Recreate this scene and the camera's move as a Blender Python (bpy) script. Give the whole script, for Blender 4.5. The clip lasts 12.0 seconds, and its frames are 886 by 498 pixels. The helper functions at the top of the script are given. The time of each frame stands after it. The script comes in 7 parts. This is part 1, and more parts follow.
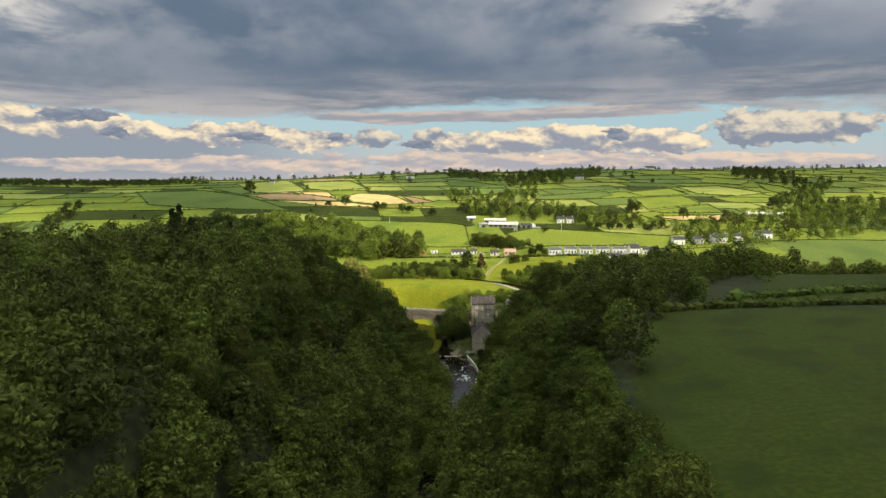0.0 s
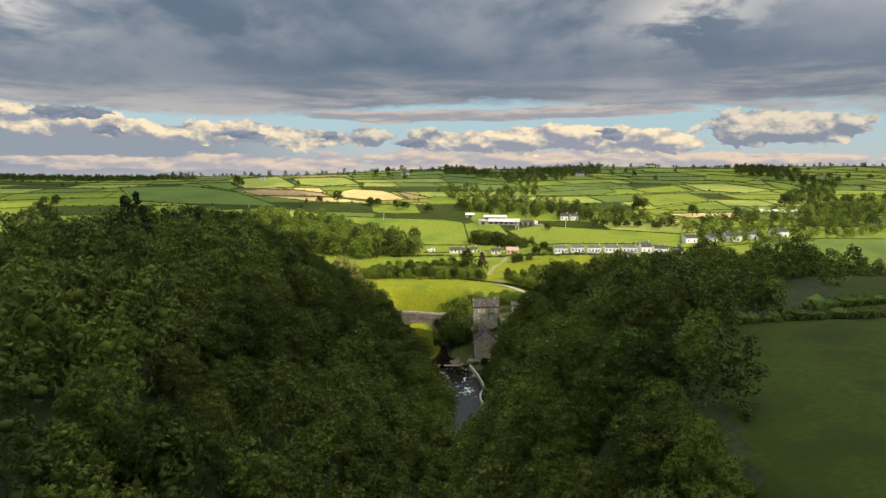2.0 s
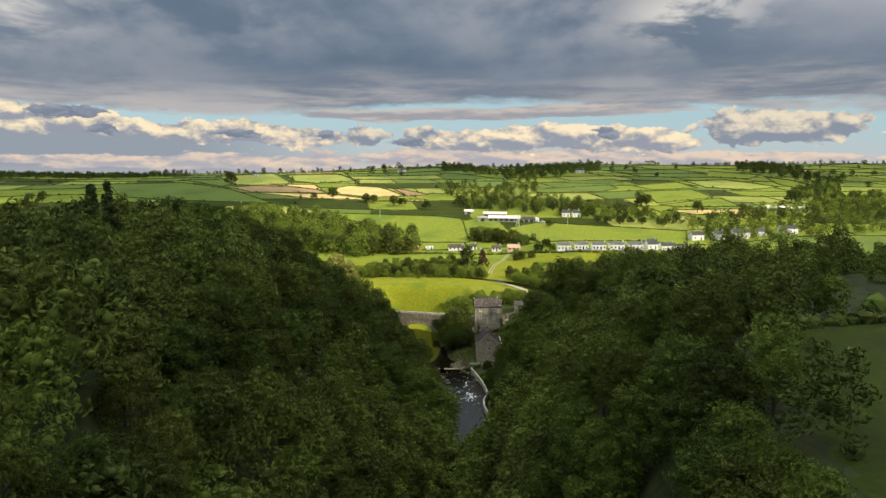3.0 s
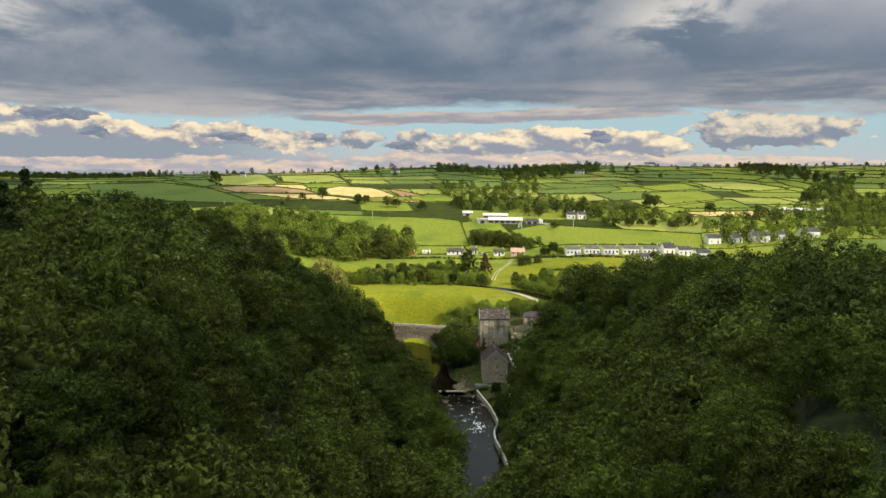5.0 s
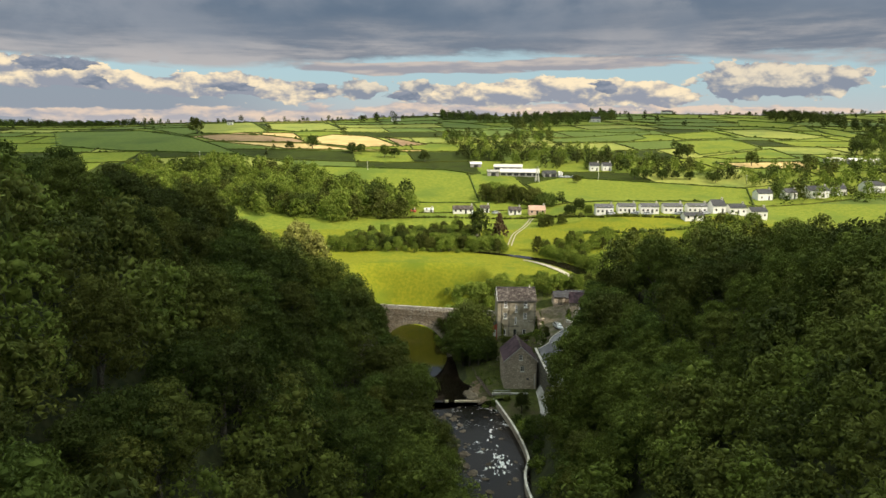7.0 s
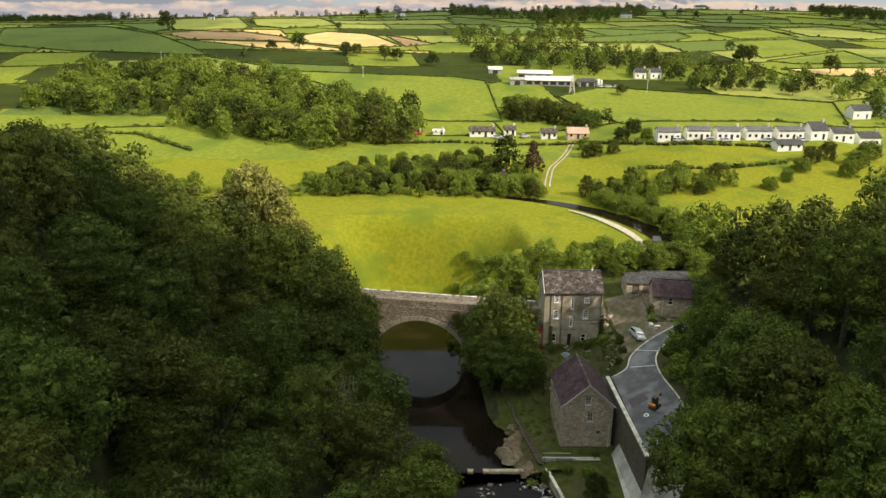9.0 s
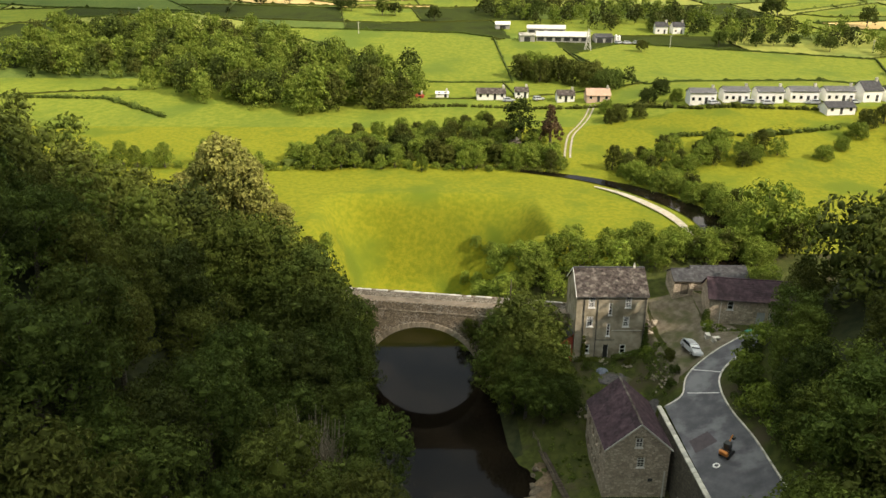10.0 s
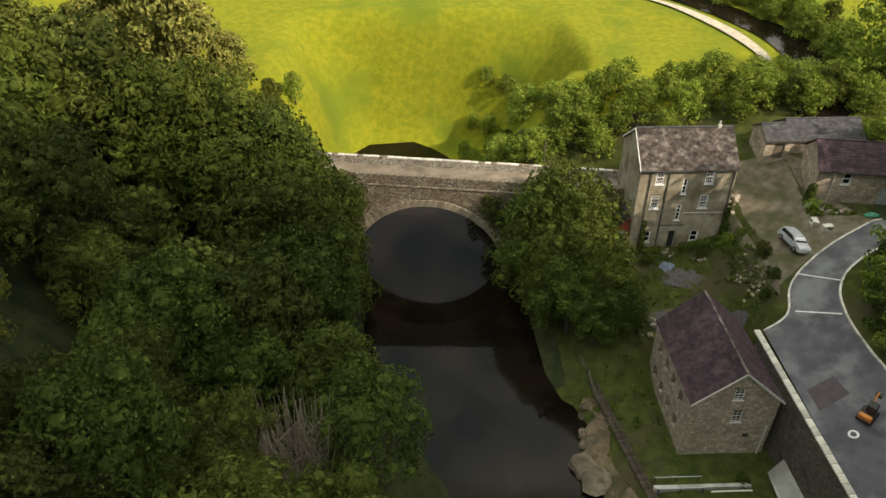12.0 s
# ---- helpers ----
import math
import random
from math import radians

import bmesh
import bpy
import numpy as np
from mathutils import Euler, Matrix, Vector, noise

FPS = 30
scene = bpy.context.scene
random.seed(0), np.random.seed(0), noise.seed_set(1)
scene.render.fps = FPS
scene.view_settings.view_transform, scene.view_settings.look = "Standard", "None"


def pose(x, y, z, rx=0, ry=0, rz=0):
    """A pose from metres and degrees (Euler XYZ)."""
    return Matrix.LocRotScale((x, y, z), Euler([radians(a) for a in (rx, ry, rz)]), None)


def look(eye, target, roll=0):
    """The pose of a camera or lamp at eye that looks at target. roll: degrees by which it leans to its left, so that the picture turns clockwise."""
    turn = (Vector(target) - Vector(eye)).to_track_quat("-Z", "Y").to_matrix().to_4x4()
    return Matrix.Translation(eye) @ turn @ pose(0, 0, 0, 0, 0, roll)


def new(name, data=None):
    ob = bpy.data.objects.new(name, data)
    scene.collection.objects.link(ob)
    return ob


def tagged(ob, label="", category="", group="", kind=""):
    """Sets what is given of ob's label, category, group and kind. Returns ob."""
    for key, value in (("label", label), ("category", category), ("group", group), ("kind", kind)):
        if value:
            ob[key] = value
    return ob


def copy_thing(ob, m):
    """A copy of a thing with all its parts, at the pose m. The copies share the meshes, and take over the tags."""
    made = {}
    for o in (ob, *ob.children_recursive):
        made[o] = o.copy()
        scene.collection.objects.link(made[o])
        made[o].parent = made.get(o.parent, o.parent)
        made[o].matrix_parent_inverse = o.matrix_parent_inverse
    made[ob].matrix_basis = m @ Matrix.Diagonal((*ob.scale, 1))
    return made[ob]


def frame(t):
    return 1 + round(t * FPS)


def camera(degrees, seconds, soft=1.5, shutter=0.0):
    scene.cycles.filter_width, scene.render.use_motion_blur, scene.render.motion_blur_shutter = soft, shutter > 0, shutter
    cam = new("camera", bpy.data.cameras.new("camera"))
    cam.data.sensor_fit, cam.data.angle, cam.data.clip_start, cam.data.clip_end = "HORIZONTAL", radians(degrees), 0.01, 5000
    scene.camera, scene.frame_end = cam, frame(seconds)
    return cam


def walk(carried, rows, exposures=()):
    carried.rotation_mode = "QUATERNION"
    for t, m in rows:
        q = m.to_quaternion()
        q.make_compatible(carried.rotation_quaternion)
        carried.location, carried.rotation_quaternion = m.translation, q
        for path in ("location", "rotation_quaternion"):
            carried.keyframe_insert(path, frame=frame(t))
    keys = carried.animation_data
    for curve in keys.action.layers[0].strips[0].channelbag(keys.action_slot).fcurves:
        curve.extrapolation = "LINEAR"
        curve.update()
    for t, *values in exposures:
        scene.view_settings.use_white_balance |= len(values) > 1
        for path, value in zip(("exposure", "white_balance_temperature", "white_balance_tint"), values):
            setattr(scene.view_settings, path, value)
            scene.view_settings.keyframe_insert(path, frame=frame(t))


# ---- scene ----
cam = camera(63.1, 12.0)
PATH = [
    (0, (9.657, -365.291, 79.927), (9.663, -363.3, 79.736), 0.2),
    (0.5, (9.417, -356.92, 79.666), (9.427, -354.929, 79.476), 0.2),
    (1, (8.948, -348.835, 78.872), (8.96, -346.844, 78.683), 0.3),
    (1.5, (8.157, -340.999, 77.619), (8.175, -339.009, 77.427), 0.3),
    (2, (7.436, -332.935, 76.046), (7.458, -330.945, 75.853), 0.4),
    (2.5, (6.675, -324.411, 74.328), (6.703, -322.421, 74.136), 0.4),
    (3, (6.212, -315.833, 73.391), (6.244, -313.843, 73.195), 0.4),
    (5, (3.735, -279.77, 70.367), (3.787, -277.779, 70.18), 0.5),
    (5.5, (2.678, -268.714, 69.282), (2.739, -266.725, 69.081), 0.9),
    (6, (2.499, -253.858, 68.395), (2.566, -251.87, 68.193), 0.7),
    (6.5, (3.573, -235.2, 67.87), (3.627, -233.217, 67.614), 0.5),
    (7, (4.186, -215.8, 67.199), (4.23, -213.826, 66.88), 0.5),
    (8.8, (3.42, -146.463, 67.361), (3.447, -144.542, 66.804), 1.0),
    (9, (3.099, -139.745, 67.2), (3.127, -137.832, 66.618), 0.7),
    (9.5, (2.455, -125.711, 65.743), (2.484, -123.814, 65.111), 0.7),
    (10, (2.22, -112.644, 64.46), (2.245, -110.765, 63.776), 0.4),
    (10.5, (1.819, -103.17, 62.714), (1.847, -101.35, 61.886), 0.3),
    (11, (0.845, -95.225, 61.438), (0.885, -93.49, 60.444), 0.2),
    (11.5, (-0.033, -87.259, 60.277), (0.02, -85.596, 59.168), 0.2),
    (12, (-0.89, -79.358, 59.527), (-0.824, -77.737, 58.358), 0.3),
]
walk(cam, [(t, look(eye, target, roll)) for t, eye, target, roll in PATH], [(0, 0.26, 6500, 10), (7, 0.26, 6500, 10), (9, 0.29, 6700, 12), (12, 0.36, 6950, 14)])

# ---------------------------------------------------------------- light
SUN_FROM = Vector((0.66, -0.42, 0.60)).normalized()
sun_data = bpy.data.lights.new("sun", "SUN")
sun_data.energy, sun_data.angle, sun_data.color = 4.8, radians(0.53), (1.0, 0.90, 0.74)
sun = new("sun", sun_data)
sun.matrix_world = look(SUN_FROM * 900, (0, 0, 0))


class Nodes:
    """Short hand for wiring a node tree."""

    def __init__(self, tree):
        self.tree = tree
        tree.nodes.clear()

    def add(self, kind, **values):
        n = self.tree.nodes.new(kind)
        for key, value in values.items():
            setattr(n, key, value)
        return n

    def link(self, a, b):
        self.tree.links.new(a, b)

    def put(self, socket, value):
        if hasattr(value, "is_output"):
            self.link(value, socket)
        else:
            socket.default_value = value

    def math(self, op, a, b=0.0, c=0.0, clamp=False):
        n = self.add("ShaderNodeMath", operation=op, use_clamp=clamp)
        for s, v in zip(n.inputs, (a, b, c)):
            self.put(s, v)
        return n.outputs[0]

    def noise(self, vector, scale, detail=4.0, rough=0.5, distortion=0.0):
        n = self.add("ShaderNodeTexNoise")
        if vector is not None:
            self.link(vector, n.inputs["Vector"])
        for key, v in (("Scale", scale), ("Detail", detail), ("Roughness", rough), ("Distortion", distortion)):
            n.inputs[key].default_value = v
        return n.outputs["Fac"]

    def step(self, value, low, high, smooth=True):
        n = self.add("ShaderNodeMapRange", interpolation_type="SMOOTHSTEP" if smooth else "LINEAR")
        self.put(n.inputs["Value"], value)
        self.put(n.inputs["From Min"], low)
        self.put(n.inputs["From Max"], high)
        return n.outputs["Result"]

    def mix(self, fac, a, b, kind="MIX"):
        n = self.add("ShaderNodeMix", data_type="RGBA", blend_type=kind)
        self.put(n.inputs["Factor"], fac)
        for s, v in zip([i for i in n.inputs if i.type == "RGBA"], (a, b)):
            self.put(s, v if hasattr(v, "is_output") else (*v[:3], 1.0))
        return [o for o in n.outputs if o.type == "RGBA"][0]

    def vector(self, x, y, z):
        n = self.add("ShaderNodeCombineXYZ")
        for s, v in zip(n.inputs, (x, y, z)):
            self.put(s, v)
        return n.outputs[0]


world = bpy.data.worlds.new("sky")
scene.world = world
world.use_nodes = True
w = Nodes(world.node_tree)
coord = w.add("ShaderNodeTexCoord")
split = w.add("ShaderNodeSeparateXYZ")
w.link(coord.outputs["Generated"], split.inputs[0])
sx, sy, sz = split.outputs
sky = w.add("ShaderNodeTexSky", sky_type="NISHITA", sun_disc=False)
sky.sun_elevation = math.asin(SUN_FROM.z)
sky.sun_rotation = math.atan2(SUN_FROM.x, SUN_FROM.y)
sky_blue = w.mix(1.0, sky.outputs[0], (0.10, 0.10, 0.10), "MULTIPLY")
# slate-blue billows high up, lit along their upper edges
side = w.math("ARCTAN2", sx, sy)


def around(rise, lift=0.0, turn=0.0, seed=0.0):
    """Cloud coordinates: azimuth, height stretched by rise, and a seed."""
    return w.vector(w.math("ADD", side, turn), w.math("MULTIPLY_ADD", sz, rise, lift), seed)


def spot(az, el, wide, tall):
    """A soft oval in the sky at that azimuth and height."""
    dx = w.math("DIVIDE", w.math("SUBTRACT", side, az), wide)
    dz = w.math("DIVIDE", w.math("SUBTRACT", sz, el), tall)
    return w.math("EXPONENT", w.math("MULTIPLY", w.math("ADD", w.math("MULTIPLY", dx, dx), w.math("MULTIPLY", dz, dz)), -1.0))


billow = w.noise(around(2.0), 3.6, 8, 0.52, 0.25)
billow_up = w.noise(around(2.0, 0.05, 0.025), 3.6, 6, 0.52, 0.25)
puff = w.noise(around(2.2, 0.0, 0.0, 2.0), 9.0, 9, 0.58, 0.3)
bank = w.noise(around(4.2, 0.0, 0.0, 4.0), 4.2, 9, 0.60, 0.35)
rim = w.step(w.math("SUBTRACT", billow, billow_up), -0.04, 0.12)
deck_col = w.mix(w.step(w.math("MULTIPLY_ADD", puff, 0.35, w.math("MULTIPLY", billow, 0.65)), 0.38, 0.60), (0.110, 0.150, 0.208), (0.195, 0.228, 0.280))
deck_col = w.mix(w.math("MULTIPLY", rim, 0.62), deck_col, (0.310, 0.320, 0.355))
gloom = w.math("ADD", spot(-0.10, 0.145, 0.26, 0.040), spot(0.42, 0.140, 0.24, 0.036), clamp=True)
deck_col = w.mix(w.math("MULTIPLY", gloom, 0.70), deck_col, (0.098, 0.138, 0.195))
glow = w.math("ADD", spot(-0.56, 0.195, 0.10, 0.035), w.math("ADD", spot(0.33, 0.205, 0.08, 0.030), spot(0.55, 0.245, 0.22, 0.025)), clamp=True)
deck_col = w.mix(w.math("MULTIPLY", glow, w.step(puff, 0.44, 0.60)), deck_col, (0.62, 0.58, 0.54))
streak = w.noise(around(9.0, 0.0, 0.0, 4.0), 5.0, 9, 0.62, 0.3)
deck_col = w.mix(w.math("MULTIPLY", spot(0.60, 0.215, 0.20, 0.055), 0.6), deck_col, (0.385, 0.385, 0.415))
mauve = w.mix(w.step(w.math("MULTIPLY_ADD", streak, 0.6, w.math("MULTIPLY", bank, 0.4)), 0.40, 0.62), (0.165, 0.190, 0.235), (0.430, 0.400, 0.395))
deck_col = w.mix(w.math("MULTIPLY", w.step(w.math("MULTIPLY_ADD", billow, 0.16, sz), 0.232, 0.178), 0.9), deck_col, mauve)
# heaped clouds over the hills: cream tops over grey-blue bases, with small dark scraps before them
blue_col = w.mix(0.80, sky_blue, (0.36, 0.50, 0.55))
low = w.mix(w.step(sz, 0.075, 0.0), blue_col, (0.47, 0.46, 0.47))
low = w.mix(w.math("MULTIPLY", w.math("MULTIPLY", w.step(side, -0.05, -0.35), w.step(sz, 0.066, 0.052)), 0.9), low, (0.235, 0.265, 0.315))


def heaped(spots, rise, scale, seed, rough, low_edge, high_edge, top_col, foot_col, over):
    """Lay a row of heaps over the colour below: each an oval worn into billows, lit along its top."""
    lumps = w.noise(around(rise, 0.0, 0.0, seed), scale, 9, rough, 0.1)
    lumps_up = w.noise(around(rise, 0.34 / scale, 0.10 / scale, seed), scale, 5, rough, 0.1)
    body, lean = 0.0, 0.0
    for az, el, wide, tall in spots:
        one = spot(az, el, wide, tall)
        body = w.math("ADD", body, one)
        lean = w.math("ADD", lean, w.math("MULTIPLY", one, w.math("DIVIDE", w.math("SUBTRACT", sz, el), tall)))
    body = w.math("MINIMUM", body, 1.0)
    thick = w.math("ADD", w.math("MULTIPLY", body, 0.9), w.math("MULTIPLY", w.math("SUBTRACT", lumps, 0.5), 1.9))
    cover = w.step(thick, low_edge, high_edge)
    lit = w.math("ADD", w.math("MULTIPLY", lean, 0.55), w.math("MULTIPLY", w.math("SUBTRACT", lumps, lumps_up), 4.2))
    return w.mix(cover, over, w.mix(w.step(lit, -0.45, 0.75), foot_col, top_col))


low = heaped(((-0.43, 0.018, 0.13, 0.009), (-0.22, 0.019, 0.12, 0.013), (0.02, 0.026, 0.14, 0.016), (0.22, 0.026, 0.14, 0.015), (0.42, 0.024, 0.13, 0.013)),
             3.4, 17.0, 3.0, 0.56, 0.36, 0.54, (0.68, 0.53, 0.42), (0.37, 0.355, 0.385), low)
low = heaped(((-0.57, 0.072, 0.13, 0.019), (-0.46, 0.064, 0.07, 0.014), (-0.33, 0.055, 0.06, 0.012), (-0.25, 0.060, 0.07, 0.014), (-0.17, 0.052, 0.05, 0.012),
              (0.00, 0.052, 0.05, 0.014), (0.08, 0.050, 0.06, 0.015), (0.17, 0.058, 0.07, 0.016), (0.24, 0.052, 0.06, 0.014), (0.325, 0.050, 0.045, 0.014), (0.54, 0.074, 0.012, 0.007), (0.61, 0.058, 0.022, 0.007)),
             1.9, 21.0, 7.0, 0.60, 0.34, 0.42, (0.86, 0.70, 0.48), (0.265, 0.280, 0.330), low)
low = heaped(((-0.093, 0.056, 0.030, 0.015), (-0.012, 0.060, 0.028, 0.009), (0.40, 0.066, 0.05, 0.022), (0.455, 0.070, 0.05, 0.019), (0.50, 0.062, 0.04, 0.014)),
             1.6, 24.0, 11.0, 0.58, 0.32, 0.40, (0.70, 0.60, 0.46), (0.225, 0.250, 0.305), low)
low = heaped(((-0.46, 0.078, 0.05, 0.010), (-0.42, 0.058, 0.025, 0.009), (-0.26, 0.056, 0.045, 0.006), (-0.145, 0.058, 0.016, 0.010), (-0.03, 0.048, 0.026, 0.007), (-0.35, 0.085, 0.010, 0.003), (0.235, 0.062, 0.022, 0.010)),
             2.4, 30.0, 15.0, 0.60, 0.44, 0.56, (0.270, 0.285, 0.335), (0.165, 0.195, 0.255), low)
low = w.mix(w.math("MULTIPLY", w.step(sz, 0.022, -0.005), 0.45), low, (0.47, 0.43, 0.43))
low = heaped(((-0.08, 0.082, 0.12, 0.007), (0.10, 0.086, 0.14, 0.008), (0.26, 0.094, 0.16, 0.008)), 7.0, 10.0, 19.0, 0.55, 0.40, 0.62, (0.50, 0.435, 0.395), (0.30, 0.295, 0.325), low)
edge = w.math("ADD", sz, w.math("MULTIPLY_ADD", w.math("SUBTRACT", bank, 0.5), 0.075, w.math("MULTIPLY", w.math("SUBTRACT", puff, 0.5), 0.03)))
full = w.mix(w.step(edge, 0.088, 0.103), low, deck_col)
# above the view the sky is brightened and warmed, added fill for the ground
bright = w.math("MULTIPLY_ADD", w.step(sz, 0.55, 1.0), 7.0, w.math("MULTIPLY_ADD", w.step(sz, 0.22, 0.38), 1.2, 1.0))
full = w.mix(1.0, full, w.vector(w.math("MULTIPLY_ADD", bright, 1.06, -0.08), bright, w.math("MULTIPLY_ADD", bright, 0.72, 0.28)), "MULTIPLY")
ground_side = w.mix(w.step(sz, -0.02, 0.0), (0.10, 0.12, 0.07), full)
back = w.add("ShaderNodeBackground")
w.link(ground_side, back.inputs["Color"])
back.inputs["Strength"].default_value = 1.0
w.link(back.outputs[0], w.add("ShaderNodeOutputWorld").inputs[0])


# ---------------------------------------------------------------- materials
def material(name, dark, light, scale=2.0, rough=0.9, bump=0.0, bump_scale=20.0, third=None, third_scale=0.3,
             object_random=0.0, island=0.0, metal=0.0, translucent=0.0, warm=None):
    m = bpy.data.materials.new(name)
    m.use_nodes = True
    n = Nodes(m.node_tree)
    c = n.add("ShaderNodeTexCoord").outputs["Object"]
    col = n.mix(n.step(n.noise(c, scale, 6, 0.6), 0.32, 0.68), dark, light)
    if third:
        col = n.mix(n.step(n.noise(c, third_scale, 4, 0.55), 0.48, 0.68), col, third)
    if warm:
        r = n.add("ShaderNodeObjectInfo").outputs["Random"]
        col = n.mix(n.step(n.math("FRACT", n.math("MULTIPLY", r, 7.31)), 0.45, 1.0), col, warm)
    if object_random or island:
        v = 1.0
        if object_random:
            r = n.add("ShaderNodeObjectInfo").outputs["Random"]
            v = n.math("MULTIPLY_ADD", r, 2 * object_random, 1 - object_random)
        if island:
            r = n.add("ShaderNodeNewGeometry").outputs["Random Per Island"]
            v = n.math("MULTIPLY", v, n.math("MULTIPLY_ADD", r, 2 * island, 1 - island))
        col = n.mix(1.0, col, n.vector(v, v, v), "MULTIPLY")
    b = n.add("ShaderNodeBsdfPrincipled")
    n.link(col, b.inputs["Base Color"])
    b.inputs["Roughness"].default_value, b.inputs["Metallic"].default_value = rough, metal
    if rough >= 0.95:
        b.inputs["Specular IOR Level"].default_value = 0.12
    if bump:
        k = n.add("ShaderNodeBump")
        k.inputs["Strength"].default_value, k.inputs["Distance"].default_value = bump, 0.1
        n.link(n.noise(c, bump_scale, 5, 0.65), k.inputs["Height"])
        n.link(k.outputs[0], b.inputs["Normal"])
    out = n.add("ShaderNodeOutputMaterial")
    if translucent:
        b.inputs["Specular IOR Level"].default_value = 0.12
        t = n.add("ShaderNodeBsdfTranslucent")
        n.link(col, t.inputs[0])
        s = n.add("ShaderNodeMixShader")
        s.inputs[0].default_value = translucent
        n.link(b.outputs[0], s.inputs[1]), n.link(t.outputs[0], s.inputs[2]), n.link(s.outputs[0], out.inputs[0])
    else:
        n.link(b.outputs[0], out.inputs[0])
    return m


M_LEAF = material("leaf_green", (0.042, 0.064, 0.011), (0.088, 0.120, 0.021), 0.35, 0.75, island=0.22, object_random=0.34, translucent=0.18, warm=(0.090, 0.100, 0.018))
M_LEAF_PALE = material("leaf_pale", (0.165, 0.175, 0.040), (0.285, 0.275, 0.075), 0.35, 0.75, island=0.35, object_random=0.15, translucent=0.25)
M_LEAF_OLIVE = material("leaf_olive", (0.054, 0.067, 0.012), (0.104, 0.116, 0.022), 0.35, 0.75, island=0.22, object_random=0.25, translucent=0.18)
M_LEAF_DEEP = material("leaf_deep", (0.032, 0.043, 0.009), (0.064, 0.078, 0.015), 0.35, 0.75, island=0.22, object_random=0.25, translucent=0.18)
M_LEAF_DARK = material("leaf_dark", (0.030, 0.044, 0.014), (0.060, 0.080, 0.024), 0.4, 0.8, island=0.3, object_random=0.2, translucent=0.12)
M_BARK = material("bark", (0.05, 0.042, 0.033), (0.13, 0.115, 0.095), 6, 0.95, 0.6, 30)
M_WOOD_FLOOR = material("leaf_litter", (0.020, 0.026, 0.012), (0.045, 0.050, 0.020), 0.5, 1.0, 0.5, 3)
M_MEADOW = material("meadow_grass", (0.138, 0.158, 0.010), (0.205, 0.205, 0.014), 0.9, 0.95, 0.9, 3, (0.108, 0.142, 0.012), 0.07)
M_PASTURE = material("pasture_grass", (0.125, 0.164, 0.017), (0.190, 0.214, 0.025), 0.5, 0.95, 0.7, 3, (0.104, 0.146, 0.019), 0.035)
# near-black green: the cloud's shade over the hilltop is mixed into this grass
M_HILLSIDE = material("plateau_grass_shaded", (0.023, 0.035, 0.003), (0.041, 0.054, 0.005), 1.3, 0.95, 0.9, 3, (0.022, 0.031, 0.004), 0.09)


# ---------------------------------------------------------------- the lie of the land
WATER = -1.5
RIVER_Y = (-440, -220, -160, -105, -85, -70, -50, -34, -20, 0, 25, 60)
RIVER_X = (5, 5, 10, 17.5, 16.5, 18, 16.5, 10.0, 3.0, 0, -4, -8)
BASE_Y = (-440, -60, -35, -20, -6, 2, 15, 30, 60, 110, 170, 250, 300, 350, 400, 500, 650, 850, 1100, 1600, 2600, 4500)
BASE_Z = (-1, 0, 6, 8.5, 9, 12, 15.5, 17.5, 19, 23, 31, 43.5, 50, 56, 61, 67, 73.5, 79, 82, 84, 78, 50)


def smooth_min(a, b, k):
    h = np.clip(0.5 + 0.5 * (b - a) / k, 0, 1)
    return b * (1 - h) + a * h - k * h * (1 - h)


def yard(x, y):
    """The made ground round the house and the road above the mill."""
    return 7 + 0.37 * (np.minimum(x, np.interp(y, (-13, -9.5), (51, 47.2))) - 31) + 0.37 * np.maximum(y + 5, 0)


def road_edge(y):
    return np.interp(y, (-60, -35, -26, -21, -14, 0), (41.5, 44.0, 45.0, 46.5, 53.0, 62.0))


def mill_ground(x, y):
    low = np.interp(x, (10, 14, 19, 36), (-2.5, -0.4, 0.3, 0.3))
    behind = np.interp(y, (-24, -19, -8, -4, 4), (0.6, 3.6, 6.2, 7.0, 11.0))
    west = np.where(y > -24, np.minimum(behind, np.interp(x, (10, 15, 24, 30), (-1.5, 0.4, 4.0, 12.0))), low)
    road = yard(x, y)
    wall_x = np.interp(y, (-50, -25.5, -21, -13), (34.3, 34.3, 34.9, 33.0))
    k = np.clip((x - wall_x) / np.interp(y, (-55, -51.5, -50, -25, -21, -13), (8.0, 5.0, 1.0, 1.2, 2.5, 6.0)), 0, 1)
    out = west * (1 - k) + road * k
    over = np.maximum(x - road_edge(y), 0) * np.clip((-5 - y) / 10, 0, 1)
    return out + np.interp(over, (0, 7, 15, 30, 60, 200), (0, 7.5, 13.5, 16, 17, 18))


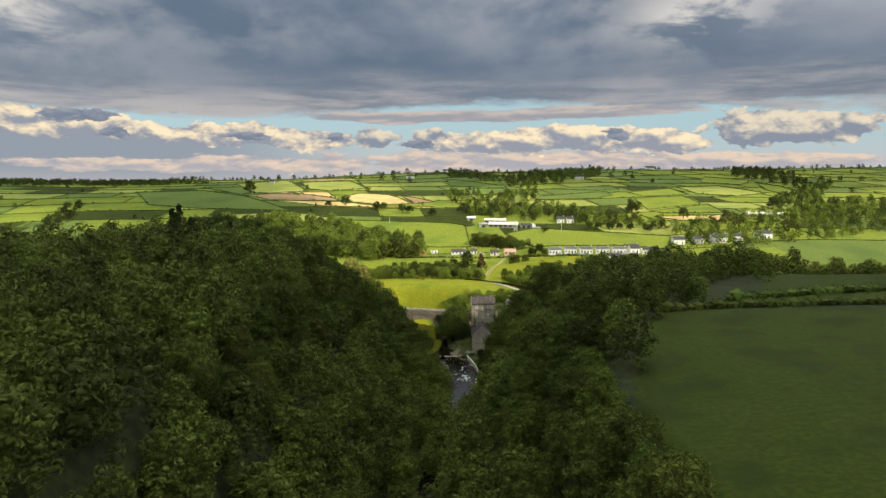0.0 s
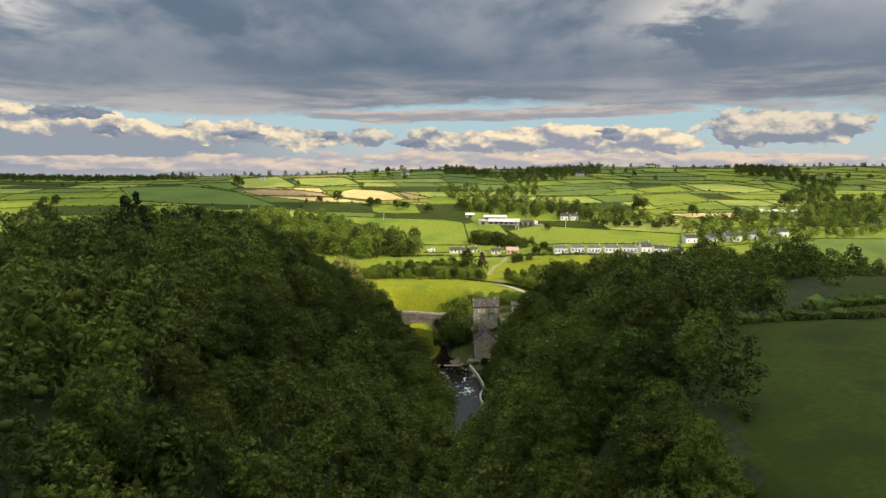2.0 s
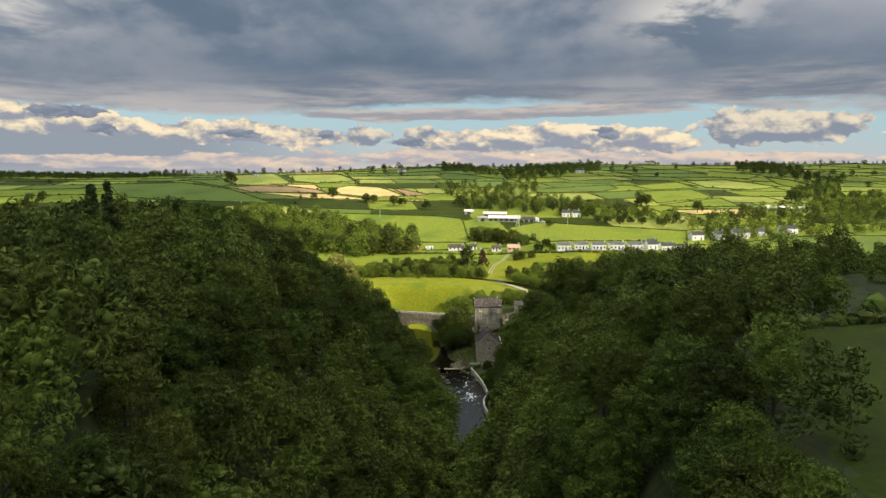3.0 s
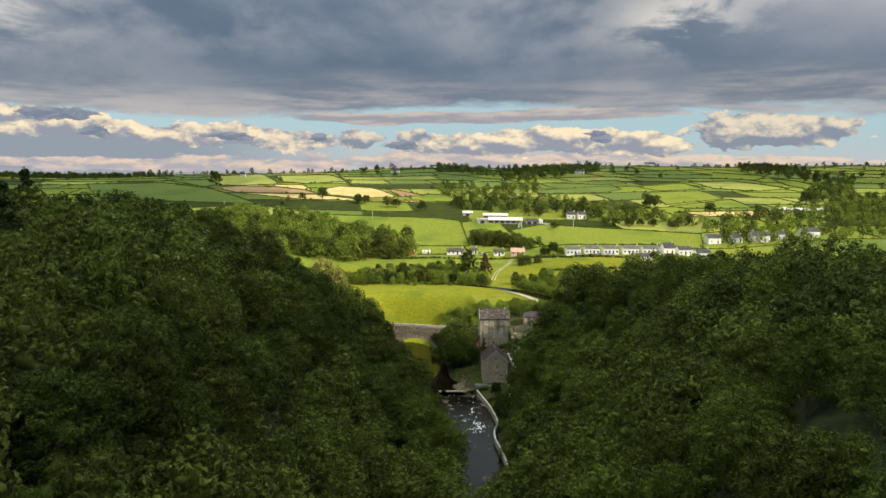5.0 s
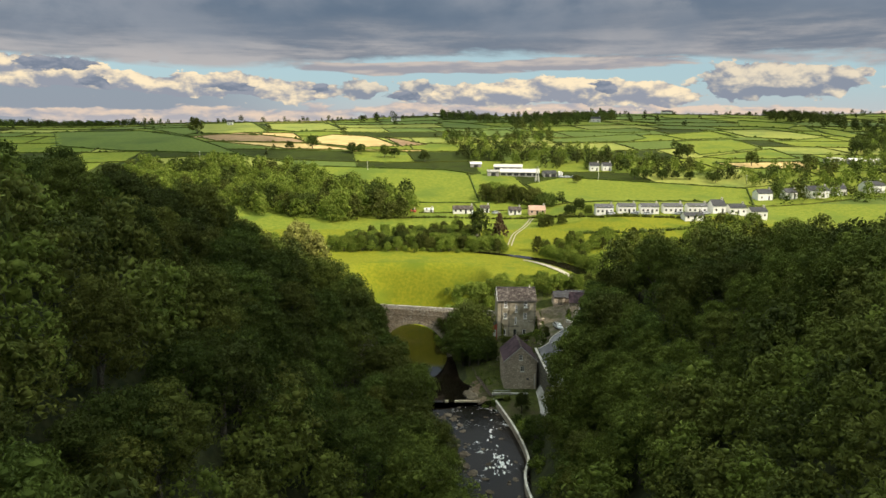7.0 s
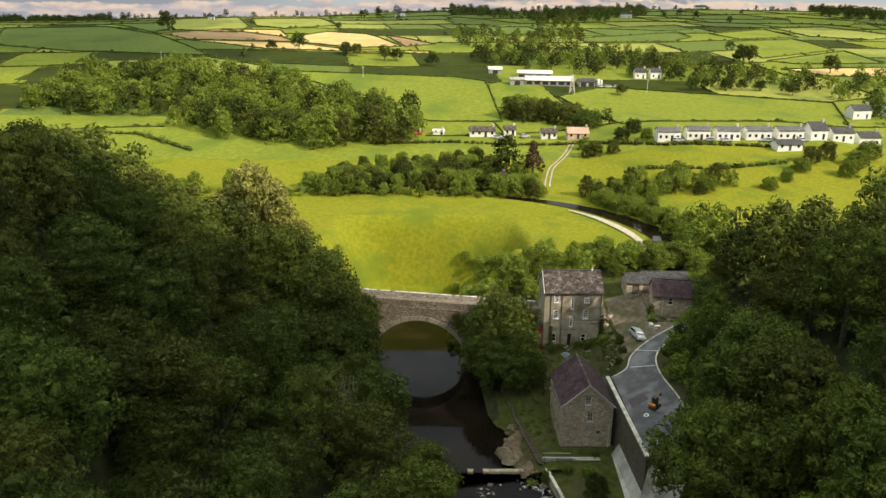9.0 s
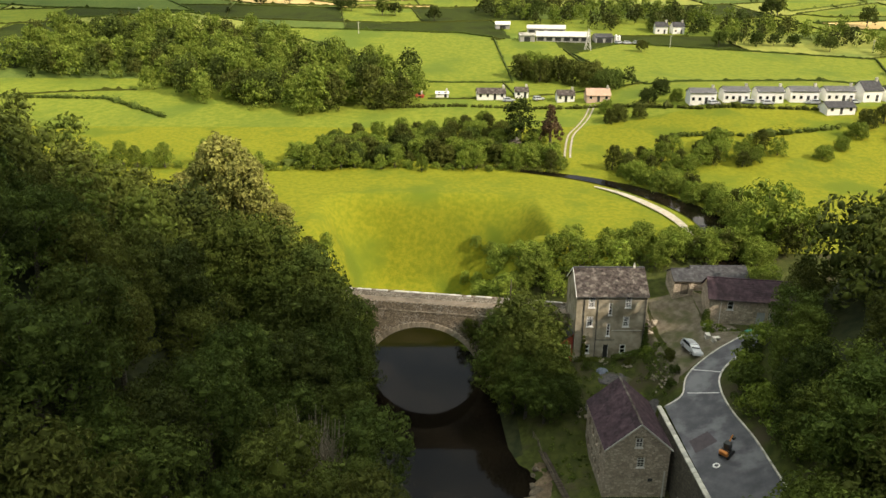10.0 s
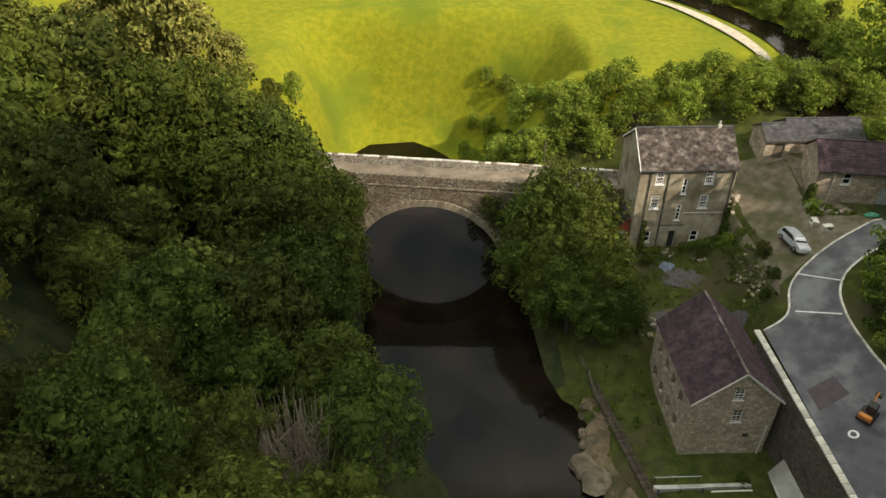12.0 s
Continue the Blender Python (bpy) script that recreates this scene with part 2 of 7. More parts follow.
def land(x, y):
    """Height of the ground at plan points, as arrays."""
    x, y = np.asarray(x, float), np.asarray(y, float)
    base = np.interp(y, BASE_Y, BASE_Z)
    d = x - np.interp(y, RIVER_Y, RIVER_X)
    narrow = np.interp(y, (-440, -240, -200, -95, -60, -35, 0), (2.0, 2.0, 1.8, 1.08, 0.96, 1.0, 1.1))
    fade = np.clip((22 - y) / 26, 0, 1)
    left = np.interp(-d * narrow, (9, 28, 52, 75, 100, 300), (0, 8, 33, 50, 56, 62))
    cap = np.interp(y, (-440, -160, -105, -60, -20, 5, 20), (56, 54, 51, 45, 38, 32, 22))
    left = smooth_min(left, cap + 0.03 * np.clip(-d - 40, 0, 45), 8.0)
    right = np.interp(d * np.interp(y, (-440, -225, -200, -110, -83), (2.9, 2.7, 1.9, 1.05, 1.0)), (8, 25, 58, 84, 130, 400), (0, 16, 40, 52, 55, 58))
    right = smooth_min(right, np.interp(y, (-440, -160, -120, -60), (57, 55, 44, 32)), 8.0)
    mill = np.clip((y + 67) / 14, 0, 1)
    right = right * (1 - mill) + mill_ground(x, y) * mill
    gorge = np.where(d < 0, left, right)
    bed = np.interp(y, (0, 36, 47, 53), (-3.0, -3.0, 16.0, 45.0))
    bank = np.where(d > 0, np.interp(y, (14, 28), (5.0, 0.9)), 5.0)
    valley = np.where(y < 62, smooth_min(base, bed + bank * np.maximum(np.abs(d) - np.interp(y, (0, 24, 40), (11, 11, 4.5)), 0), 2.0), base)
    z = gorge * fade + valley * (1 - fade)
    z = z + 7.5 * np.exp(-(np.maximum(np.abs(x - 116) - 22, 0) / 30) ** 2 - ((y - 118) / 45) ** 2)
    far = np.clip((y - 350) / 600, 0, 1)
    z = z + far * (3.0 * np.sin(x / 150 + 0.6) + 2.0 * np.sin(x / 61 + y / 120))
    z = z + np.clip((y - 420) / 550, 0, 1) * np.interp(x, (-1300, -700, -400, -200, 0, 200, 550, 900, 2000), (-20, -12, -3, 5, 9, 12, 23, 24, 26))
    reach = np.interp(y, (-135, -112, -34, 0), (5.0, 9.5, 9.5, 11.0)) + np.where(d > 0, np.interp(y, (16, 30), (0, 10.0)), 0)
    cut = np.clip(1.5 - np.abs(d) / reach, 0, 1)
    z = np.where(y < 50, z - cut * np.maximum(z + 3.2, 0) * np.clip((50 - y) / 10, 0, 1), z)
    return z


def land_at(x, y):
    return float(land(np.array([x]), np.array([y]))[0])


def grow(a, b, step, rate):
    out = [a]
    while out[-1] < b:
        step *= rate
        out.append(out[-1] + step)
    return out


M_DARK_FIELD = material("shorn_grass", (0.080, 0.118, 0.022), (0.116, 0.150, 0.029), 0.45, 0.95, 0.3, 5, (0.070, 0.104, 0.022), 0.02)
M_PALE_FIELD = material("dry_pasture", (0.19, 0.215, 0.042), (0.27, 0.275, 0.060), 0.4, 0.95, 0.5, 4, (0.135, 0.175, 0.038), 0.03)
M_TAN_FIELD = material("ripe_field", (0.46, 0.33, 0.13), (0.56, 0.42, 0.18), 0.08, 0.95, 0.3, 5, (0.40, 0.28, 0.12), 0.03)
M_SOIL_FIELD = material("ploughed_soil", (0.25, 0.165, 0.085), (0.35, 0.24, 0.13), 0.08, 0.95, 0.4, 4, (0.22, 0.14, 0.08), 0.03)
M_ROUGH = material("rough_grass", (0.030, 0.040, 0.009), (0.064, 0.072, 0.017), 0.8, 0.95, 0.6, 6, (0.060, 0.052, 0.028), 0.18)

# fields that stand out, as plan outlines: name, ground index, corners
FIELDS = [
    (5, [(-269, 622), (-227, 747), (-150, 486), (-146, 432), (-202, 454)]),
    (5, [(-185, 640), (-125, 702), (-80, 516), (-118, 472), (-147, 498)]),
    (7, [(-205, 820), (-150, 860), (-138, 759), (-190, 663)]),
    (7, [(-201, 418), (-168, 462), (-106, 397), (-91, 370), (-165, 376)]),
    (6, [(-96, 403), (-81, 447), (-48, 430), (-18, 351), (-52, 343), (-86, 367)]),
    (7, [(-36, 424), (4, 364), (-16, 351)]),
    (6, [(-165, 462), (-119, 459), (-101, 397), (-106, 397)]),
    (6, [(-167, 374), (-91, 365), (-51, 334), (4, 331), (0, 322), (-102, 334)]),
    (5, [(-186, 283), (-130, 301), (-86, 270), (-92, 249), (-175, 261)]),
    (4, [(-343, 471), (-272, 493), (-203, 414), (-130, 306), (-222, 318), (-274, 337)]),
    (4, [(-290, 547), (-243, 558), (-206, 458), (-210, 430)]),
    (2, [(-83, 261), (15, 249), (30, 240), (32, 165), (-6, 165), (-46, 222)]),
    (4, [(106, 414), (200, 469), (199, 432), (173, 396), (110, 385)]),
    (4, [(139, 496), (222, 544), (221, 492), (193, 480)]),
    (2, [(222, 460), (286, 504), (285, 439), (231, 420)]),
    (2, [(404, 721), (439, 636), (396, 571), (358, 609)]),
    (2, [(205, 310), (275, 354), (274, 305), (218, 299)]),
    (2, [(277, 288), (335, 292), (331, 268), (270, 252)]),
    (6, [(201, 282), (267, 292), (263, 262), (219, 262)]),
    (2, [(430, 600), (440, 555), (428, 478), (397, 432), (398, 501)]),
    (5, [(393, 343), (460, 400), (494, 420), (435, 331)]),
    (4, [(22, 691), (82, 564), (59, 535), (20, 553)]),
    (4, [(48, 514), (84, 517), (92, 456), (50, 432)]),
    (5, [(300, 526), (363, 558), (381, 460), (333, 427), (297, 448)]),
    (2, [(213, 396), (274, 426), (270, 357), (206, 319)]),
    (2, [(62, 210), (87, 230), (191, 203), (176, 158), (79, 150)]),
]


def inside(px, py, poly):
    hit = np.zeros(np.shape(px), bool)
    for (x0, y0), (x1, y1) in zip(poly, poly[1:] + poly[:1]):
        if y0 != y1:
            cross = ((y0 > py) != (y1 > py)) & (px < (x1 - x0) * (py - y0) / (y1 - y0) + x0)
            hit ^= cross
    return hit


# the patchwork of hedged fields beyond the valley: rows across, each cut into fields of its own widths
ROW_Q = np.array([105, 150, 192, 240, 285, 330, 378, 430, 490, 560, 640, 740, 860, 1000, 1200, 1500, 2000, 2900, 4600], float)
field_rng = np.random.default_rng(21)
ROW_CUTS = [np.cumsum(field_rng.uniform(0.6, 1.5, 90) * np.interp(q, (100, 500, 1200), (56, 74, 150))) for q in ROW_Q]
ROW_CUTS = [c - c[len(c) // 2] for c in ROW_CUTS]
FIELD_KIND = [field_rng.choice([2, 2, 4, 4, 3, 5, 2], 100) for _ in ROW_Q]


def warp(p):
    return 9 * np.sin(p / 75) + 5 * np.sin(p / 31 + 1)


def patchwork(x, y):
    p, q = x + 0.16 * y, y - 0.10 * x
    row = np.clip(np.searchsorted(ROW_Q, q + warp(p)) - 1, 0, len(ROW_Q) - 1)
    kind = np.full(np.shape(x), 2)
    for k in range(len(ROW_Q)):
        col = np.clip(np.searchsorted(ROW_CUTS[k], p), 0, 99)
        kind = np.where(row == k, FIELD_KIND[k][col], kind)
    return kind


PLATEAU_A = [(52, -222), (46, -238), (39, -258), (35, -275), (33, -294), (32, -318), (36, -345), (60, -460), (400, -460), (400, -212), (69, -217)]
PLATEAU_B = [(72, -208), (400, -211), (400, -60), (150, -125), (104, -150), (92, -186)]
MILL_PLOT = [(14, -48), (36, -62), (47, -46), (50, -12), (66, 6), (24, 14), (17, -4), (14, -30)]


def build_ground():
    xs = np.array(sorted([-v for v in grow(140, 3500, 4, 1.05)[1:]]) + list(np.arange(-140, 8, 2.5)) + list(np.arange(8, 60, 1.25)) + list(np.arange(60, 160, 2.5)) + grow(160, 3500, 3.5, 1.045))
    ys = np.array(list(np.arange(-450, -60, 2.5)) + list(np.arange(-60, 6, 1.25)) + list(np.arange(6, 130, 2.5)) + list(np.arange(130, 460, 3.5)) + grow(460, 4600, 5, 1.04))
    gx, gy = np.meshgrid(xs, ys)
    gz = land(gx, gy)
    nx, ny = len(xs), len(ys)
    verts = np.stack([gx, gy, gz], -1).reshape(-1, 3)
    i = np.arange(nx * ny).reshape(ny, nx)
    faces = np.stack([i[:-1, :-1], i[:-1, 1:], i[1:, 1:], i[1:, :-1]], -1).reshape(-1, 4)
    me = bpy.data.meshes.new("ground")
    me.from_pydata(verts.tolist(), [], faces.tolist())
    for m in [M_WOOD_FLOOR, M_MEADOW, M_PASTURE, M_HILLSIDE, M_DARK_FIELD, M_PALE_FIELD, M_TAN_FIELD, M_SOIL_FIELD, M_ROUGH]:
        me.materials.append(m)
    c = verts[faces].mean(1)
    cx, cy = c[:, 0], c[:, 1]
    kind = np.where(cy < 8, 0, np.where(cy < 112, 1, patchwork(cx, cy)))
    for k, poly in FIELDS:
        kind = np.where(inside(cx, cy, poly), k, kind)
    kind = np.where((cy < 168) & (cx > -240) & (cx < 260) & (kind > 2), 2, kind)
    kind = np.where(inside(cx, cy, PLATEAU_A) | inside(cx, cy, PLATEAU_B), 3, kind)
    kind = np.where(inside(cx, cy, MILL_PLOT), 8, kind)
    kind = np.where((cy > -4) & (cy < 16) & (np.abs(cx) > 10) & (kind != 8), 8, kind)
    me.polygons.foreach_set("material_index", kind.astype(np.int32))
    me.polygons.foreach_set("use_smooth", np.ones(len(faces), bool))
    return tagged(new("ground", me), "rolling green farmland and a wooded river gorge", "ground", kind="structure")


build_ground()


# ---------------------------------------------------------------- the clouds that shade the near valley
def cloud_material(name, dense):
    """Cloud that lets part of the sun straight through and scatters the rest."""
    m = bpy.data.materials.new(name)
    m.use_nodes = True
    n = Nodes(m.node_tree)
    thin, thick, both = n.add("ShaderNodeBsdfTransparent"), n.add("ShaderNodeBsdfTranslucent"), n.add("ShaderNodeMixShader")
    thick.inputs[0].default_value = (0.92, 0.92, 0.92, 1)
    both.inputs[0].default_value = dense
    n.link(thin.outputs[0], both.inputs[1]), n.link(thick.outputs[0], both.inputs[2])
    n.link(both.outputs[0], n.add("ShaderNodeOutputMaterial").inputs[0])
    return m


M_CLOUD = cloud_material("cloud", 0.77)
M_CLOUD_THIN = cloud_material("thin_cloud", 0.30)
M_CLOUD_MID = cloud_material("middling_cloud", 0.50)


def lump(level=1):
    bm = bmesh.new()
    bmesh.ops.create_icosphere(bm, subdivisions=level, radius=1.0)
    v = np.array([tuple(p.co) for p in bm.verts])
    f = np.array([[p.index for p in q.verts] for q in bm.faces])
    bm.free()
    return v, f


LUMP0, LUMP1, LUMP2 = lump(1), lump(2), lump(3)


def merged(name, pieces, mats):
    """One mesh out of many (verts, faces)."""
    verts, faces, n = [], [], 0
    for v, f in pieces:
        verts.append(v)
        faces.append(f + n)
        n += len(v)
    sizes = {f.shape[1] for _, f in pieces}
    all_v = np.concatenate(verts)
    me = bpy.data.meshes.new(name)
    if len(sizes) == 1:
        me.from_pydata(all_v.tolist(), [], np.concatenate(faces).tolist())
    else:
        me.from_pydata(all_v.tolist(), [], [r for f in faces for r in f.tolist()])
    for m in mats if isinstance(mats, (list, tuple)) else [mats]:
        me.materials.append(m)
    return me


def make_cloud(name, spots, height, label, mat=None):
    """spots: plan places whose ground the cloud shades, with the radius of the lump there."""
    pieces = []
    crng = np.random.default_rng(3)
    shift = np.array((SUN_FROM.x, SUN_FROM.y)) / SUN_FROM.z * height
    for x, y, r in spots:
        k = 1 + 0.12 * crng.normal(size=(len(LUMP1[0]), 1))
        v = LUMP1[0] * k * np.array((r, r, 0.45 * r)) + np.array((x + shift[0], y + shift[1], height + crng.uniform(-10, 25)))
        pieces.append((v, LUMP1[1]))
    return tagged(new(name, merged(name, pieces, mat or M_CLOUD)), label, "cloud", kind="structure")


spots = [(x + 20 * math.sin(y), y, 75) for x in range(-300, 420, 80) for y in range(-620, -110, 80)]
spots += [(x, float(np.interp(x, (-18, -4, 30), (-30, -44, -48))) + 5 * math.sin(x * 0.13) + (0.10 * max(0, abs(x) - 70)), 26) for x in range(-290, 420, 17)]
spots += [(x, -82, 42) for x in range(-300, 420, 30)]
make_cloud("cloud", spots, 700, "broad grey cloud drifting high over the gorge")
spots = [(x, float(np.interp(x, (-10, 30), (-14, -28))) + 5 * math.sin(x * 0.11 + 1) + (0.10 * max(0, abs(x) - 70)), 20) for x in range(-290, 420, 24)]
make_cloud("cloud_fringe", spots, 720, "thin ragged fringe of the grey cloud", M_CLOUD_THIN)
spots = [(-290 + 60 * math.cos(a), 390 + 50 * math.sin(a), 70) for a in np.arange(0, 6.2, 1.0)] + [(-220, 340, 50), (-340, 430, 80)]
make_cloud("cloud", spots, 700, "small thin cloud over the far fields", M_CLOUD_THIN)
spots = [(x + 60 * math.sin(y / 90), y, 110) for x in range(-90, 2200, 140) for y in range(690, 2300, 140)] + [(x, 600, 55) for x in range(120, 900, 70)] + [(-70 + 60 * k, 640 + 60 * math.sin(k), 60) for k in range(4)]
make_cloud("cloud", spots, 700, "long thin cloud over the hills on the skyline", M_CLOUD_MID)
spots = [(-760 + 60 * i + 20 * math.sin(j), 400 + 75 * j, 60) for i in range(8) for j in range(8)]
make_cloud("cloud", spots, 710, "thin cloud over the ridge beyond the fields", M_CLOUD_MID)


# ---------------------------------------------------------------- helpers for things
def mesh_object(name, verts, faces, mats, parent=None):
    me = bpy.data.meshes.new(name)
    me.from_pydata(verts, [], faces)
    for m in mats if isinstance(mats, (list, tuple)) else [mats]:
        me.materials.append(m)
    ob = new(name, me)
    ob.parent = parent
    return ob


def part(name, bm, mat, parent, label=""):
    me = bpy.data.meshes.new(name)
    bm.to_mesh(me)
    bm.free()
    me.materials.append(mat)
    ob = new(name, me)
    ob.parent = parent
    return tagged(ob, label)


def add_box(bm, x0, y0, z0, x1, y1, z1):
    """A box, added to a bmesh; negative sizes are not allowed."""
    v = [bm.verts.new((x, y, z)) for z in (z0, z1) for x, y in ((x0, y0), (x1, y0), (x1, y1), (x0, y1))]
    for f in ((3, 2, 1, 0), (4, 5, 6, 7), (0, 1, 5, 4), (1, 2, 6, 5), (2, 3, 7, 6), (3, 0, 4, 7)):
        bm.faces.new([v[i] for i in f])
    return v


def box(x0, y0, z0, x1, y1, z1, bevel=0.0):
    bm = bmesh.new()
    add_box(bm, x0, y0, z0, x1, y1, z1)
    if bevel:
        bmesh.ops.bevel(bm, geom=bm.edges[:], offset=bevel, segments=1, affect="EDGES")
    return bm


# ---------------------------------------------------------------- trees
def flakes_on(rng, centres, count, size, droop=0.0):
    """Leaf sprays: small bent quads round the lobes, as (verts, faces)."""
    c = np.array([p for p, _ in centres])
    r = np.array([q for _, q in centres])
    pick = rng.choice(len(r), count, p=r ** 2 / (r ** 2).sum())
    d = rng.normal(size=(count, 3))
    d[:, 2] = d[:, 2] * 0.8 + 0.22
    d /= np.linalg.norm(d, axis=1, keepdims=True)
    q = c[pick] + d * r[pick, None] * np.array((1, 1, 0.85)) * rng.uniform(0.80, 1.12, (count, 1))
    s = size * rng.uniform(0.55, 1.3, (count, 1))
    n = d + rng.normal(size=(count, 3)) * 0.28
    n /= np.linalg.norm(n, axis=1, keepdims=True)
    t = np.cross(n, rng.normal(size=(count, 3)) + np.array((0, 0, -droop)))
    t /= np.linalg.norm(t, axis=1, keepdims=True)
    b = np.cross(n, t)
    v = np.stack([q - t * s * 0.6, q - b * s * 0.36 + n * s * 0.22, q + t * s * 0.6 - n * s * 0.1, q + b * s * 0.36 + n * s * 0.22], 1).reshape(-1, 3)
    f = np.arange(4 * count).reshape(-1, 4)
    return v, f


def crown_parts(rng, height, width, lobes, flakes, flake, base, shape, level):
    """Puffs of foliage set over a few inner masses in the crown's shape, with leaf sprays over them."""
    def girth(h):
        if shape == "cone":
            return 0.46 * (1.03 - h)
        if shape == "tall":
            return 0.44 * math.sin(math.pi * (0.2 + 0.76 * h)) ** 0.8
        return 0.45 * math.sqrt(max(0.02, 1 - (1.25 * h - 0.33) ** 2))
    span, foot = (0.94 - base) * height, base * height
    puffs = [(np.array((0.0, 0.0, foot + span * 0.42)), width * 0.30), (np.array((0.0, 0.0, foot + span * 0.70)), width * 0.24 * (0.5 if shape == "cone" else 1.0))]
    lobes = int(1.8 * lobes)
    for i in range(lobes):
        h, a = ((i + rng.uniform(0, 1)) / lobes) ** 0.85, i * 2.39996 + rng.uniform(-0.7, 0.7)
        r = width * girth(h)
        k = rng.uniform(0.62, 1.0)
        rad = width * rng.uniform(0.065, 0.145) * (0.62 if shape == "cone" else 1.0)
        puffs.append((np.array((k * r * math.cos(a), k * r * math.sin(a), foot + span * h + rng.uniform(-0.03, 0.05) * height)), rad))
    solid = []
    tv, tf = (LUMP0, LUMP1, LUMP2)[level]
    for c, rad in puffs:
        k = 0.42 * rad * (1 + 0.16 * rng.normal(size=(len(tv), 1)))
        solid.append((tv * k * np.array((1, 1, 0.85)) + c, tf))
    return solid, flakes_on(rng, puffs, flakes, flake)


def crown_mesh(name, mat, *spec):
    solid, leaf = crown_parts(*spec)
    return merged(name, solid + [leaf], mat)


def limb(points, radii, sides=6):
    verts, faces = [], []
    for j, (p, r) in enumerate(zip(points, radii)):
        for k in range(sides):
            a = 2 * math.pi * k / sides
            verts.append((p[0] + r * math.cos(a), p[1] + r * math.sin(a), p[2]))
        if j:
            o = (j - 1) * sides
            faces += [[o + k, o + (k + 1) % sides, o + sides + (k + 1) % sides, o + sides + k] for k in range(sides)]
    return np.array(verts), np.array(faces)


def trunk_mesh(name, rng, height, width, limbs=5, base=0.3, mat=None, reach=0.33):
    lean = rng.uniform(-0.04, 0.04, 2) * height
    r = 0.026 * height
    pieces = [limb([(0, 0, -1.2), (0.1 * lean[0], 0.1 * lean[1], height * 0.2), (lean[0], lean[1], height * 0.8)], (r * 1.3, r, r * 0.2))]
    for _ in range(limbs):
        a, h = rng.uniform(0, 6.28), rng.uniform(base * 0.7, base + 0.3) * height
        e = np.array((math.cos(a), math.sin(a), 0)) * width * reach * rng.uniform(0.7, 1.2)
        pieces.append(limb([(0, 0, h), tuple(e * 0.5 + (0, 0, h + height * 0.13)), tuple(e + (0, 0, h + height * rng.uniform(0.2, 0.3)))], (r * 0.45, r * 0.28, r * 0.07)))
    return merged(name, pieces, mat or M_BARK)


def make_tree(name, seed, height, width, lobes, flakes, flake, mat, shape="round", base=0.25, level=0):
    """One tree at the origin: a trunk that carries its crown."""
    trng = np.random.default_rng(seed)
    tree = new(name, trunk_mesh("trunk", trng, height, width, base=base))
    crown = new("crown", crown_mesh("crown", mat, trng, height, width, lobes, flakes, flake, base, shape, level))
    crown.parent = tree
    return tree


def make_bare_tree(name, seed, height, width):
    """A dead or late tree: a trunk and a spray of thin pale branches."""
    trng = np.random.default_rng(seed)
    tree = new(name, trunk_mesh("trunk", trng, height, width, 10, 0.35, M_PALE_BARK, 0.42))
    pieces = []
    for _ in range(90):
        a, h = trng.uniform(0, 6.28), trng.uniform(0.35, 0.9) * height
        e = np.array((math.cos(a), math.sin(a), 0)) * width * 0.5 * trng.uniform(0.3, 1.0)
        p = e * trng.uniform(0.1, 0.5) + (0, 0, h - 0.1 * height)
        pieces.append(limb([tuple(p), tuple((p + e) / 2 + (0, 0, 0.08 * height)), tuple(e + (0, 0, h + 0.12 * height))], (0.07, 0.045, 0.015), 4))
    twigs = new("branch_spray", merged("branch_spray", pieces, M_PALE_BARK))
    twigs.parent = tree
    return tree


M_PALE_BARK = material("dead_bark", (0.16, 0.13, 0.10), (0.30, 0.26, 0.20), 5, 0.95, 0.4, 30)
M_LEAF_BROWN = material("leaf_brown", (0.07, 0.045, 0.022), (0.13, 0.085, 0.045), 0.4, 0.8, island=0.3, translucent=0.1)
# brighter leaf for the valley trees; part of their sunlight is in this colour
M_LEAF_LIGHT = material("leaf_bright", (0.118, 0.172, 0.022), (0.215, 0.262, 0.042), 0.35, 0.75, island=0.24, object_random=0.25, translucent=0.25)

M_LEAF_MID = material("leaf_mid_green", (0.066, 0.092, 0.014), (0.125, 0.155, 0.026), 0.35, 0.75, island=0.24, object_random=0.25, translucent=0.22)

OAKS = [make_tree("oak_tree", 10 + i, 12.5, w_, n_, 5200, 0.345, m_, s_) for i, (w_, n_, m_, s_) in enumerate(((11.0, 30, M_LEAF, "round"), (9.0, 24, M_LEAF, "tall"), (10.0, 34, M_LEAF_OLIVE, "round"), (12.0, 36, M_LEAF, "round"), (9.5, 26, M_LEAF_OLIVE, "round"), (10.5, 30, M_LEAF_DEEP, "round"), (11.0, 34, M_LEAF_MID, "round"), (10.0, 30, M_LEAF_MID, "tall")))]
ALDERS = [make_tree("riverside_tree", 40 + i, 8.0, w_, 22, 1700, 0.40, m_, s_, 0.03) for i, (w_, m_, s_) in enumerate(((7.5, M_LEAF_LIGHT, "tall"), (9.0, M_LEAF_LIGHT, "round"), (8.5, M_LEAF_LIGHT, "round"), (7.0, M_LEAF_OLIVE, "tall")))]
WILLOWS = [make_tree("willow_tree", 60 + i, 11.0, w_, 40, 3000, 0.42, M_LEAF_PALE, "tall", 0.08) for i, w_ in enumerate((9.0, 8.0))]
SPRUCES = [make_tree("conifer", 70 + i, 17.0, 7.0, 44, 2200, 0.5, M_LEAF_DARK, "cone", 0.12) for i in range(2)]
FIELD_OAKS = [make_tree("field_tree", 80 + i, 7.0, w_, 20, 600, 0.65, M_LEAF) for i, w_ in enumerate((7.5, 8.5))]
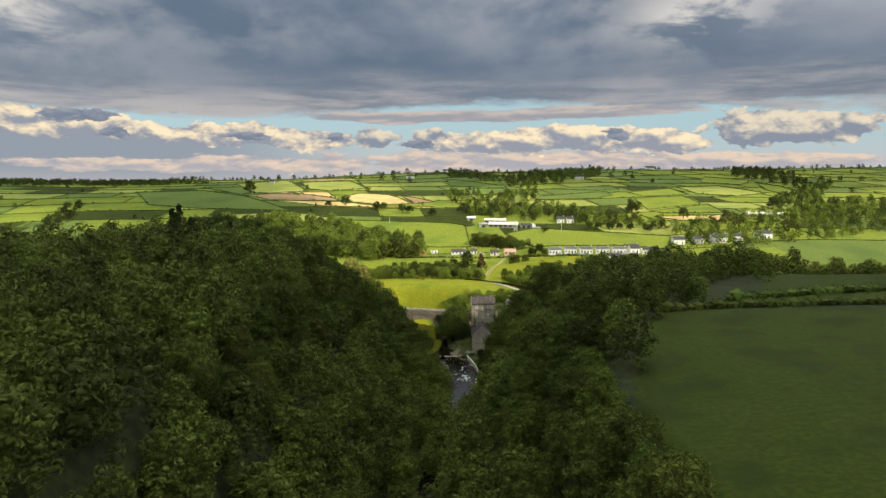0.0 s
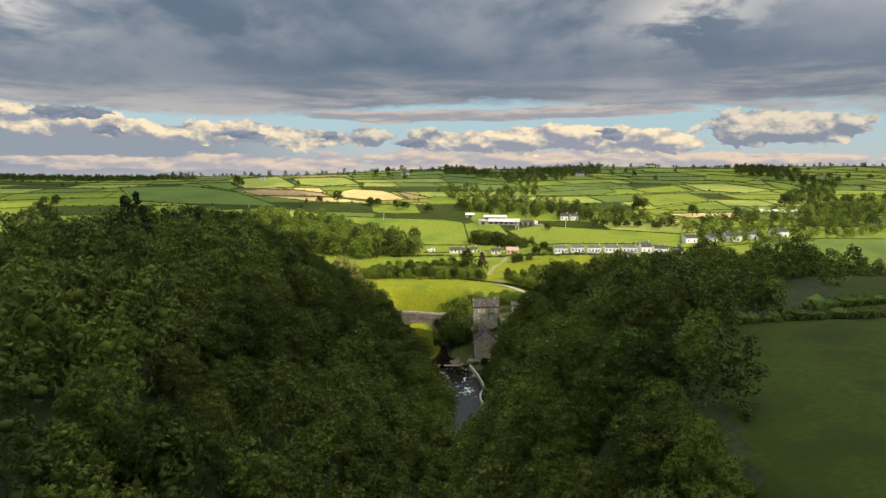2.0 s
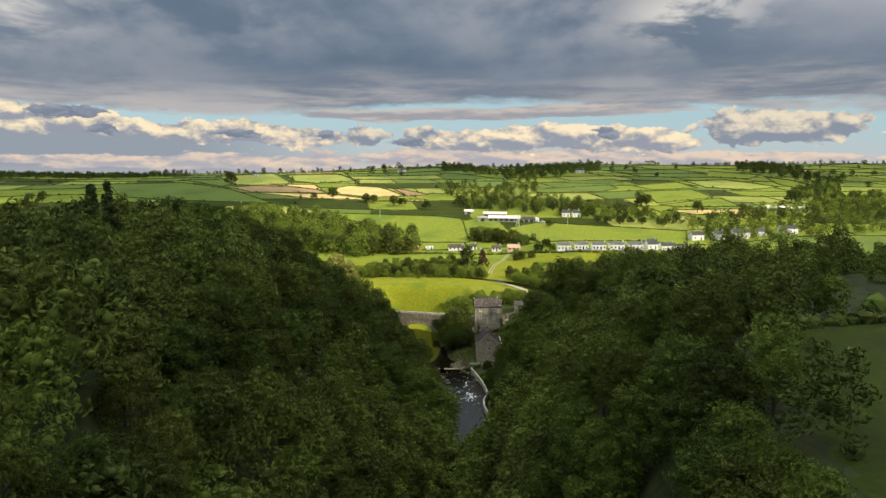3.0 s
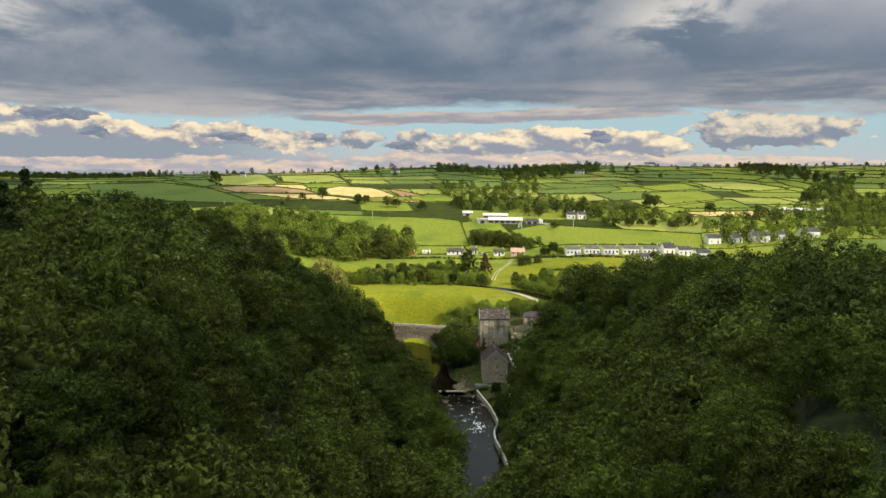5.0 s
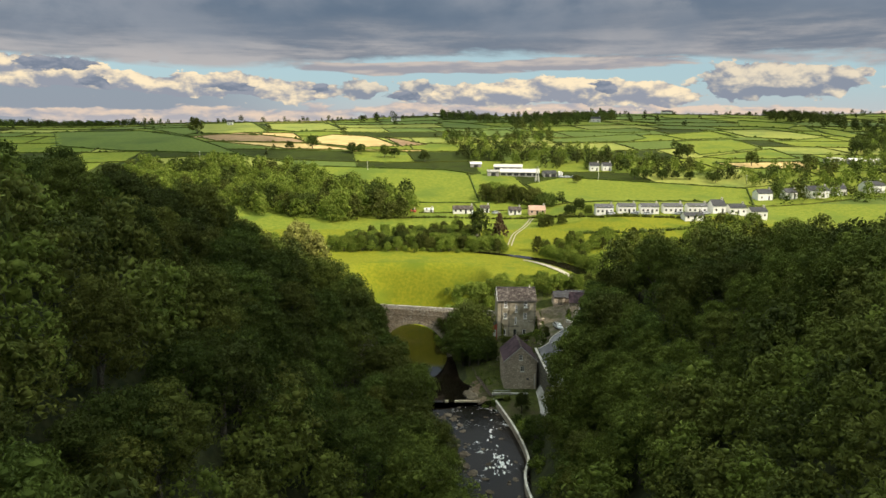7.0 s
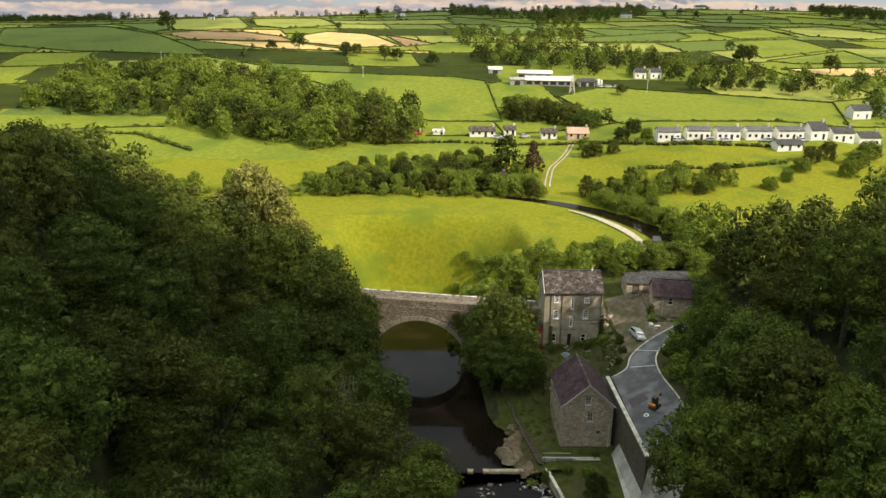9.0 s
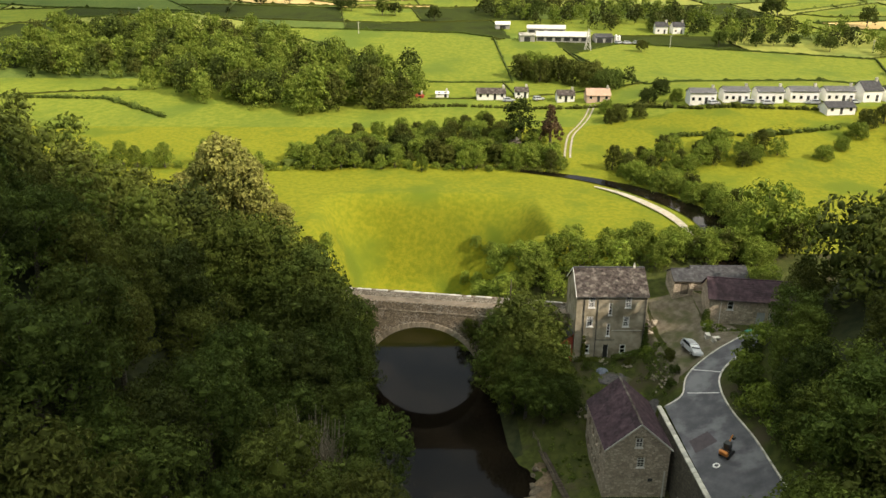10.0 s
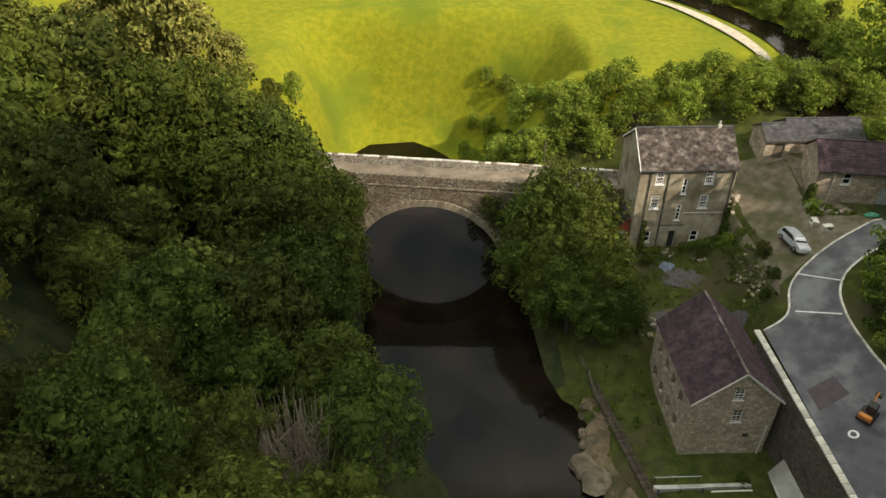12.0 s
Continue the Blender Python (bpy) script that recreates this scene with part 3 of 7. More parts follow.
BUSHES = [make_tree("bush", 90 + i, 3.2, w_, 16, 700, 0.32, m_, "round", 0.02) for i, (w_, m_) in enumerate(((4.0, M_LEAF), (5.0, M_LEAF_LIGHT)))]
DOMES = [make_tree("spreading_tree", 120 + i, h_, w_, n_, 2600, 0.46, m_, "round", 0.0) for i, (h_, w_, n_, m_) in enumerate(((8.0, 10.0, 34, M_LEAF_LIGHT), (7.0, 11.0, 38, M_LEAF_LIGHT), (8.5, 9.0, 30, M_LEAF_OLIVE), (7.5, 10.5, 36, M_LEAF)))]
BARE = [make_bare_tree("bare_tree", 100 + i, 9.0, 6.5) for i in range(2)]
BROWN = make_tree("copper_conifer", 110, 10.0, 6.5, 30, 1100, 0.5, M_LEAF_BROWN, "cone", 0.08)
ROUND_DARK = make_tree("poplar_tree", 111, 10.0, 7.5, 30, 1300, 0.5, M_LEAF, "tall", 0.06)
TEMPLATES = DOMES + OAKS + ALDERS + WILLOWS + SPRUCES + FIELD_OAKS + BUSHES + BARE + [BROWN, ROUND_DARK]


def plant(kinds, x, y, scale, prng, label, category="tree", group="", sink=0.3, stretch=None, z=None):
    src = kinds[prng.integers(len(kinds))]
    at = pose(x, y, (land_at(x, y) if z is None else z) - sink, prng.uniform(-4, 4), prng.uniform(-4, 4), prng.uniform(0, 360))
    ob = copy_thing(src, at)
    ob.matrix_basis = at @ Matrix.Diagonal((scale, scale, scale * (stretch or prng.uniform(0.9, 1.15)), 1))
    return tagged(ob, label, category, group)


def sprays_only(leaf):
    """The same leaf sprays as single triangles, for woods that stay far off."""
    v, f = leaf
    v = v.reshape(-1, 4, 3)
    return v[:, [0, 1, 2]].reshape(-1, 3), np.arange(3 * len(v)).reshape(-1, 3)


def far_tree_shapes(seed, count, lobes, flakes, flake, height=9.0, width=8.5, level=0):
    trng = np.random.default_rng(seed)
    out = []
    for i in range(count):
        solid, leaf = crown_parts(trng, height, width * trng.uniform(0.85, 1.15), lobes, flakes, flake, 0.05, ("round", "tall", "round")[i % 3], level)
        solid_v = np.concatenate([v for v, _ in solid])
        solid_f = np.concatenate([f + k * len(solid[0][0]) for k, (_, f) in enumerate(solid)])
        out.append((solid_v, solid_f, *sprays_only(leaf)))
    return out


def joined_trees(name, places, shapes, mats, label, seed):
    """Many trees that nobody could count, as one mesh: places are (x, y, scale)."""
    trng = np.random.default_rng(seed)
    verts, tris, slot, n = [], [], [], 0
    px = np.array(places)
    pz = land(px[:, 0], px[:, 1])
    for (x, y, s), z in zip(places, pz):
        v0, f0, v1, f1 = shapes[trng.integers(len(shapes))]
        a = trng.uniform(0, 6.28)
        rot = np.array(((math.cos(a), -math.sin(a), 0), (math.sin(a), math.cos(a), 0), (0, 0, 1)))
        m = trng.choice(len(mats), p=np.array([1.6] + [1.0] * (len(mats) - 1)) / (0.6 + len(mats)))
        size = np.array((s, s, s * trng.uniform(0.85, 1.2)))
        for v, f in ((v0, f0), (v1, f1)):
            verts.append((v * size) @ rot.T + np.array((x, y, z - 0.4)))
            tris.append(f + n)
            slot.append(np.full(len(f), m))
            n += len(v)
    t = np.concatenate(tris)
    me = bpy.data.meshes.new(name)
    me.vertices.add(n)
    me.vertices.foreach_set("co", np.concatenate(verts).ravel().astype(np.float32))
    me.loops.add(t.size)
    me.loops.foreach_set("vertex_index", t.ravel().astype(np.int32))
    me.polygons.add(len(t))
    me.polygons.foreach_set("loop_start", (np.arange(len(t)) * 3).astype(np.int32))
    me.polygons.foreach_set("material_index", np.concatenate(slot).astype(np.int32))
    me.update(calc_edges=True)
    for m in mats:
        me.materials.append(m)
    return tagged(new(name, me), label, "woodland", kind="stuff")


def wooded(x, y):
    """Where the gorge woods stand."""
    d = x - float(np.interp(y, RIVER_Y, RIVER_X))
    if y > 9 or x < -100 or x > 125:
        return False
    if d < 0:
        if y > -3 and -26 < x < -9:
            return False
        return -d > np.interp(y, (-130, -112, -60, -48, -38, 0), (2.5, 7.5, 9, 17, 14, 14)) and not (y > 1 and x > -33)
    if y > -58:
        return x > float(road_edge(y)) + (9 if y > -32 else 4) and y < -12
    if d < np.interp(y, (-121, -119, -82, -74), (2.5, 10.5, 10.5, 19.0)):
        return False
    px, py = np.array([x]), np.array([y])
    return not (inside(px, py, PLATEAU_A)[0] or inside(px, py, PLATEAU_B)[0] or (x > 66 and -214 < y < -180))


wood_rng = np.random.default_rng(5)
near_places, far_places = [], []
for gx in np.arange(-116, 152, 7.8):
    for gy in np.arange(-344, 8, 7.8):
        x, y = gx + wood_rng.uniform(-2.6, 2.6), gy + wood_rng.uniform(-2.6, 2.6)
        if wooded(x, y):
            near_places.append((x, y, wood_rng.uniform(0.76, 1.18) * (0.68 if x > 22 and y < -208 or x > 58 and y < -118 else 0.82 if x > 30 and y < -118 else 1.0)))
# steep banks carry more trees on the same plan
for gx in np.arange(-60, 64, 7.8):
    for gy in np.arange(-340, -8, 7.8):
        x, y = gx + 3.9 + wood_rng.uniform(-1.5, 1.5), gy + 3.9 + wood_rng.uniform(-1.5, 1.5)
        if wooded(x, y) and (x < 0 or y < -60) and abs(land_at(x + 1, y) - land_at(x - 1, y)) > (1.5 if y > -110 else 0.8 if x > 0 and y > -222 else 2.2):
            near_places.append((x, y, wood_rng.uniform(0.6, 0.9)))
# trees over the river and round the bridge, and those nearest to the line down the gorge, are things of their own
tree_z = land([p[0] for p in near_places], [p[1] for p in near_places]) + 10
gap_to_line = [math.hypot(x - 3, max(0, y + 80), z - np.interp(y, (-360, -80), (80, 61))) - (36 if y > -112 and -80 < x < 85 else 0) for (x, y, _), z in zip(near_places, tree_z)]
order = np.argsort(gap_to_line)
NEAR = 300
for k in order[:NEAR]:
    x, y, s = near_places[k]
    # slope light is put into the leaf choice: deeper green left, lighter right
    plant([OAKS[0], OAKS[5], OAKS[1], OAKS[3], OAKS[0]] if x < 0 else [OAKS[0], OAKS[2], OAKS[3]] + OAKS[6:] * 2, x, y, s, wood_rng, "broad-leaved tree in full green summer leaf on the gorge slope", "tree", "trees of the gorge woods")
far_places = [near_places[k] for k in order[NEAR:]]
joined_trees("woodland", far_places, far_tree_shapes(7, 8, 20, 1250, 0.74, 12.5, 10.5), [M_LEAF, M_LEAF_OLIVE, M_LEAF_DEEP, M_LEAF_MID], "dense green broad-leaved woods on the gorge slopes", 8)


# ---------------------------------------------------------------- built materials
def masonry(name, dark, light, mortar, size=0.45, bump=0.6, lime=None):
    """Rubble stone: uneven blocks with recessed joints."""
    m = bpy.data.materials.new(name)
    m.use_nodes = True
    n = Nodes(m.node_tree)
    c = n.add("ShaderNodeTexCoord").outputs["Object"]
    flat = n.add("ShaderNodeMapping")
    flat.inputs["Scale"].default_value = (1, 1, 1.7)
    n.link(c, flat.inputs[0])
    cell = n.add("ShaderNodeTexVoronoi", feature="F1")
    edge = n.add("ShaderNodeTexVoronoi", feature="DISTANCE_TO_EDGE")
    for v in (cell, edge):
        v.inputs["Scale"].default_value = 1 / size
        n.link(flat.outputs[0], v.inputs["Vector"])
    joint = n.step(edge.outputs["Distance"], 0.02, 0.10)
    tone = n.add("ShaderNodeSeparateColor")
    n.link(cell.outputs["Color"], tone.inputs[0])
    col = n.mix(tone.outputs[0], dark, light)
    col = n.mix(n.step(n.noise(c, 0.5, 5, 0.6), 0.5, 0.75), col, tuple(0.6 * a for a in dark))
    if lime:
        spots = n.math("MULTIPLY", n.step(n.noise(c, 0.45, 4, 0.6), 0.46, 0.62), n.step(n.noise(c, 3.2, 6, 0.65), 0.46, 0.58))
        col = n.mix(n.math("MULTIPLY", spots, 0.8), col, lime)
    col = n.mix(joint, mortar, col)
    b = n.add("ShaderNodeBsdfPrincipled")
    n.link(col, b.inputs["Base Color"])
    b.inputs["Roughness"].default_value = 0.92
    k = n.add("ShaderNodeBump")
    k.inputs["Strength"].default_value, k.inputs["Distance"].default_value = bump, 0.06
    n.link(n.math("ADD", joint, n.noise(c, 9, 4, 0.6)), k.inputs["Height"])
    n.link(k.outputs[0], b.inputs["Normal"])
    n.link(b.outputs[0], n.add("ShaderNodeOutputMaterial").inputs[0])
    return m


M_RUBBLE = masonry("rubble_stone", (0.29, 0.235, 0.175), (0.55, 0.46, 0.35), (0.25, 0.21, 0.16))
M_BRIDGE = masonry("bridge_stone", (0.16, 0.122, 0.080), (0.36, 0.285, 0.195), (0.095, 0.078, 0.056), 0.42, 1.0, (0.62, 0.57, 0.48))
M_LIMED = masonry("limed_stone", (0.26, 0.23, 0.18), (0.52, 0.48, 0.41), (0.16, 0.14, 0.11), 0.4, 0.9, (0.68, 0.66, 0.60))
# rubble darkened so the wall's colour holds the shade of the narrow gap
M_RUBBLE_SHADED = masonry("rubble_stone_shaded", (0.07, 0.062, 0.045), (0.15, 0.13, 0.095), (0.05, 0.046, 0.034))
M_DRESSED = material("dressed_stone", (0.20, 0.165, 0.115), (0.40, 0.34, 0.26), 1.6, 0.95, 0.6, 10, (0.13, 0.108, 0.075), 0.6, island=0.15, object_random=0.3)
M_COPING = material("coping_stone", (0.36, 0.34, 0.29), (0.58, 0.55, 0.48), 1.5, 0.9, 0.4, 12, (0.20, 0.19, 0.15), 0.7, island=0.25, object_random=0.25)
M_RENDER = material("stained_render", (0.27, 0.232, 0.165), (0.42, 0.375, 0.285), 0.7, 0.95, 0.3, 12, (0.17, 0.148, 0.100), 0.30)
M_SLATE = material("slate", (0.036, 0.029, 0.026), (0.090, 0.074, 0.066), 1.8, 0.95, 0.3, 9, (0.145, 0.128, 0.112), 1.0, island=0.4)
M_SLATE_RED = material("purple_slate", (0.046, 0.030, 0.036), (0.080, 0.053, 0.062), 1.2, 0.95, 0.25, 9, (0.038, 0.028, 0.032), 0.5, island=0.22)
M_SLATE_GREY = material("grey_slate", (0.045, 0.045, 0.048), (0.080, 0.079, 0.082), 1.2, 0.95, 0.2, 9, island=0.2)
M_SLATE_PALE = material("pale_slate", (0.085, 0.085, 0.090), (0.135, 0.133, 0.135), 1.2, 0.95, 0.2, 9, island=0.2)
M_WHITE = material("white_paint", (0.74, 0.73, 0.70), (0.82, 0.81, 0.79), 3, 0.55)
M_TRIM = material("pale_trim", (0.50, 0.48, 0.42), (0.62, 0.60, 0.54), 3, 0.7)
M_RED = material("red_paint", (0.40, 0.06, 0.045), (0.50, 0.09, 0.06), 3, 0.6)
M_DARK = material("dark_paint", (0.018, 0.02, 0.018), (0.03, 0.032, 0.03), 3, 0.5)
M_DOOR_GREY = material("grey_door", (0.30, 0.32, 0.33), (0.38, 0.40, 0.41), 3, 0.6)
M_PIPE = material("iron_pipe", (0.035, 0.033, 0.03), (0.06, 0.055, 0.05), 4, 0.6)
M_WALLWHITE = material("white_wall", (0.76, 0.74, 0.69), (0.84, 0.82, 0.78), 0.5, 0.85, 0.1, 8)
M_TARMAC = material("tarmac", (0.050, 0.050, 0.056), (0.090, 0.090, 0.098), 0.5, 0.75, 0.3, 30, (0.150, 0.150, 0.158), 0.25)
M_ROADTOP = material("worn_road", (0.185, 0.150, 0.115), (0.25, 0.208, 0.165), 0.7, 0.95, 0.3, 20, (0.14, 0.115, 0.088), 0.3)
M_CONCRETE = material("concrete", (0.33, 0.32, 0.29), (0.45, 0.435, 0.40), 0.8, 0.9, 0.25, 12, (0.25, 0.24, 0.21), 0.3)
M_GRAVEL = material("trodden_earth", (0.100, 0.084, 0.060), (0.175, 0.148, 0.110), 0.9, 0.95, 0.6, 8, (0.070, 0.075, 0.030), 0.22)
M_SAND = material("bank_earth", (0.080, 0.058, 0.038), (0.180, 0.135, 0.088), 0.9, 0.95, 0.9, 4, (0.055, 0.052, 0.025), 0.35)
M_SHINGLE = material("river_shingle", (0.34, 0.30, 0.235), (0.48, 0.43, 0.345), 1.0, 0.95, 0.5, 8)
M_LINE = material("road_line", (0.62, 0.61, 0.58), (0.74, 0.73, 0.70), 2, 0.7)
M_ROCK = material("river_rock", (0.065, 0.052, 0.038), (0.17, 0.138, 0.10), 1.1, 0.95, 0.8, 5, (0.075, 0.066, 0.045), 0.6, object_random=0.35)
M_PLANK = material("weathered_plank", (0.085, 0.070, 0.052), (0.17, 0.145, 0.11), 2.0, 0.95, 0.4, 14)
M_TRACK = material("stony_track", (0.30, 0.26, 0.19), (0.42, 0.37, 0.29), 1.0, 0.95, 0.5, 8)
M_GLASS = bpy.data.materials.new("window_glass")
M_GLASS.use_nodes = True
gb = M_GLASS.node_tree.nodes["Principled BSDF"]
gb.inputs["Base Color"].default_value = (0.012, 0.014, 0.016, 1)
gb.inputs["Roughness"].default_value = 0.06


# ---------------------------------------------------------------- the river
def river_material(name, strength, scale, rough, foam):
    m = bpy.data.materials.new(name)
    m.use_nodes = True
    n = Nodes(m.node_tree)
    c = n.add("ShaderNodeTexCoord").outputs["Object"]
    b = n.add("ShaderNodeBsdfPrincipled")
    col = n.mix(n.step(n.noise(c, 0.12, 3), 0.4, 0.6), (0.0055, 0.0042, 0.003), (0.011, 0.0080, 0.005))
    if foam:
        f = n.step(n.math("MULTIPLY", n.noise(c, 0.9, 6, 0.7, 1.2), n.noise(c, 0.16, 3)), 0.345, 0.44)
        col = n.mix(f, col, (0.6, 0.61, 0.6))
    n.link(col, b.inputs["Base Color"])
    b.inputs["Roughness"].default_value = rough
    b.inputs["IOR"].default_value = 1.33
    b.inputs["Specular IOR Level"].default_value = 0.28
    k = n.add("ShaderNodeBump")
    k.inputs["Strength"].default_value, k.inputs["Distance"].default_value = strength, 0.1
    n.link(n.noise(c, scale, 4, 0.55, 0.4), k.inputs["Height"])
    n.link(k.outputs[0], b.inputs["Normal"])
    n.link(b.outputs[0], n.add("ShaderNodeOutputMaterial").inputs[0])
    return m


M_POOL = river_material("still_water", 0.05, 0.8, 0.05, False)
M_RAPID = river_material("broken_water", 0.5, 1.5, 0.12, True)


def ribbon(name, line, half, z, mat, label, category, lift=None, kind="structure"):
    """A band of surface along a plan line; z is a height, or None to lie on the land."""
    pts = [np.array(p, float) for p in line]
    verts, faces = [], []
    for i, p in enumerate(pts):
        t = pts[min(i + 1, len(pts) - 1)] - pts[max(i - 1, 0)]
        t /= np.linalg.norm(t)
        nrm = np.array((-t[1], t[0]))
        w_ = half[i] if isinstance(half, (list, tuple)) else half
        for s in (1, -1):
            q = p + nrm * s * w_
            h = z[i] if isinstance(z, (list, tuple)) else (land_at(*q) if z is None else z)
            verts.append((q[0], q[1], h + (lift or 0)))
        if i:
            o = 2 * (i - 1)
            faces.append((o, o + 1, o + 3, o + 2))
    return tagged(mesh_object(name, verts, faces, mat), label, category, kind=kind)


def smooth_line(points, step):
    """Points at even steps along a rounded line through the given ones."""
    p = np.array(points, float)
    d = np.r_[0, np.cumsum(np.linalg.norm(np.diff(p, axis=0), axis=1))]
    s = np.arange(0, d[-1] + step * 0.5, step)
    q = np.stack([np.interp(s, d, p[:, k]) for k in range(p.shape[1])], 1)
    for _ in range(3):
        q[1:-1] = (q[:-2] + 2 * q[1:-1] + q[2:]) / 4
    return [tuple(r) for r in q]


centre = lambda y: float(np.interp(y, RIVER_Y, RIVER_X))
ribbon("water", [(12.5, -38.4), (12.5, -36.6)] + [(centre(y), y) for y in np.arange(-33.6, 41, 3.0)], [13.0] * 20 + [12.5, 12.0, 11.5, 10.5, 9.0, 7.0, 4.0], WATER, M_POOL, "dark still river pool above the weir", "water")
ribbon("water", [(centre(y), y) for y in np.arange(-440, -40, 4.0)] + [(12.5, -38.6), (12.5, -38.0)], 13.0, WATER - 0.35, M_RAPID, "dark broken river water below the weir", "water")
UPPER = smooth_line([(24, 69), (28, 68), (40, 63), (49, 56), (55, 48), (60.5, 38), (61.5, 28), (58, 14), (54, 6)], 3.0)
ribbon("water", UPPER, [float(np.interp(i, (0, 5, 13, 24), (1.0, 1.5, 3.0, 4.2))) for i in range(len(UPPER))], None, M_POOL, "calm brown river curving round the meadow", "water", 0.22)
BEACH = smooth_line([(41, 56.5), (46, 52), (49.5, 46), (53, 38), (54.5, 30), (54.5, 22)], 2.0)
ribbon("shingle_bank", BEACH, [0.3 + 0.85 * math.sin(math.pi * (i + 0.3) / len(BEACH)) for i in range(len(BEACH))], None, M_SHINGLE, "pale shingle beach on the inside of the river bend", "beach", 0.3)
TRACK = smooth_line([(38.5, 80), (39.5, 86), (43, 102), (51, 118), (56, 133)], 2.5)
for off in (-0.75, 0.75):
    ribbon("track", [(x + off, y) for x, y in TRACK], 0.27, None, M_TRACK, "pale stony wheel track across the meadow", "track", 0.16)

# weir, rocks and the wall along the leat
weir = tagged(new("weir"), "low stone weir with a pale capping beam across the river", "weir")
M_BEAM = material("worn_beam", (0.27, 0.215, 0.145), (0.46, 0.385, 0.285), 1.0, 0.95, 0.8, 5, (0.16, 0.125, 0.085), 0.7)
wrng = np.random.default_rng(4)
for name_, x0, x1, n_ in (("capping_beam", 11.5, 18.7, 9), ("capping_block", 9.0, 9.9, 2)):
    bm = bmesh.new()
    rows_ = []
    for i in range(n_ + 1):
        x, dy, dz = x0 + (x1 - x0) * i / n_, wrng.uniform(-0.08, 0.08), wrng.uniform(-0.06, 0.06)
        rows_.append([bm.verts.new(p) for p in ((x, -38.85 + dy, -2.4), (x, -38.8 + dy, -1.15 + dz), (x, -38.65 + dy, -1.0 + dz), (x, -38.1 + dy, -0.98 + dz), (x, -37.95 + dy, -1.2 + dz), (x, -37.9 + dy, -2.4))])
    for a, b in zip(rows_, rows_[1:]):
        for k in range(5):
            bm.faces.new((a[k], b[k], b[k + 1], a[k + 1]))
    bm.faces.new(rows_[0])
    bm.faces.new(rows_[-1][::-1])
    bmesh.ops.recalc_face_normals(bm, faces=bm.faces[:])
    part(name_, bm, M_BEAM, weir, "pale weathered capping beam")
part("footing", box(7.0, -39.0, -3.4, 20.5, -38.2, -1.9, 0.1), M_ROCK, weir)


def rock_mesh(seed):
    rrng = np.random.default_rng(seed)
    bm = bmesh.new()
    bmesh.ops.create_icosphere(bm, subdivisions=2, radius=1.0)
    off = Vector(rrng.uniform(-9, 9, 3))
    for v in bm.verts:
        k = 1 + 0.6 * noise.noise(v.co * 1.3 + off) + 0.18 * noise.noise(v.co * 4 + off)
        v.co = Vector((v.co.x * 1.25, v.co.y, v.co.z * 0.42)) * k
    me = bpy.data.meshes.new("boulder")
    bm.to_mesh(me)
    bm.free()
    me.materials.append(M_ROCK)
    return me


ROCKS = [rock_mesh(i) for i in range(5)]
rock_rng = np.random.default_rng(14)


def put_rock(x, y, s, z, label):
    ob = tagged(new("boulder", ROCKS[rock_rng.integers(5)]), label, "rock", "river boulders")
    ob.matrix_basis = pose(x, y, z, rock_rng.uniform(-12, 12), rock_rng.uniform(-12, 12), rock_rng.uniform(0, 360)) @ Matrix.Scale(s, 4)


for i in range(110):
    y = rock_rng.uniform(-112, -36)
    side = rock_rng.uniform() < 0.72
    x = centre(y) + (rock_rng.uniform(-9.5, -3.5) if side else rock_rng.uniform(-3, 8))
    put_rock(x, y, rock_rng.uniform(0.3, 1.0) * (1.0 if side else 0.7), WATER - 0.35, "wet grey boulder in the shallow river")
BANK = smooth_line([(14.8, -17), (15.6, -19.5), (16.7, -23), (17.4, -26), (17.5, -28.5), (16.6, -31), (16.2, -34), (17.6, -36.5), (18.6, -40)], 0.7)


def banked(name, line, offsets, heights, mat, label):
    """Ground along a line, raised in steps across it."""
    brng = np.random.default_rng(17)
    verts, faces, n_ = [], [], len(offsets)
    for i, (x, y) in enumerate(line):
        for k, (o, h) in enumerate(zip(offsets, heights)):
            wob = 0.0 if k == n_ - 1 else 0.45 * math.sin(1.3 * i + 0.6 * k) + brng.uniform(-0.25, 0.25)
            o *= float(np.interp(i / len(line), (0, 0.4, 0.6, 0.8, 1.0), (0.35, 0.55, 1.15, 1.35, 0.8))) if o < 1.5 else 1.0
            verts.append((x + o + wob * (0.4 if i < 0.4 * len(line) else 1.0), y, h + (brng.uniform(-0.14, 0.14) if 0 < k < n_ - 1 else 0)))
        if i:
            a = n_ * (i - 1)
            faces += [(a + k, a + k + 1, a + n_ + k + 1, a + n_ + k) for k in range(n_ - 1)]
    ob = mesh_object(name, verts, [f[::-1] for f in faces], mat)
    return tagged(ob, label, "bank", kind="structure")


banked("river_bank", BANK, (-1.6, -0.9, -0.3, 0.4, 1.1, 1.8), (-2.6, -1.5, -1.15, -0.8, -0.55, -0.45), M_SAND, "eroded sandy brown river bank")
banked("bank_grass", BANK, (1.2, 2.2, 3.6, 5.2, 7.5), (-0.75, -0.36, -0.05, 0.25, 0.34), M_ROUGH, "dark rough grass beside the mill path")
for i in range(34):
    bx, by = BANK[rock_rng.integers(4, len(BANK))]
    put_rock(bx + rock_rng.uniform(-1.4, 0.3), by + rock_rng.uniform(-0.6, 0.6), rock_rng.uniform(0.15, 0.45), rock_rng.uniform(-1.5, -0.9), "rough brown stone on the sandy river bank")
for x, y, s in ((15.6, -33.6, 1.25), (16.4, -34.8, 1.2), (16.6, -30.6, 0.8)):
    put_rock(x, y, s * 1.15, -1.15, "broad brown rock ledge along the river bank")

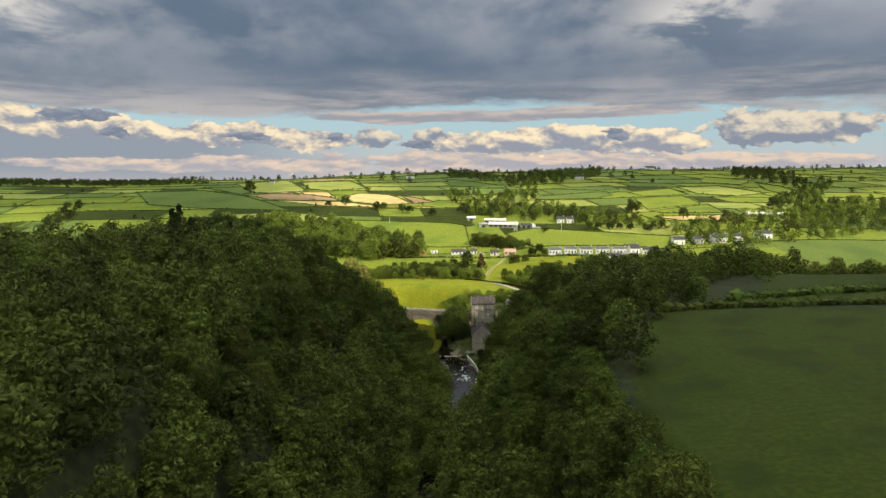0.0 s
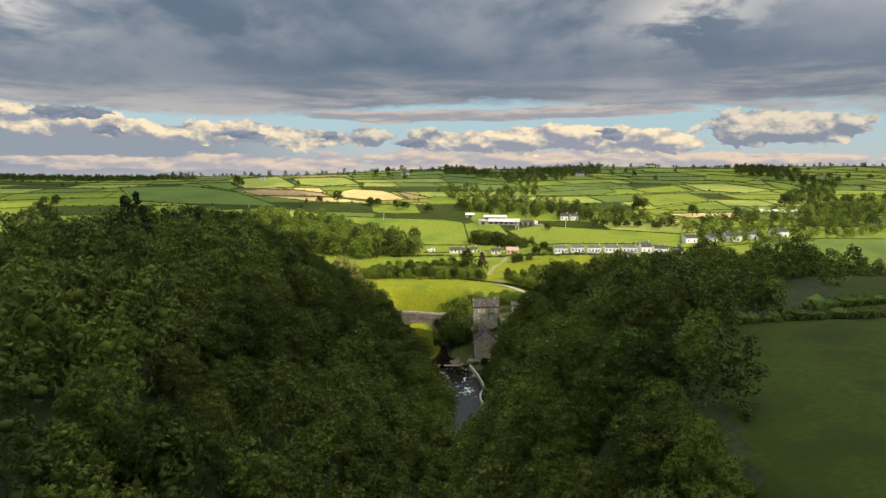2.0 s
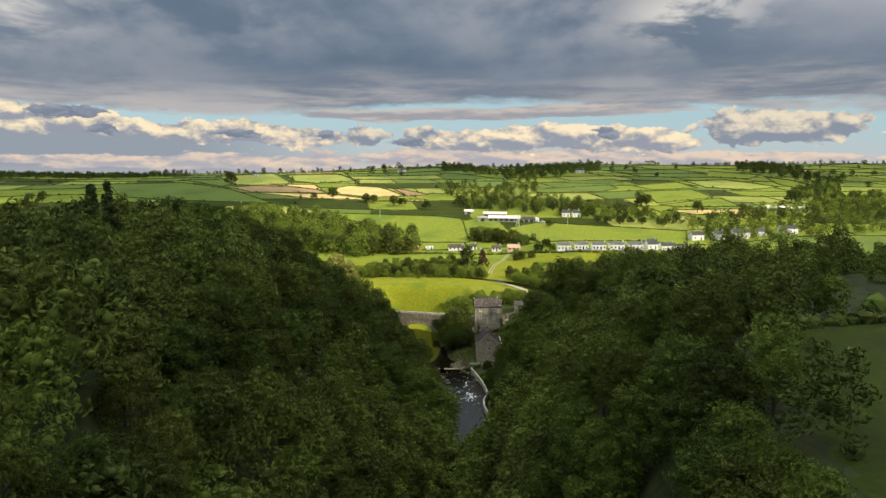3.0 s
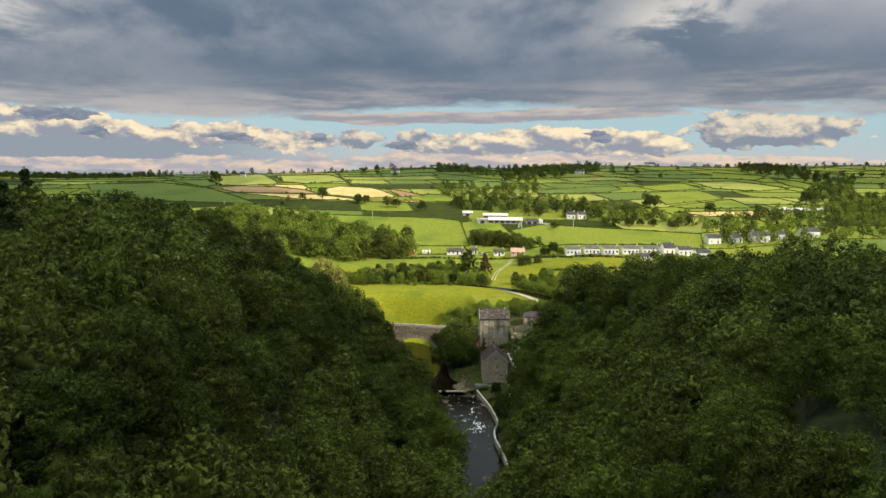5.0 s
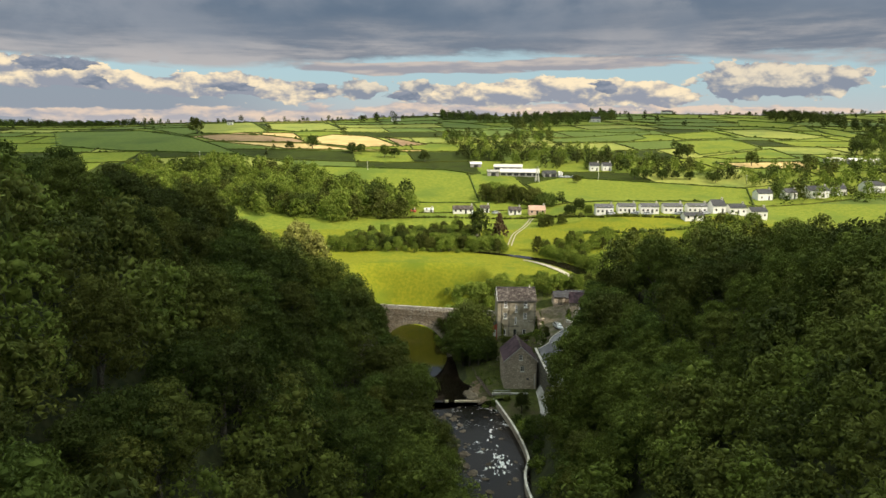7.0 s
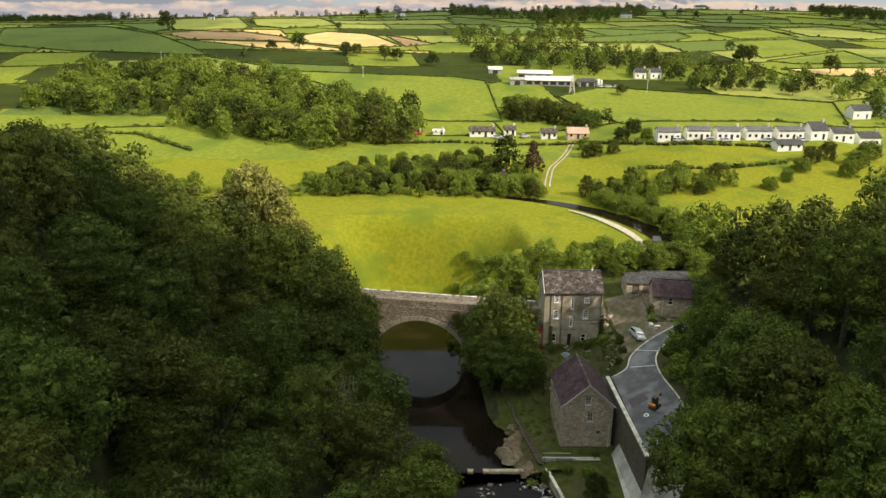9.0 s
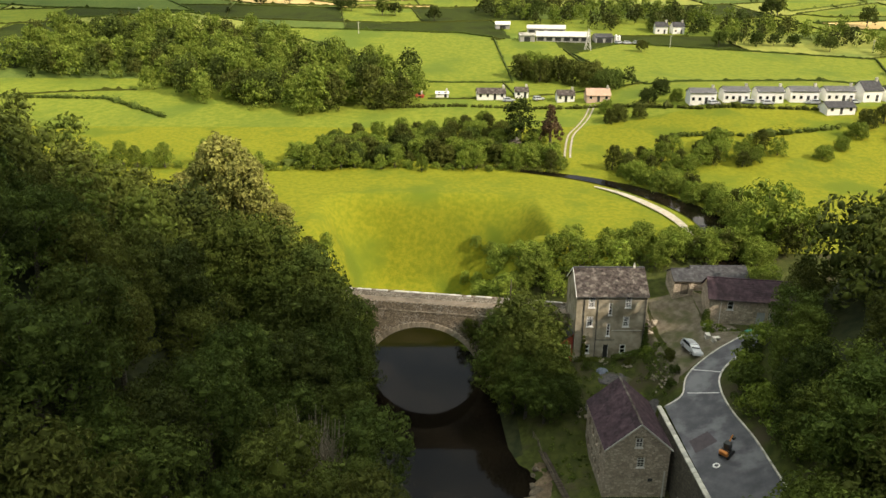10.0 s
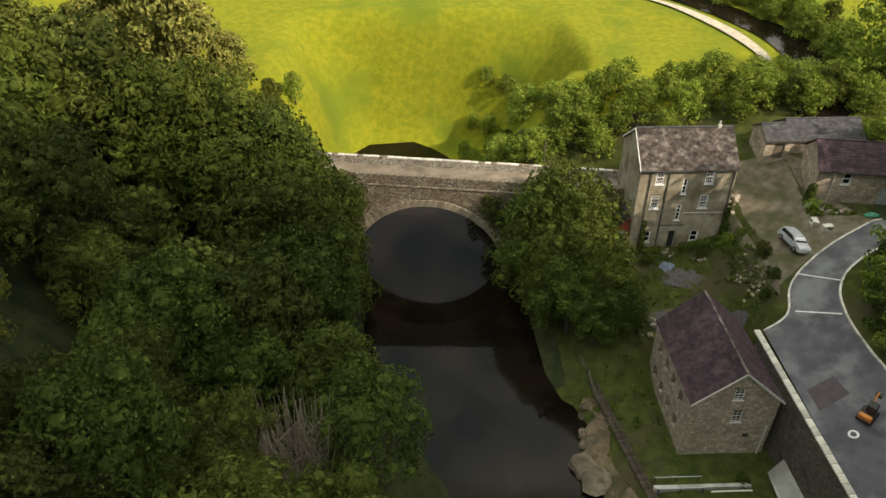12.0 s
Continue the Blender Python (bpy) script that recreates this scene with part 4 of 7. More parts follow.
leat = tagged(new("leat_wall"), "low winding stone wall with pale coping beside the river", "wall")
line = smooth_line([(21.3, -37), (22.6, -44), (24.6, -56), (25.6, -66), (25.9, -74), (24.0, -80), (23.6, -86), (24.6, -96), (25.0, -106), (24.6, -122)], 1.5)
coping_mesh = bpy.data.meshes.new("coping_stone")
bm = box(-0.78, -0.26, 0, 0.78, 0.26, 0.22, 0.05)
bm.to_mesh(coping_mesh)
bm.free()
coping_mesh.materials.append(M_COPING)
dull_coping = coping_mesh.copy()
dull_coping.materials[0] = M_BRIDGE
verts, faces = [], []
for i, (x, y) in enumerate(line):
    verts += [(x - 0.22, y, -3.2), (x + 0.22, y, -3.2), (x + 0.22, y, -0.35), (x - 0.22, y, -0.35)]
    if i:
        o = 4 * (i - 1)
        faces += [(o + a, o + (a + 1) % 4, o + 4 + (a + 1) % 4, o + 4 + a) for a in range(4)]
mesh_object("wall", verts, faces, M_RUBBLE, leat)
for (x0, y0), (x1, y1) in zip(line, line[1:]):
    c = new("coping", coping_mesh)
    c.parent = leat
    c.matrix_basis = pose((x0 + x1) / 2, (y0 + y1) / 2, -0.37 + rock_rng.uniform(-0.03, 0.03), rock_rng.uniform(-2, 2), rock_rng.uniform(-2, 2), math.degrees(math.atan2(y1 - y0, x1 - x0)))

# ---------------------------------------------------------------- the bridge
BRIDGE = pose(0.2, 0.6, 0, 0, 0, -5)
DECK, FALL, WIDE, R_ARCH = 12.1, -0.036, 4.9, 10.3


def deck_z(x):
    return DECK + FALL * x


bridge = tagged(new("bridge"), "old single-arch stone road bridge with rubble walls and parapets", "bridge")
bridge.matrix_basis = BRIDGE
xs = sorted(set([-34, -28, -22, -16, -12] + [round(R_ARCH * math.sin(a), 3) for a in np.linspace(-math.pi / 2, math.pi / 2, 41)] + [12, 16, 20, 26]))
verts, faces = [], []
for x in xs:
    low = WATER + math.sqrt(max(0, R_ARCH ** 2 - x * x)) if abs(x) <= R_ARCH else -3.0
    for y in (0, WIDE):
        verts += [(x, y, low), (x, y, deck_z(x))]
for i in range(len(xs) - 1):
    a, b = 4 * i, 4 * (i + 1)
    faces += [(a, b, b + 1, a + 1), (b + 2, a + 2, a + 3, b + 3), (a + 2, b + 2, b, a)]
mesh_object("spandrel", verts, faces, M_BRIDGE, bridge)
mesh_object("roadway", [v for x in xs for v in ((x, 0.4, deck_z(x) + 0.02), (x, WIDE - 0.4, deck_z(x) + 0.02))], [(2 * i, 2 * i + 2, 2 * i + 3, 2 * i + 1) for i in range(len(xs) - 1)], M_ROADTOP, bridge)
for name, y0, y1, x0, x1 in (("parapet", -0.05, 0.42, -34, 26), ("parapet", WIDE - 0.42, WIDE + 0.05, -34, 26)):
    n_ = 24
    verts, faces = [], []
    for i in range(n_ + 1):
        x = x0 + (x1 - x0) * i / n_
        verts += [(x, y0, deck_z(x) - 0.35), (x, y1, deck_z(x) - 0.35), (x, y1, deck_z(x) + 0.95), (x, y0, deck_z(x) + 0.95)]
        if i:
            o = 4 * (i - 1)
            faces += [(o + a, o + 4 + a, o + 4 + (a + 1) % 4, o + (a + 1) % 4) for a in range(4)]
    faces += [(0, 1, 2, 3), tuple(4 * n_ + a for a in (3, 2, 1, 0))]
    wall = mesh_object(name, verts, faces, M_BRIDGE if y0 < 1 else M_LIMED, bridge)
    x = x0
    while x < x1 - 0.5:
        l = rock_rng.uniform(0.7, 1.15)
        c = new("coping", coping_mesh if y0 > 1 and rock_rng.uniform() < 0.75 else dull_coping)
        c.parent = wall
        c.matrix_basis = pose(x + l / 2, (y0 + y1) / 2, deck_z(x + l / 2) + 0.93 + rock_rng.uniform(-0.02, 0.03), rock_rng.uniform(-2, 2), rock_rng.uniform(-1.5, 1.5) + 2, 0) @ Matrix.Diagonal((l / 1.6, 1.0, 1.0, 1))
        x += l
# ring of cut stones round the arch
ring_mesh = bpy.data.meshes.new("arch_stone")
bm = box(-0.43, -0.16, 0, 0.43, 0.35, 0.95, 0.03)
for v in bm.verts:
    v.co.x *= 1 + 0.08 * v.co.z
bm.to_mesh(ring_mesh)
bm.free()
ring_mesh.materials.append(M_DRESSED)
for k in range(37):
    a = math.pi * (k + 0.5) / 37
    c = new("arch_stone", ring_mesh)
    c.parent = bridge
    c.matrix_basis = pose(R_ARCH * math.cos(a), rock_rng.uniform(-0.02, 0.02), WATER + R_ARCH * math.sin(a), 0, 90 - math.degrees(a), 0)
# string course under the parapet
bm = bmesh.new()
for i in range(40):
    x = -30 + 1.4 * i
    add_box(bm, x + 0.02, -0.13, deck_z(x) - 0.5, x + 1.38, 0.1, deck_z(x) - 0.3)
part("string_course", bm, M_DRESSED, bridge)
for px, py, h in ((15.2, 5.1, 4.6), (-18.4, 5.2, 4.0)):
    p = BRIDGE @ Vector((px, py, deck_z(px)))
    post = tagged(new("utility_pole"), "thin grey timber pole beside the bridge road", "pole")
    post.matrix_basis = pose(p.x, p.y, p.z - 1.0)
    v, f = limb([(0, 0, -2.5), (0, 0, h * 0.6), (0, 0, h + 1)], (0.12, 0.1, 0.08), 8)
    mesh_object("shaft", v.tolist(), f.tolist(), M_PLANK, post)
    v, f = limb([(0, 0, h + 0.98), (0, 0, h + 1.1)], (0.1, 0.03), 8)
    mesh_object("cap", v.tolist(), f.tolist(), M_PIPE, post)


# ---------------------------------------------------------------- buildings
def wall_boxes(x0, x1, z0, z1, y0, y1, holes):
    """A wall along x between y0 and y1, in boxes round its openings (x0, z0, x1, z1)."""
    cuts = sorted({x0, x1, *[h[0] for h in holes], *[h[2] for h in holes]})
    bm = bmesh.new()
    for a, b in zip(cuts, cuts[1:]):
        z = z0
        for h in sorted([h for h in holes if h[0] <= a + 1e-6 and h[2] >= b - 1e-6], key=lambda h: h[1]):
            if h[1] > z:
                add_box(bm, a, y0, z, b, y1, h[1])
            z = h[3]
        if z < z1:
            add_box(bm, a, y0, z, b, y1, z1)
    return bm


def add_window(parent, x0, z0, x1, z1, y, bars=(1, 1), mat=None, sill=True, face=-1):
    """A sash window in the opening: frame with glazing bars, pane and sill."""
    mat = mat or M_WHITE
    bm = bmesh.new()
    t, d = 0.13, 0.09
    add_box(bm, x0, y, z0, x0 + t, y + d, z1)
    add_box(bm, x1 - t, y, z0, x1, y + d, z1)
    add_box(bm, x0 + t, y + 0.002, z0, x1 - t, y + d, z0 + t)
    add_box(bm, x0 + t, y + 0.002, z1 - t, x1 - t, y + d, z1)
    win = part("window", bm, mat, parent, "white-framed sash window" if mat is M_WHITE else "")
    for i in range(bars[0]):
        x = x0 + (x1 - x0) * (i + 1) / (bars[0] + 1)
        part("glazing_bar", box(x - 0.025, y + 0.005, z0 + t, x + 0.025, y + 0.07, z1 - t), mat, win)
    for i in range(bars[1]):
        z = z0 + (z1 - z0) * (i + 1) / (bars[1] + 1)
        w_ = 0.05 if i == bars[1] // 2 else 0.025
        part("glazing_bar", box(x0 + t, y + 0.003, z - w_, x1 - t, y + 0.074, z + w_), mat, win)
    part("pane", box(x0 + 0.05, y + 0.045, z0 + 0.05, x1 - 0.05, y + 0.05, z1 - 0.05), M_GLASS, win, "dark glass")
    if sill:
        part("sill", box(x0 - 0.1, y - 0.18, z0 - 0.12, x1 + 0.1, y + 0.04, z0, 0.02), mat, win)
    return win


def slated(parent, x0, x1, y_eave, z_eave, y_ridge, z_ridge, mat, width=0.42, course=0.36, rng_seed=1):
    """One slope of overlapping slates, as one part."""
    srng = np.random.default_rng(rng_seed)
    run = math.hypot(y_ridge - y_eave, z_ridge - z_eave)
    rows = int(run / course)
    u = np.array((0, y_ridge - y_eave, z_ridge - z_eave)) / run
    nrm = np.array((0, -u[2], u[1])) * (1 if y_ridge > y_eave else -1)
    pieces = []
    for r in range(rows):
        n_ = int((x1 - x0) / width)
        shift = 0.5 * (r % 2)
        for c in range(-1, n_ + 1):
            a = max(x0, x0 + (c + shift) * width + 0.01)
            b = min(x1, x0 + (c + 1 + shift) * width - 0.005)
            if b - a < 0.05:
                continue
            s0, s1 = r * course - 0.03, min((r + 1.25) * course, run)
            lift = 0.05 + srng.uniform(0, 0.02)
            p0 = np.array((0, y_eave, z_eave)) + u * s0 + nrm * lift
            p1 = np.array((0, y_eave, z_eave)) + u * s1 + nrm * 0.012
            q0 = p0 - nrm * 0.03
            pieces.append((np.array([(a, p0[1], p0[2]), (b, p0[1], p0[2]), (b, p1[1], p1[2]), (a, p1[1], p1[2]), (a, q0[1], q0[2]), (b, q0[1], q0[2])]), np.array([(0, 1, 2, 3), (4, 5, 1, 0)])))
    ob = new("slate_covering", merged("slate_covering", pieces, mat))
    ob.parent = parent
    return tagged(ob, kind="stuff")


def roof_deck(parent, x0, x1, ya, za, yr, zr, yb, zb, mat, thick=0.12):
    verts = [(x, y, z + d) for x in (x0, x1) for y, z in ((ya, za), (yr, zr), (yb, zb)) for d in (0, -thick)]
    faces = [(0, 6, 8, 2), (2, 8, 10, 4), (1, 3, 9, 7), (3, 5, 11, 9), (0, 2, 3, 1), (2, 4, 5, 3), (6, 7, 9, 8), (8, 9, 11, 10), (0, 1, 7, 6), (4, 10, 11, 5)]
    return mesh_object("roof", verts, faces, mat, parent)


def gable(parent, x, t, y0, y1, z0, yr, zr, mat, holes=()):
    """End wall across y: a triangle of thickness t from x on."""
    verts = [(a, y, z) for a in (x, x + t) for y, z in ((y0, z0), (y1, z0), (yr, zr))]
    return mesh_object("gable", verts, [(0, 2, 1), (3, 4, 5), (0, 1, 4, 3), (1, 2, 5, 4), (2, 0, 3, 5)], mat, parent)


# the tall house
HX, HY, HZ = 25.35, -6.3, 5.6
house = tagged(new("house"), "tall three-storey house with stained grey render and slate roof", "house")
house.matrix_basis = pose(HX, HY, HZ)
W, D, EAVE, RIDGE = 11.5, 8.4, 12.2, 15.5
BASE = 0.9
holes = [(1.9, 10.1, 2.95, 11.95), (7.85, 10.1, 8.9, 11.95), (1.8, 6.7, 2.85, 8.5), (7.75, 6.7, 8.8, 8.5), (1.6, 1.8, 2.6, 3.4), (7.6, 1.8, 8.6, 3.4), (5.25, 8.75, 5.85, 10.9), (5.15, 5.0, 5.75, 7.2), (4.85, BASE, 5.75, 3.4)]
holes = [(a, z, b, c) for a, z, b, c in holes]
part("wall", wall_boxes(0, W, 0, EAVE, 0, 0.5, holes), M_RENDER, house, "stained grey render front wall")
part("wall", box(0.004, 0.5, 0, 0.5, D, EAVE - 0.01), M_RENDER, house)
part("wall", box(W - 0.5, 0.5, 0, W - 0.004, D, EAVE - 0.01), M_RENDER, house)
part("wall", box(0.5, D - 0.5, 0, W - 0.5, D - 0.004, EAVE - 0.01), M_RENDER, house)
gable(house, 0.004, 0.5, 0.3, D - 0.3, EAVE - 0.02, D / 2, RIDGE - 0.15, M_RENDER)
gable(house, W - 0.504, 0.5, 0.3, D - 0.3, EAVE - 0.02, D / 2, RIDGE - 0.15, M_RENDER)
part("floor", box(0.5, 0.5, 4.2, W - 0.5, D - 0.5, 4.4), M_DARK, house)
for a, z, b, c in holes[:4]:
    add_window(house, a, z, b, c, 0.05, (3, 3))
for a, z, b, c in holes[4:6]:
    add_window(house, a, z, b, c, 0.05, (0, 1))
for a, z, b, c in holes[6:8]:
    add_window(house, a, z, b, c, 0.05, (0, 3))
door = part("door", box(4.9, 0.22, BASE, 5.7, 0.3, 3.35), M_DARK, house, "dark green painted door")
part("handle", box(5.58, 0.17, BASE + 1.05, 5.66, 0.22, BASE + 1.15, 0.01), M_TRIM, door)
part("door_frame", wall_boxes(4.78, 5.82, BASE, 3.5, 0.12, 0.2, [(4.9, BASE, 5.7, 3.38)]), M_TRIM, house)
roof = roof_deck(house, -0.15, W + 0.15, -0.25, EAVE - 0.05, D / 2, RIDGE, D + 0.25, EAVE - 0.05, M_SLATE)
slated(roof, -0.15, W + 0.15, -0.25, EAVE - 0.05, D / 2, RIDGE, M_SLATE, rng_seed=2)
part("ridge", box(-0.16, D / 2 - 0.14, RIDGE - 0.06, W + 0.16, D / 2 + 0.14, RIDGE + 0.12, 0.05), M_SLATE_GREY, roof)
bm = bmesh.new()
for (ya, za), (yb, zb) in (((-0.3, EAVE - 0.1), (D / 2, RIDGE - 0.02)), ((D + 0.3, EAVE - 0.1), (D / 2, RIDGE - 0.02))):
    v = [bm.verts.new((x, y, z + d)) for x in (-0.22, -0.155) for y, z in ((ya, za), (yb, zb)) for d in (-0.16, 0.06)]
    for f in ((0, 1, 3, 2), (4, 6, 7, 5), (0, 4, 5, 1), (2, 3, 7, 6), (1, 5, 7, 3), (0, 2, 6, 4)):
        bm.faces.new([v[i] for i in f])
part("bargeboard", bm, M_WHITE, house, "white painted bargeboard")
for x, z0, z1 in ((1.25, 0.6, EAVE), (3.45, 0.6, EAVE - 0.6), (11.2, 0.6, EAVE)):
    v, f = limb([(x, -0.09, z0), (x, -0.09, z1)], (0.06, 0.06), 8)
    mesh_object("drainpipe", v.tolist(), f.tolist(), M_PIPE, house)
part("gutter", box(-0.1, -0.38, EAVE - 0.22, W + 0.1, -0.24, EAVE - 0.1, 0.03), M_PIPE, house)
part("pipe", box(6.0, -0.08, 6.0, 10.9, -0.01, 6.08), M_TRIM, house)
part("pipe", box(3.5, -0.08, 4.25, 6.6, -0.01, 4.32), M_PIPE, house)
stack = part("chimney", box(9.75, D / 2 - 0.2, RIDGE - 0.3, 10.1, D / 2 + 0.2, RIDGE + 0.25, 0.03), M_COPING, house)
v, f = limb([(9.92, D / 2, RIDGE + 0.25), (9.92, D / 2, RIDGE + 0.75)], (0.14, 0.11), 8)
mesh_object("chimney_pot", v.tolist(), f.tolist(), M_TRIM, stack)

porch = tagged(new("porch"), "small lean-to porch with red gable boards and white door", "porch")
porch.matrix_basis = pose(HX - 1.9, HY + 0.6, HZ)
part("wall", wall_boxes(0, 1.88, 0, 3.6, 0, 0.2, [(0.7, 0.9, 1.6, 3.1)]), M_RED, porch)
part("wall", box(0, 0.2, 0, 0.2, 3.0, 3.6), M_RED, porch)
part("door", box(0.7, 0.06, 0.9, 1.6, 0.12, 3.1), M_WHITE, porch, "white glazed porch door")
mesh_object("roof", [(-0.2, -0.3, 3.4), (1.88, -0.3, 5.0), (1.88, 3.2, 5.0), (-0.2, 3.2, 3.4), (-0.2, -0.3, 3.55), (1.88, -0.3, 5.15), (1.88, 3.2, 5.15), (-0.2, 3.2, 3.55)], [(3, 2, 1, 0), (4, 5, 6, 7), (0, 1, 5, 4), (1, 2, 6, 5), (2, 3, 7, 6), (3, 0, 4, 7)], M_SLATE_GREY, porch)
mesh_object("gable_board", [(-0.25, -0.34, 3.3), (1.86, -0.34, 4.92), (1.86, -0.34, 5.16), (-0.25, -0.34, 3.56), (-0.25, -0.29, 3.3), (1.86, -0.29, 4.92), (1.86, -0.29, 5.16), (-0.25, -0.29, 3.56)], [(0, 1, 2, 3), (7, 6, 5, 4), (0, 4, 5, 1), (3, 2, 6, 7), (0, 3, 7, 4), (1, 5, 6, 2)], M_RED, porch)
mesh_object("gable_infill", [(0.0, 0.02, 3.6), (1.86, 0.02, 3.6), (1.86, 0.02, 4.95), (0.0, 0.18, 3.6), (1.86, 0.18, 3.6), (1.86, 0.18, 4.95)], [(0, 1, 2), (5, 4, 3), (0, 3, 4, 1), (1, 4, 5, 2), (2, 5, 3, 0)], M_RED, porch)

# the mill
mill = tagged(new("mill"), "old stone water mill with steep purple slate roof and gable windows", "mill")
mill.matrix_basis = pose(24.75, -33.4, -1.6)
MW, MD, ME, MR = 8.5, 11.6, 9.6, 13.4
GW = [(3.75, 9.7, 4.75, 11.2), (4.2, 6.6, 5.25, 8.2)]
verts_holes = [(GW[1][0], GW[1][1], GW[1][2], GW[1][3])]
part("wall", wall_boxes(0, MW, 0, ME, 0, 0.6, verts_holes), M_RUBBLE, mill, "rubble stone front wall")
bm = wall_boxes(0, MD - 0.6, 0, ME - 0.01, 0, 0.6, [(1.6 + 2.3 * i, z, 2.5 + 2.3 * i, z + 1.5) for i in range(4) for z in (6.6, 3.2)])
for v in bm.verts:
    v.co = Vector((v.co.y + 0.004, v.co.x + 0.6, v.co.z))
bmesh.ops.recalc_face_normals(bm, faces=bm.faces[:])
part("wall", bm, M_RUBBLE, mill, "rubble stone side wall with deep openings")
for i in range(4):
    for z in (6.6, 3.2):
        part("shutter", box(0.34, 2.2 + 2.3 * i, z, 0.4, 3.1 + 2.3 * i, z + 1.5), M_PLANK, mill)
part("wall", box(MW - 0.6, 0.6, 0, MW - 0.004, MD, ME - 0.01), M_RUBBLE, mill)
part("wall", box(0.6, MD - 0.6, 0, MW - 0.6, MD - 0.004, ME - 0.01), M_RUBBLE, mill)
# gable with a window: boxes cut to the slope
bm = wall_boxes(0.2, MW - 0.2, ME, MR - 0.15, 0.004, 0.6, [GW[0]])
for side in (-1, 1):
    n_ = Vector((side * (MR - ME), 0, MW / 2)).normalized()
    p = Vector((MW / 2, 0, MR - 0.2))
    bmesh.ops.bisect_plane(bm, geom=bm.verts[:] + bm.edges[:] + bm.faces[:], plane_co=p, plane_no=n_, clear_outer=True)
part("gable", bm, M_RUBBLE, mill)
bm = box(0.2, MD - 0.6, ME - 0.02, MW - 0.2, MD - 0.01, MR - 0.15)
for side in (-1, 1):
    bmesh.ops.bisect_plane(bm, geom=bm.verts[:] + bm.edges[:] + bm.faces[:], plane_co=Vector((MW / 2, 0, MR - 0.2)), plane_no=Vector((side * (MR - ME), 0, MW / 2)).normalized(), clear_outer=True)
part("gable", bm, M_RUBBLE, mill)
part("floor", box(0.6, 0.6, 5.0, MW - 0.6, MD - 0.6, 5.2), M_DARK, mill)
add_window(mill, *GW[0], 0.07, (1, 3), M_TRIM)
add_window(mill, *GW[1], 0.07, (1, 3), M_TRIM)
for g in GW:
    part("lintel", box(g[0] - 0.2, -0.05, g[3], g[2] + 0.2, 0.2, g[3] + 0.25, 0.02), M_DRESSED, mill)
# roof runs away from the river front: build along x and turn it
roof = new("roof")
roof.parent = mill
roof.matrix_basis = pose(0, 0, 0, 0, 0, 90) @ pose(0, 0, 0)
roof_deck(roof, -0.25, MD + 0.2, 0.25, ME - 0.18, -MW / 2, MR, -MW - 0.25, ME - 0.18, M_SLATE_RED)
slated(roof, -0.25, MD + 0.2, 0.25, ME - 0.18, -MW / 2, MR, M_SLATE_RED, rng_seed=3)
slated(roof, -0.25, MD + 0.2, -MW - 0.25, ME - 0.18, -MW / 2, MR, M_SLATE_RED, rng_seed=4)
part("ridge", box(-0.26, -MW / 2 - 0.14, MR - 0.05, MD + 0.21, -MW / 2 + 0.14, MR + 0.12, 0.05), M_SLATE, roof)
bm = bmesh.new()
for (xa, za), (xb, zb) in (((-0.3, ME - 0.28), (MW / 2, MR - 0.06)), ((MW + 0.3, ME - 0.28), (MW / 2, MR - 0.06))):
    v = [bm.verts.new((x, y, z + d)) for y in (-0.32, -0.255) for x, z in ((xa, za), (xb, zb)) for d in (-0.12, 0.12)]
    for f in ((0, 1, 3, 2), (4, 6, 7, 5), (0, 4, 5, 1), (2, 3, 7, 6), (1, 5, 7, 3), (0, 2, 6, 4)):
        bm.faces.new([v[i] for i in f])
bmesh.ops.recalc_face_normals(bm, faces=bm.faces[:])
part("verge_board", bm, M_TRIM, mill, "pale verge board")
v, f = limb([(MW - 0.5, -0.1, 1.5), (MW - 0.5, -0.1, 6.0)], (0.1, 0.1), 8)
mesh_object("drainpipe", v.tolist(), f.tolist(), M_TRIM, mill)
v, f = limb([(6.2, -0.02, 4.6), (6.2, 0.05, 4.61)], (0.28, 0.28), 10)
part("vent", box(5.9, -0.04, 4.4, 6.5, 0.02, 4.9, 0.05), M_DARK, mill)


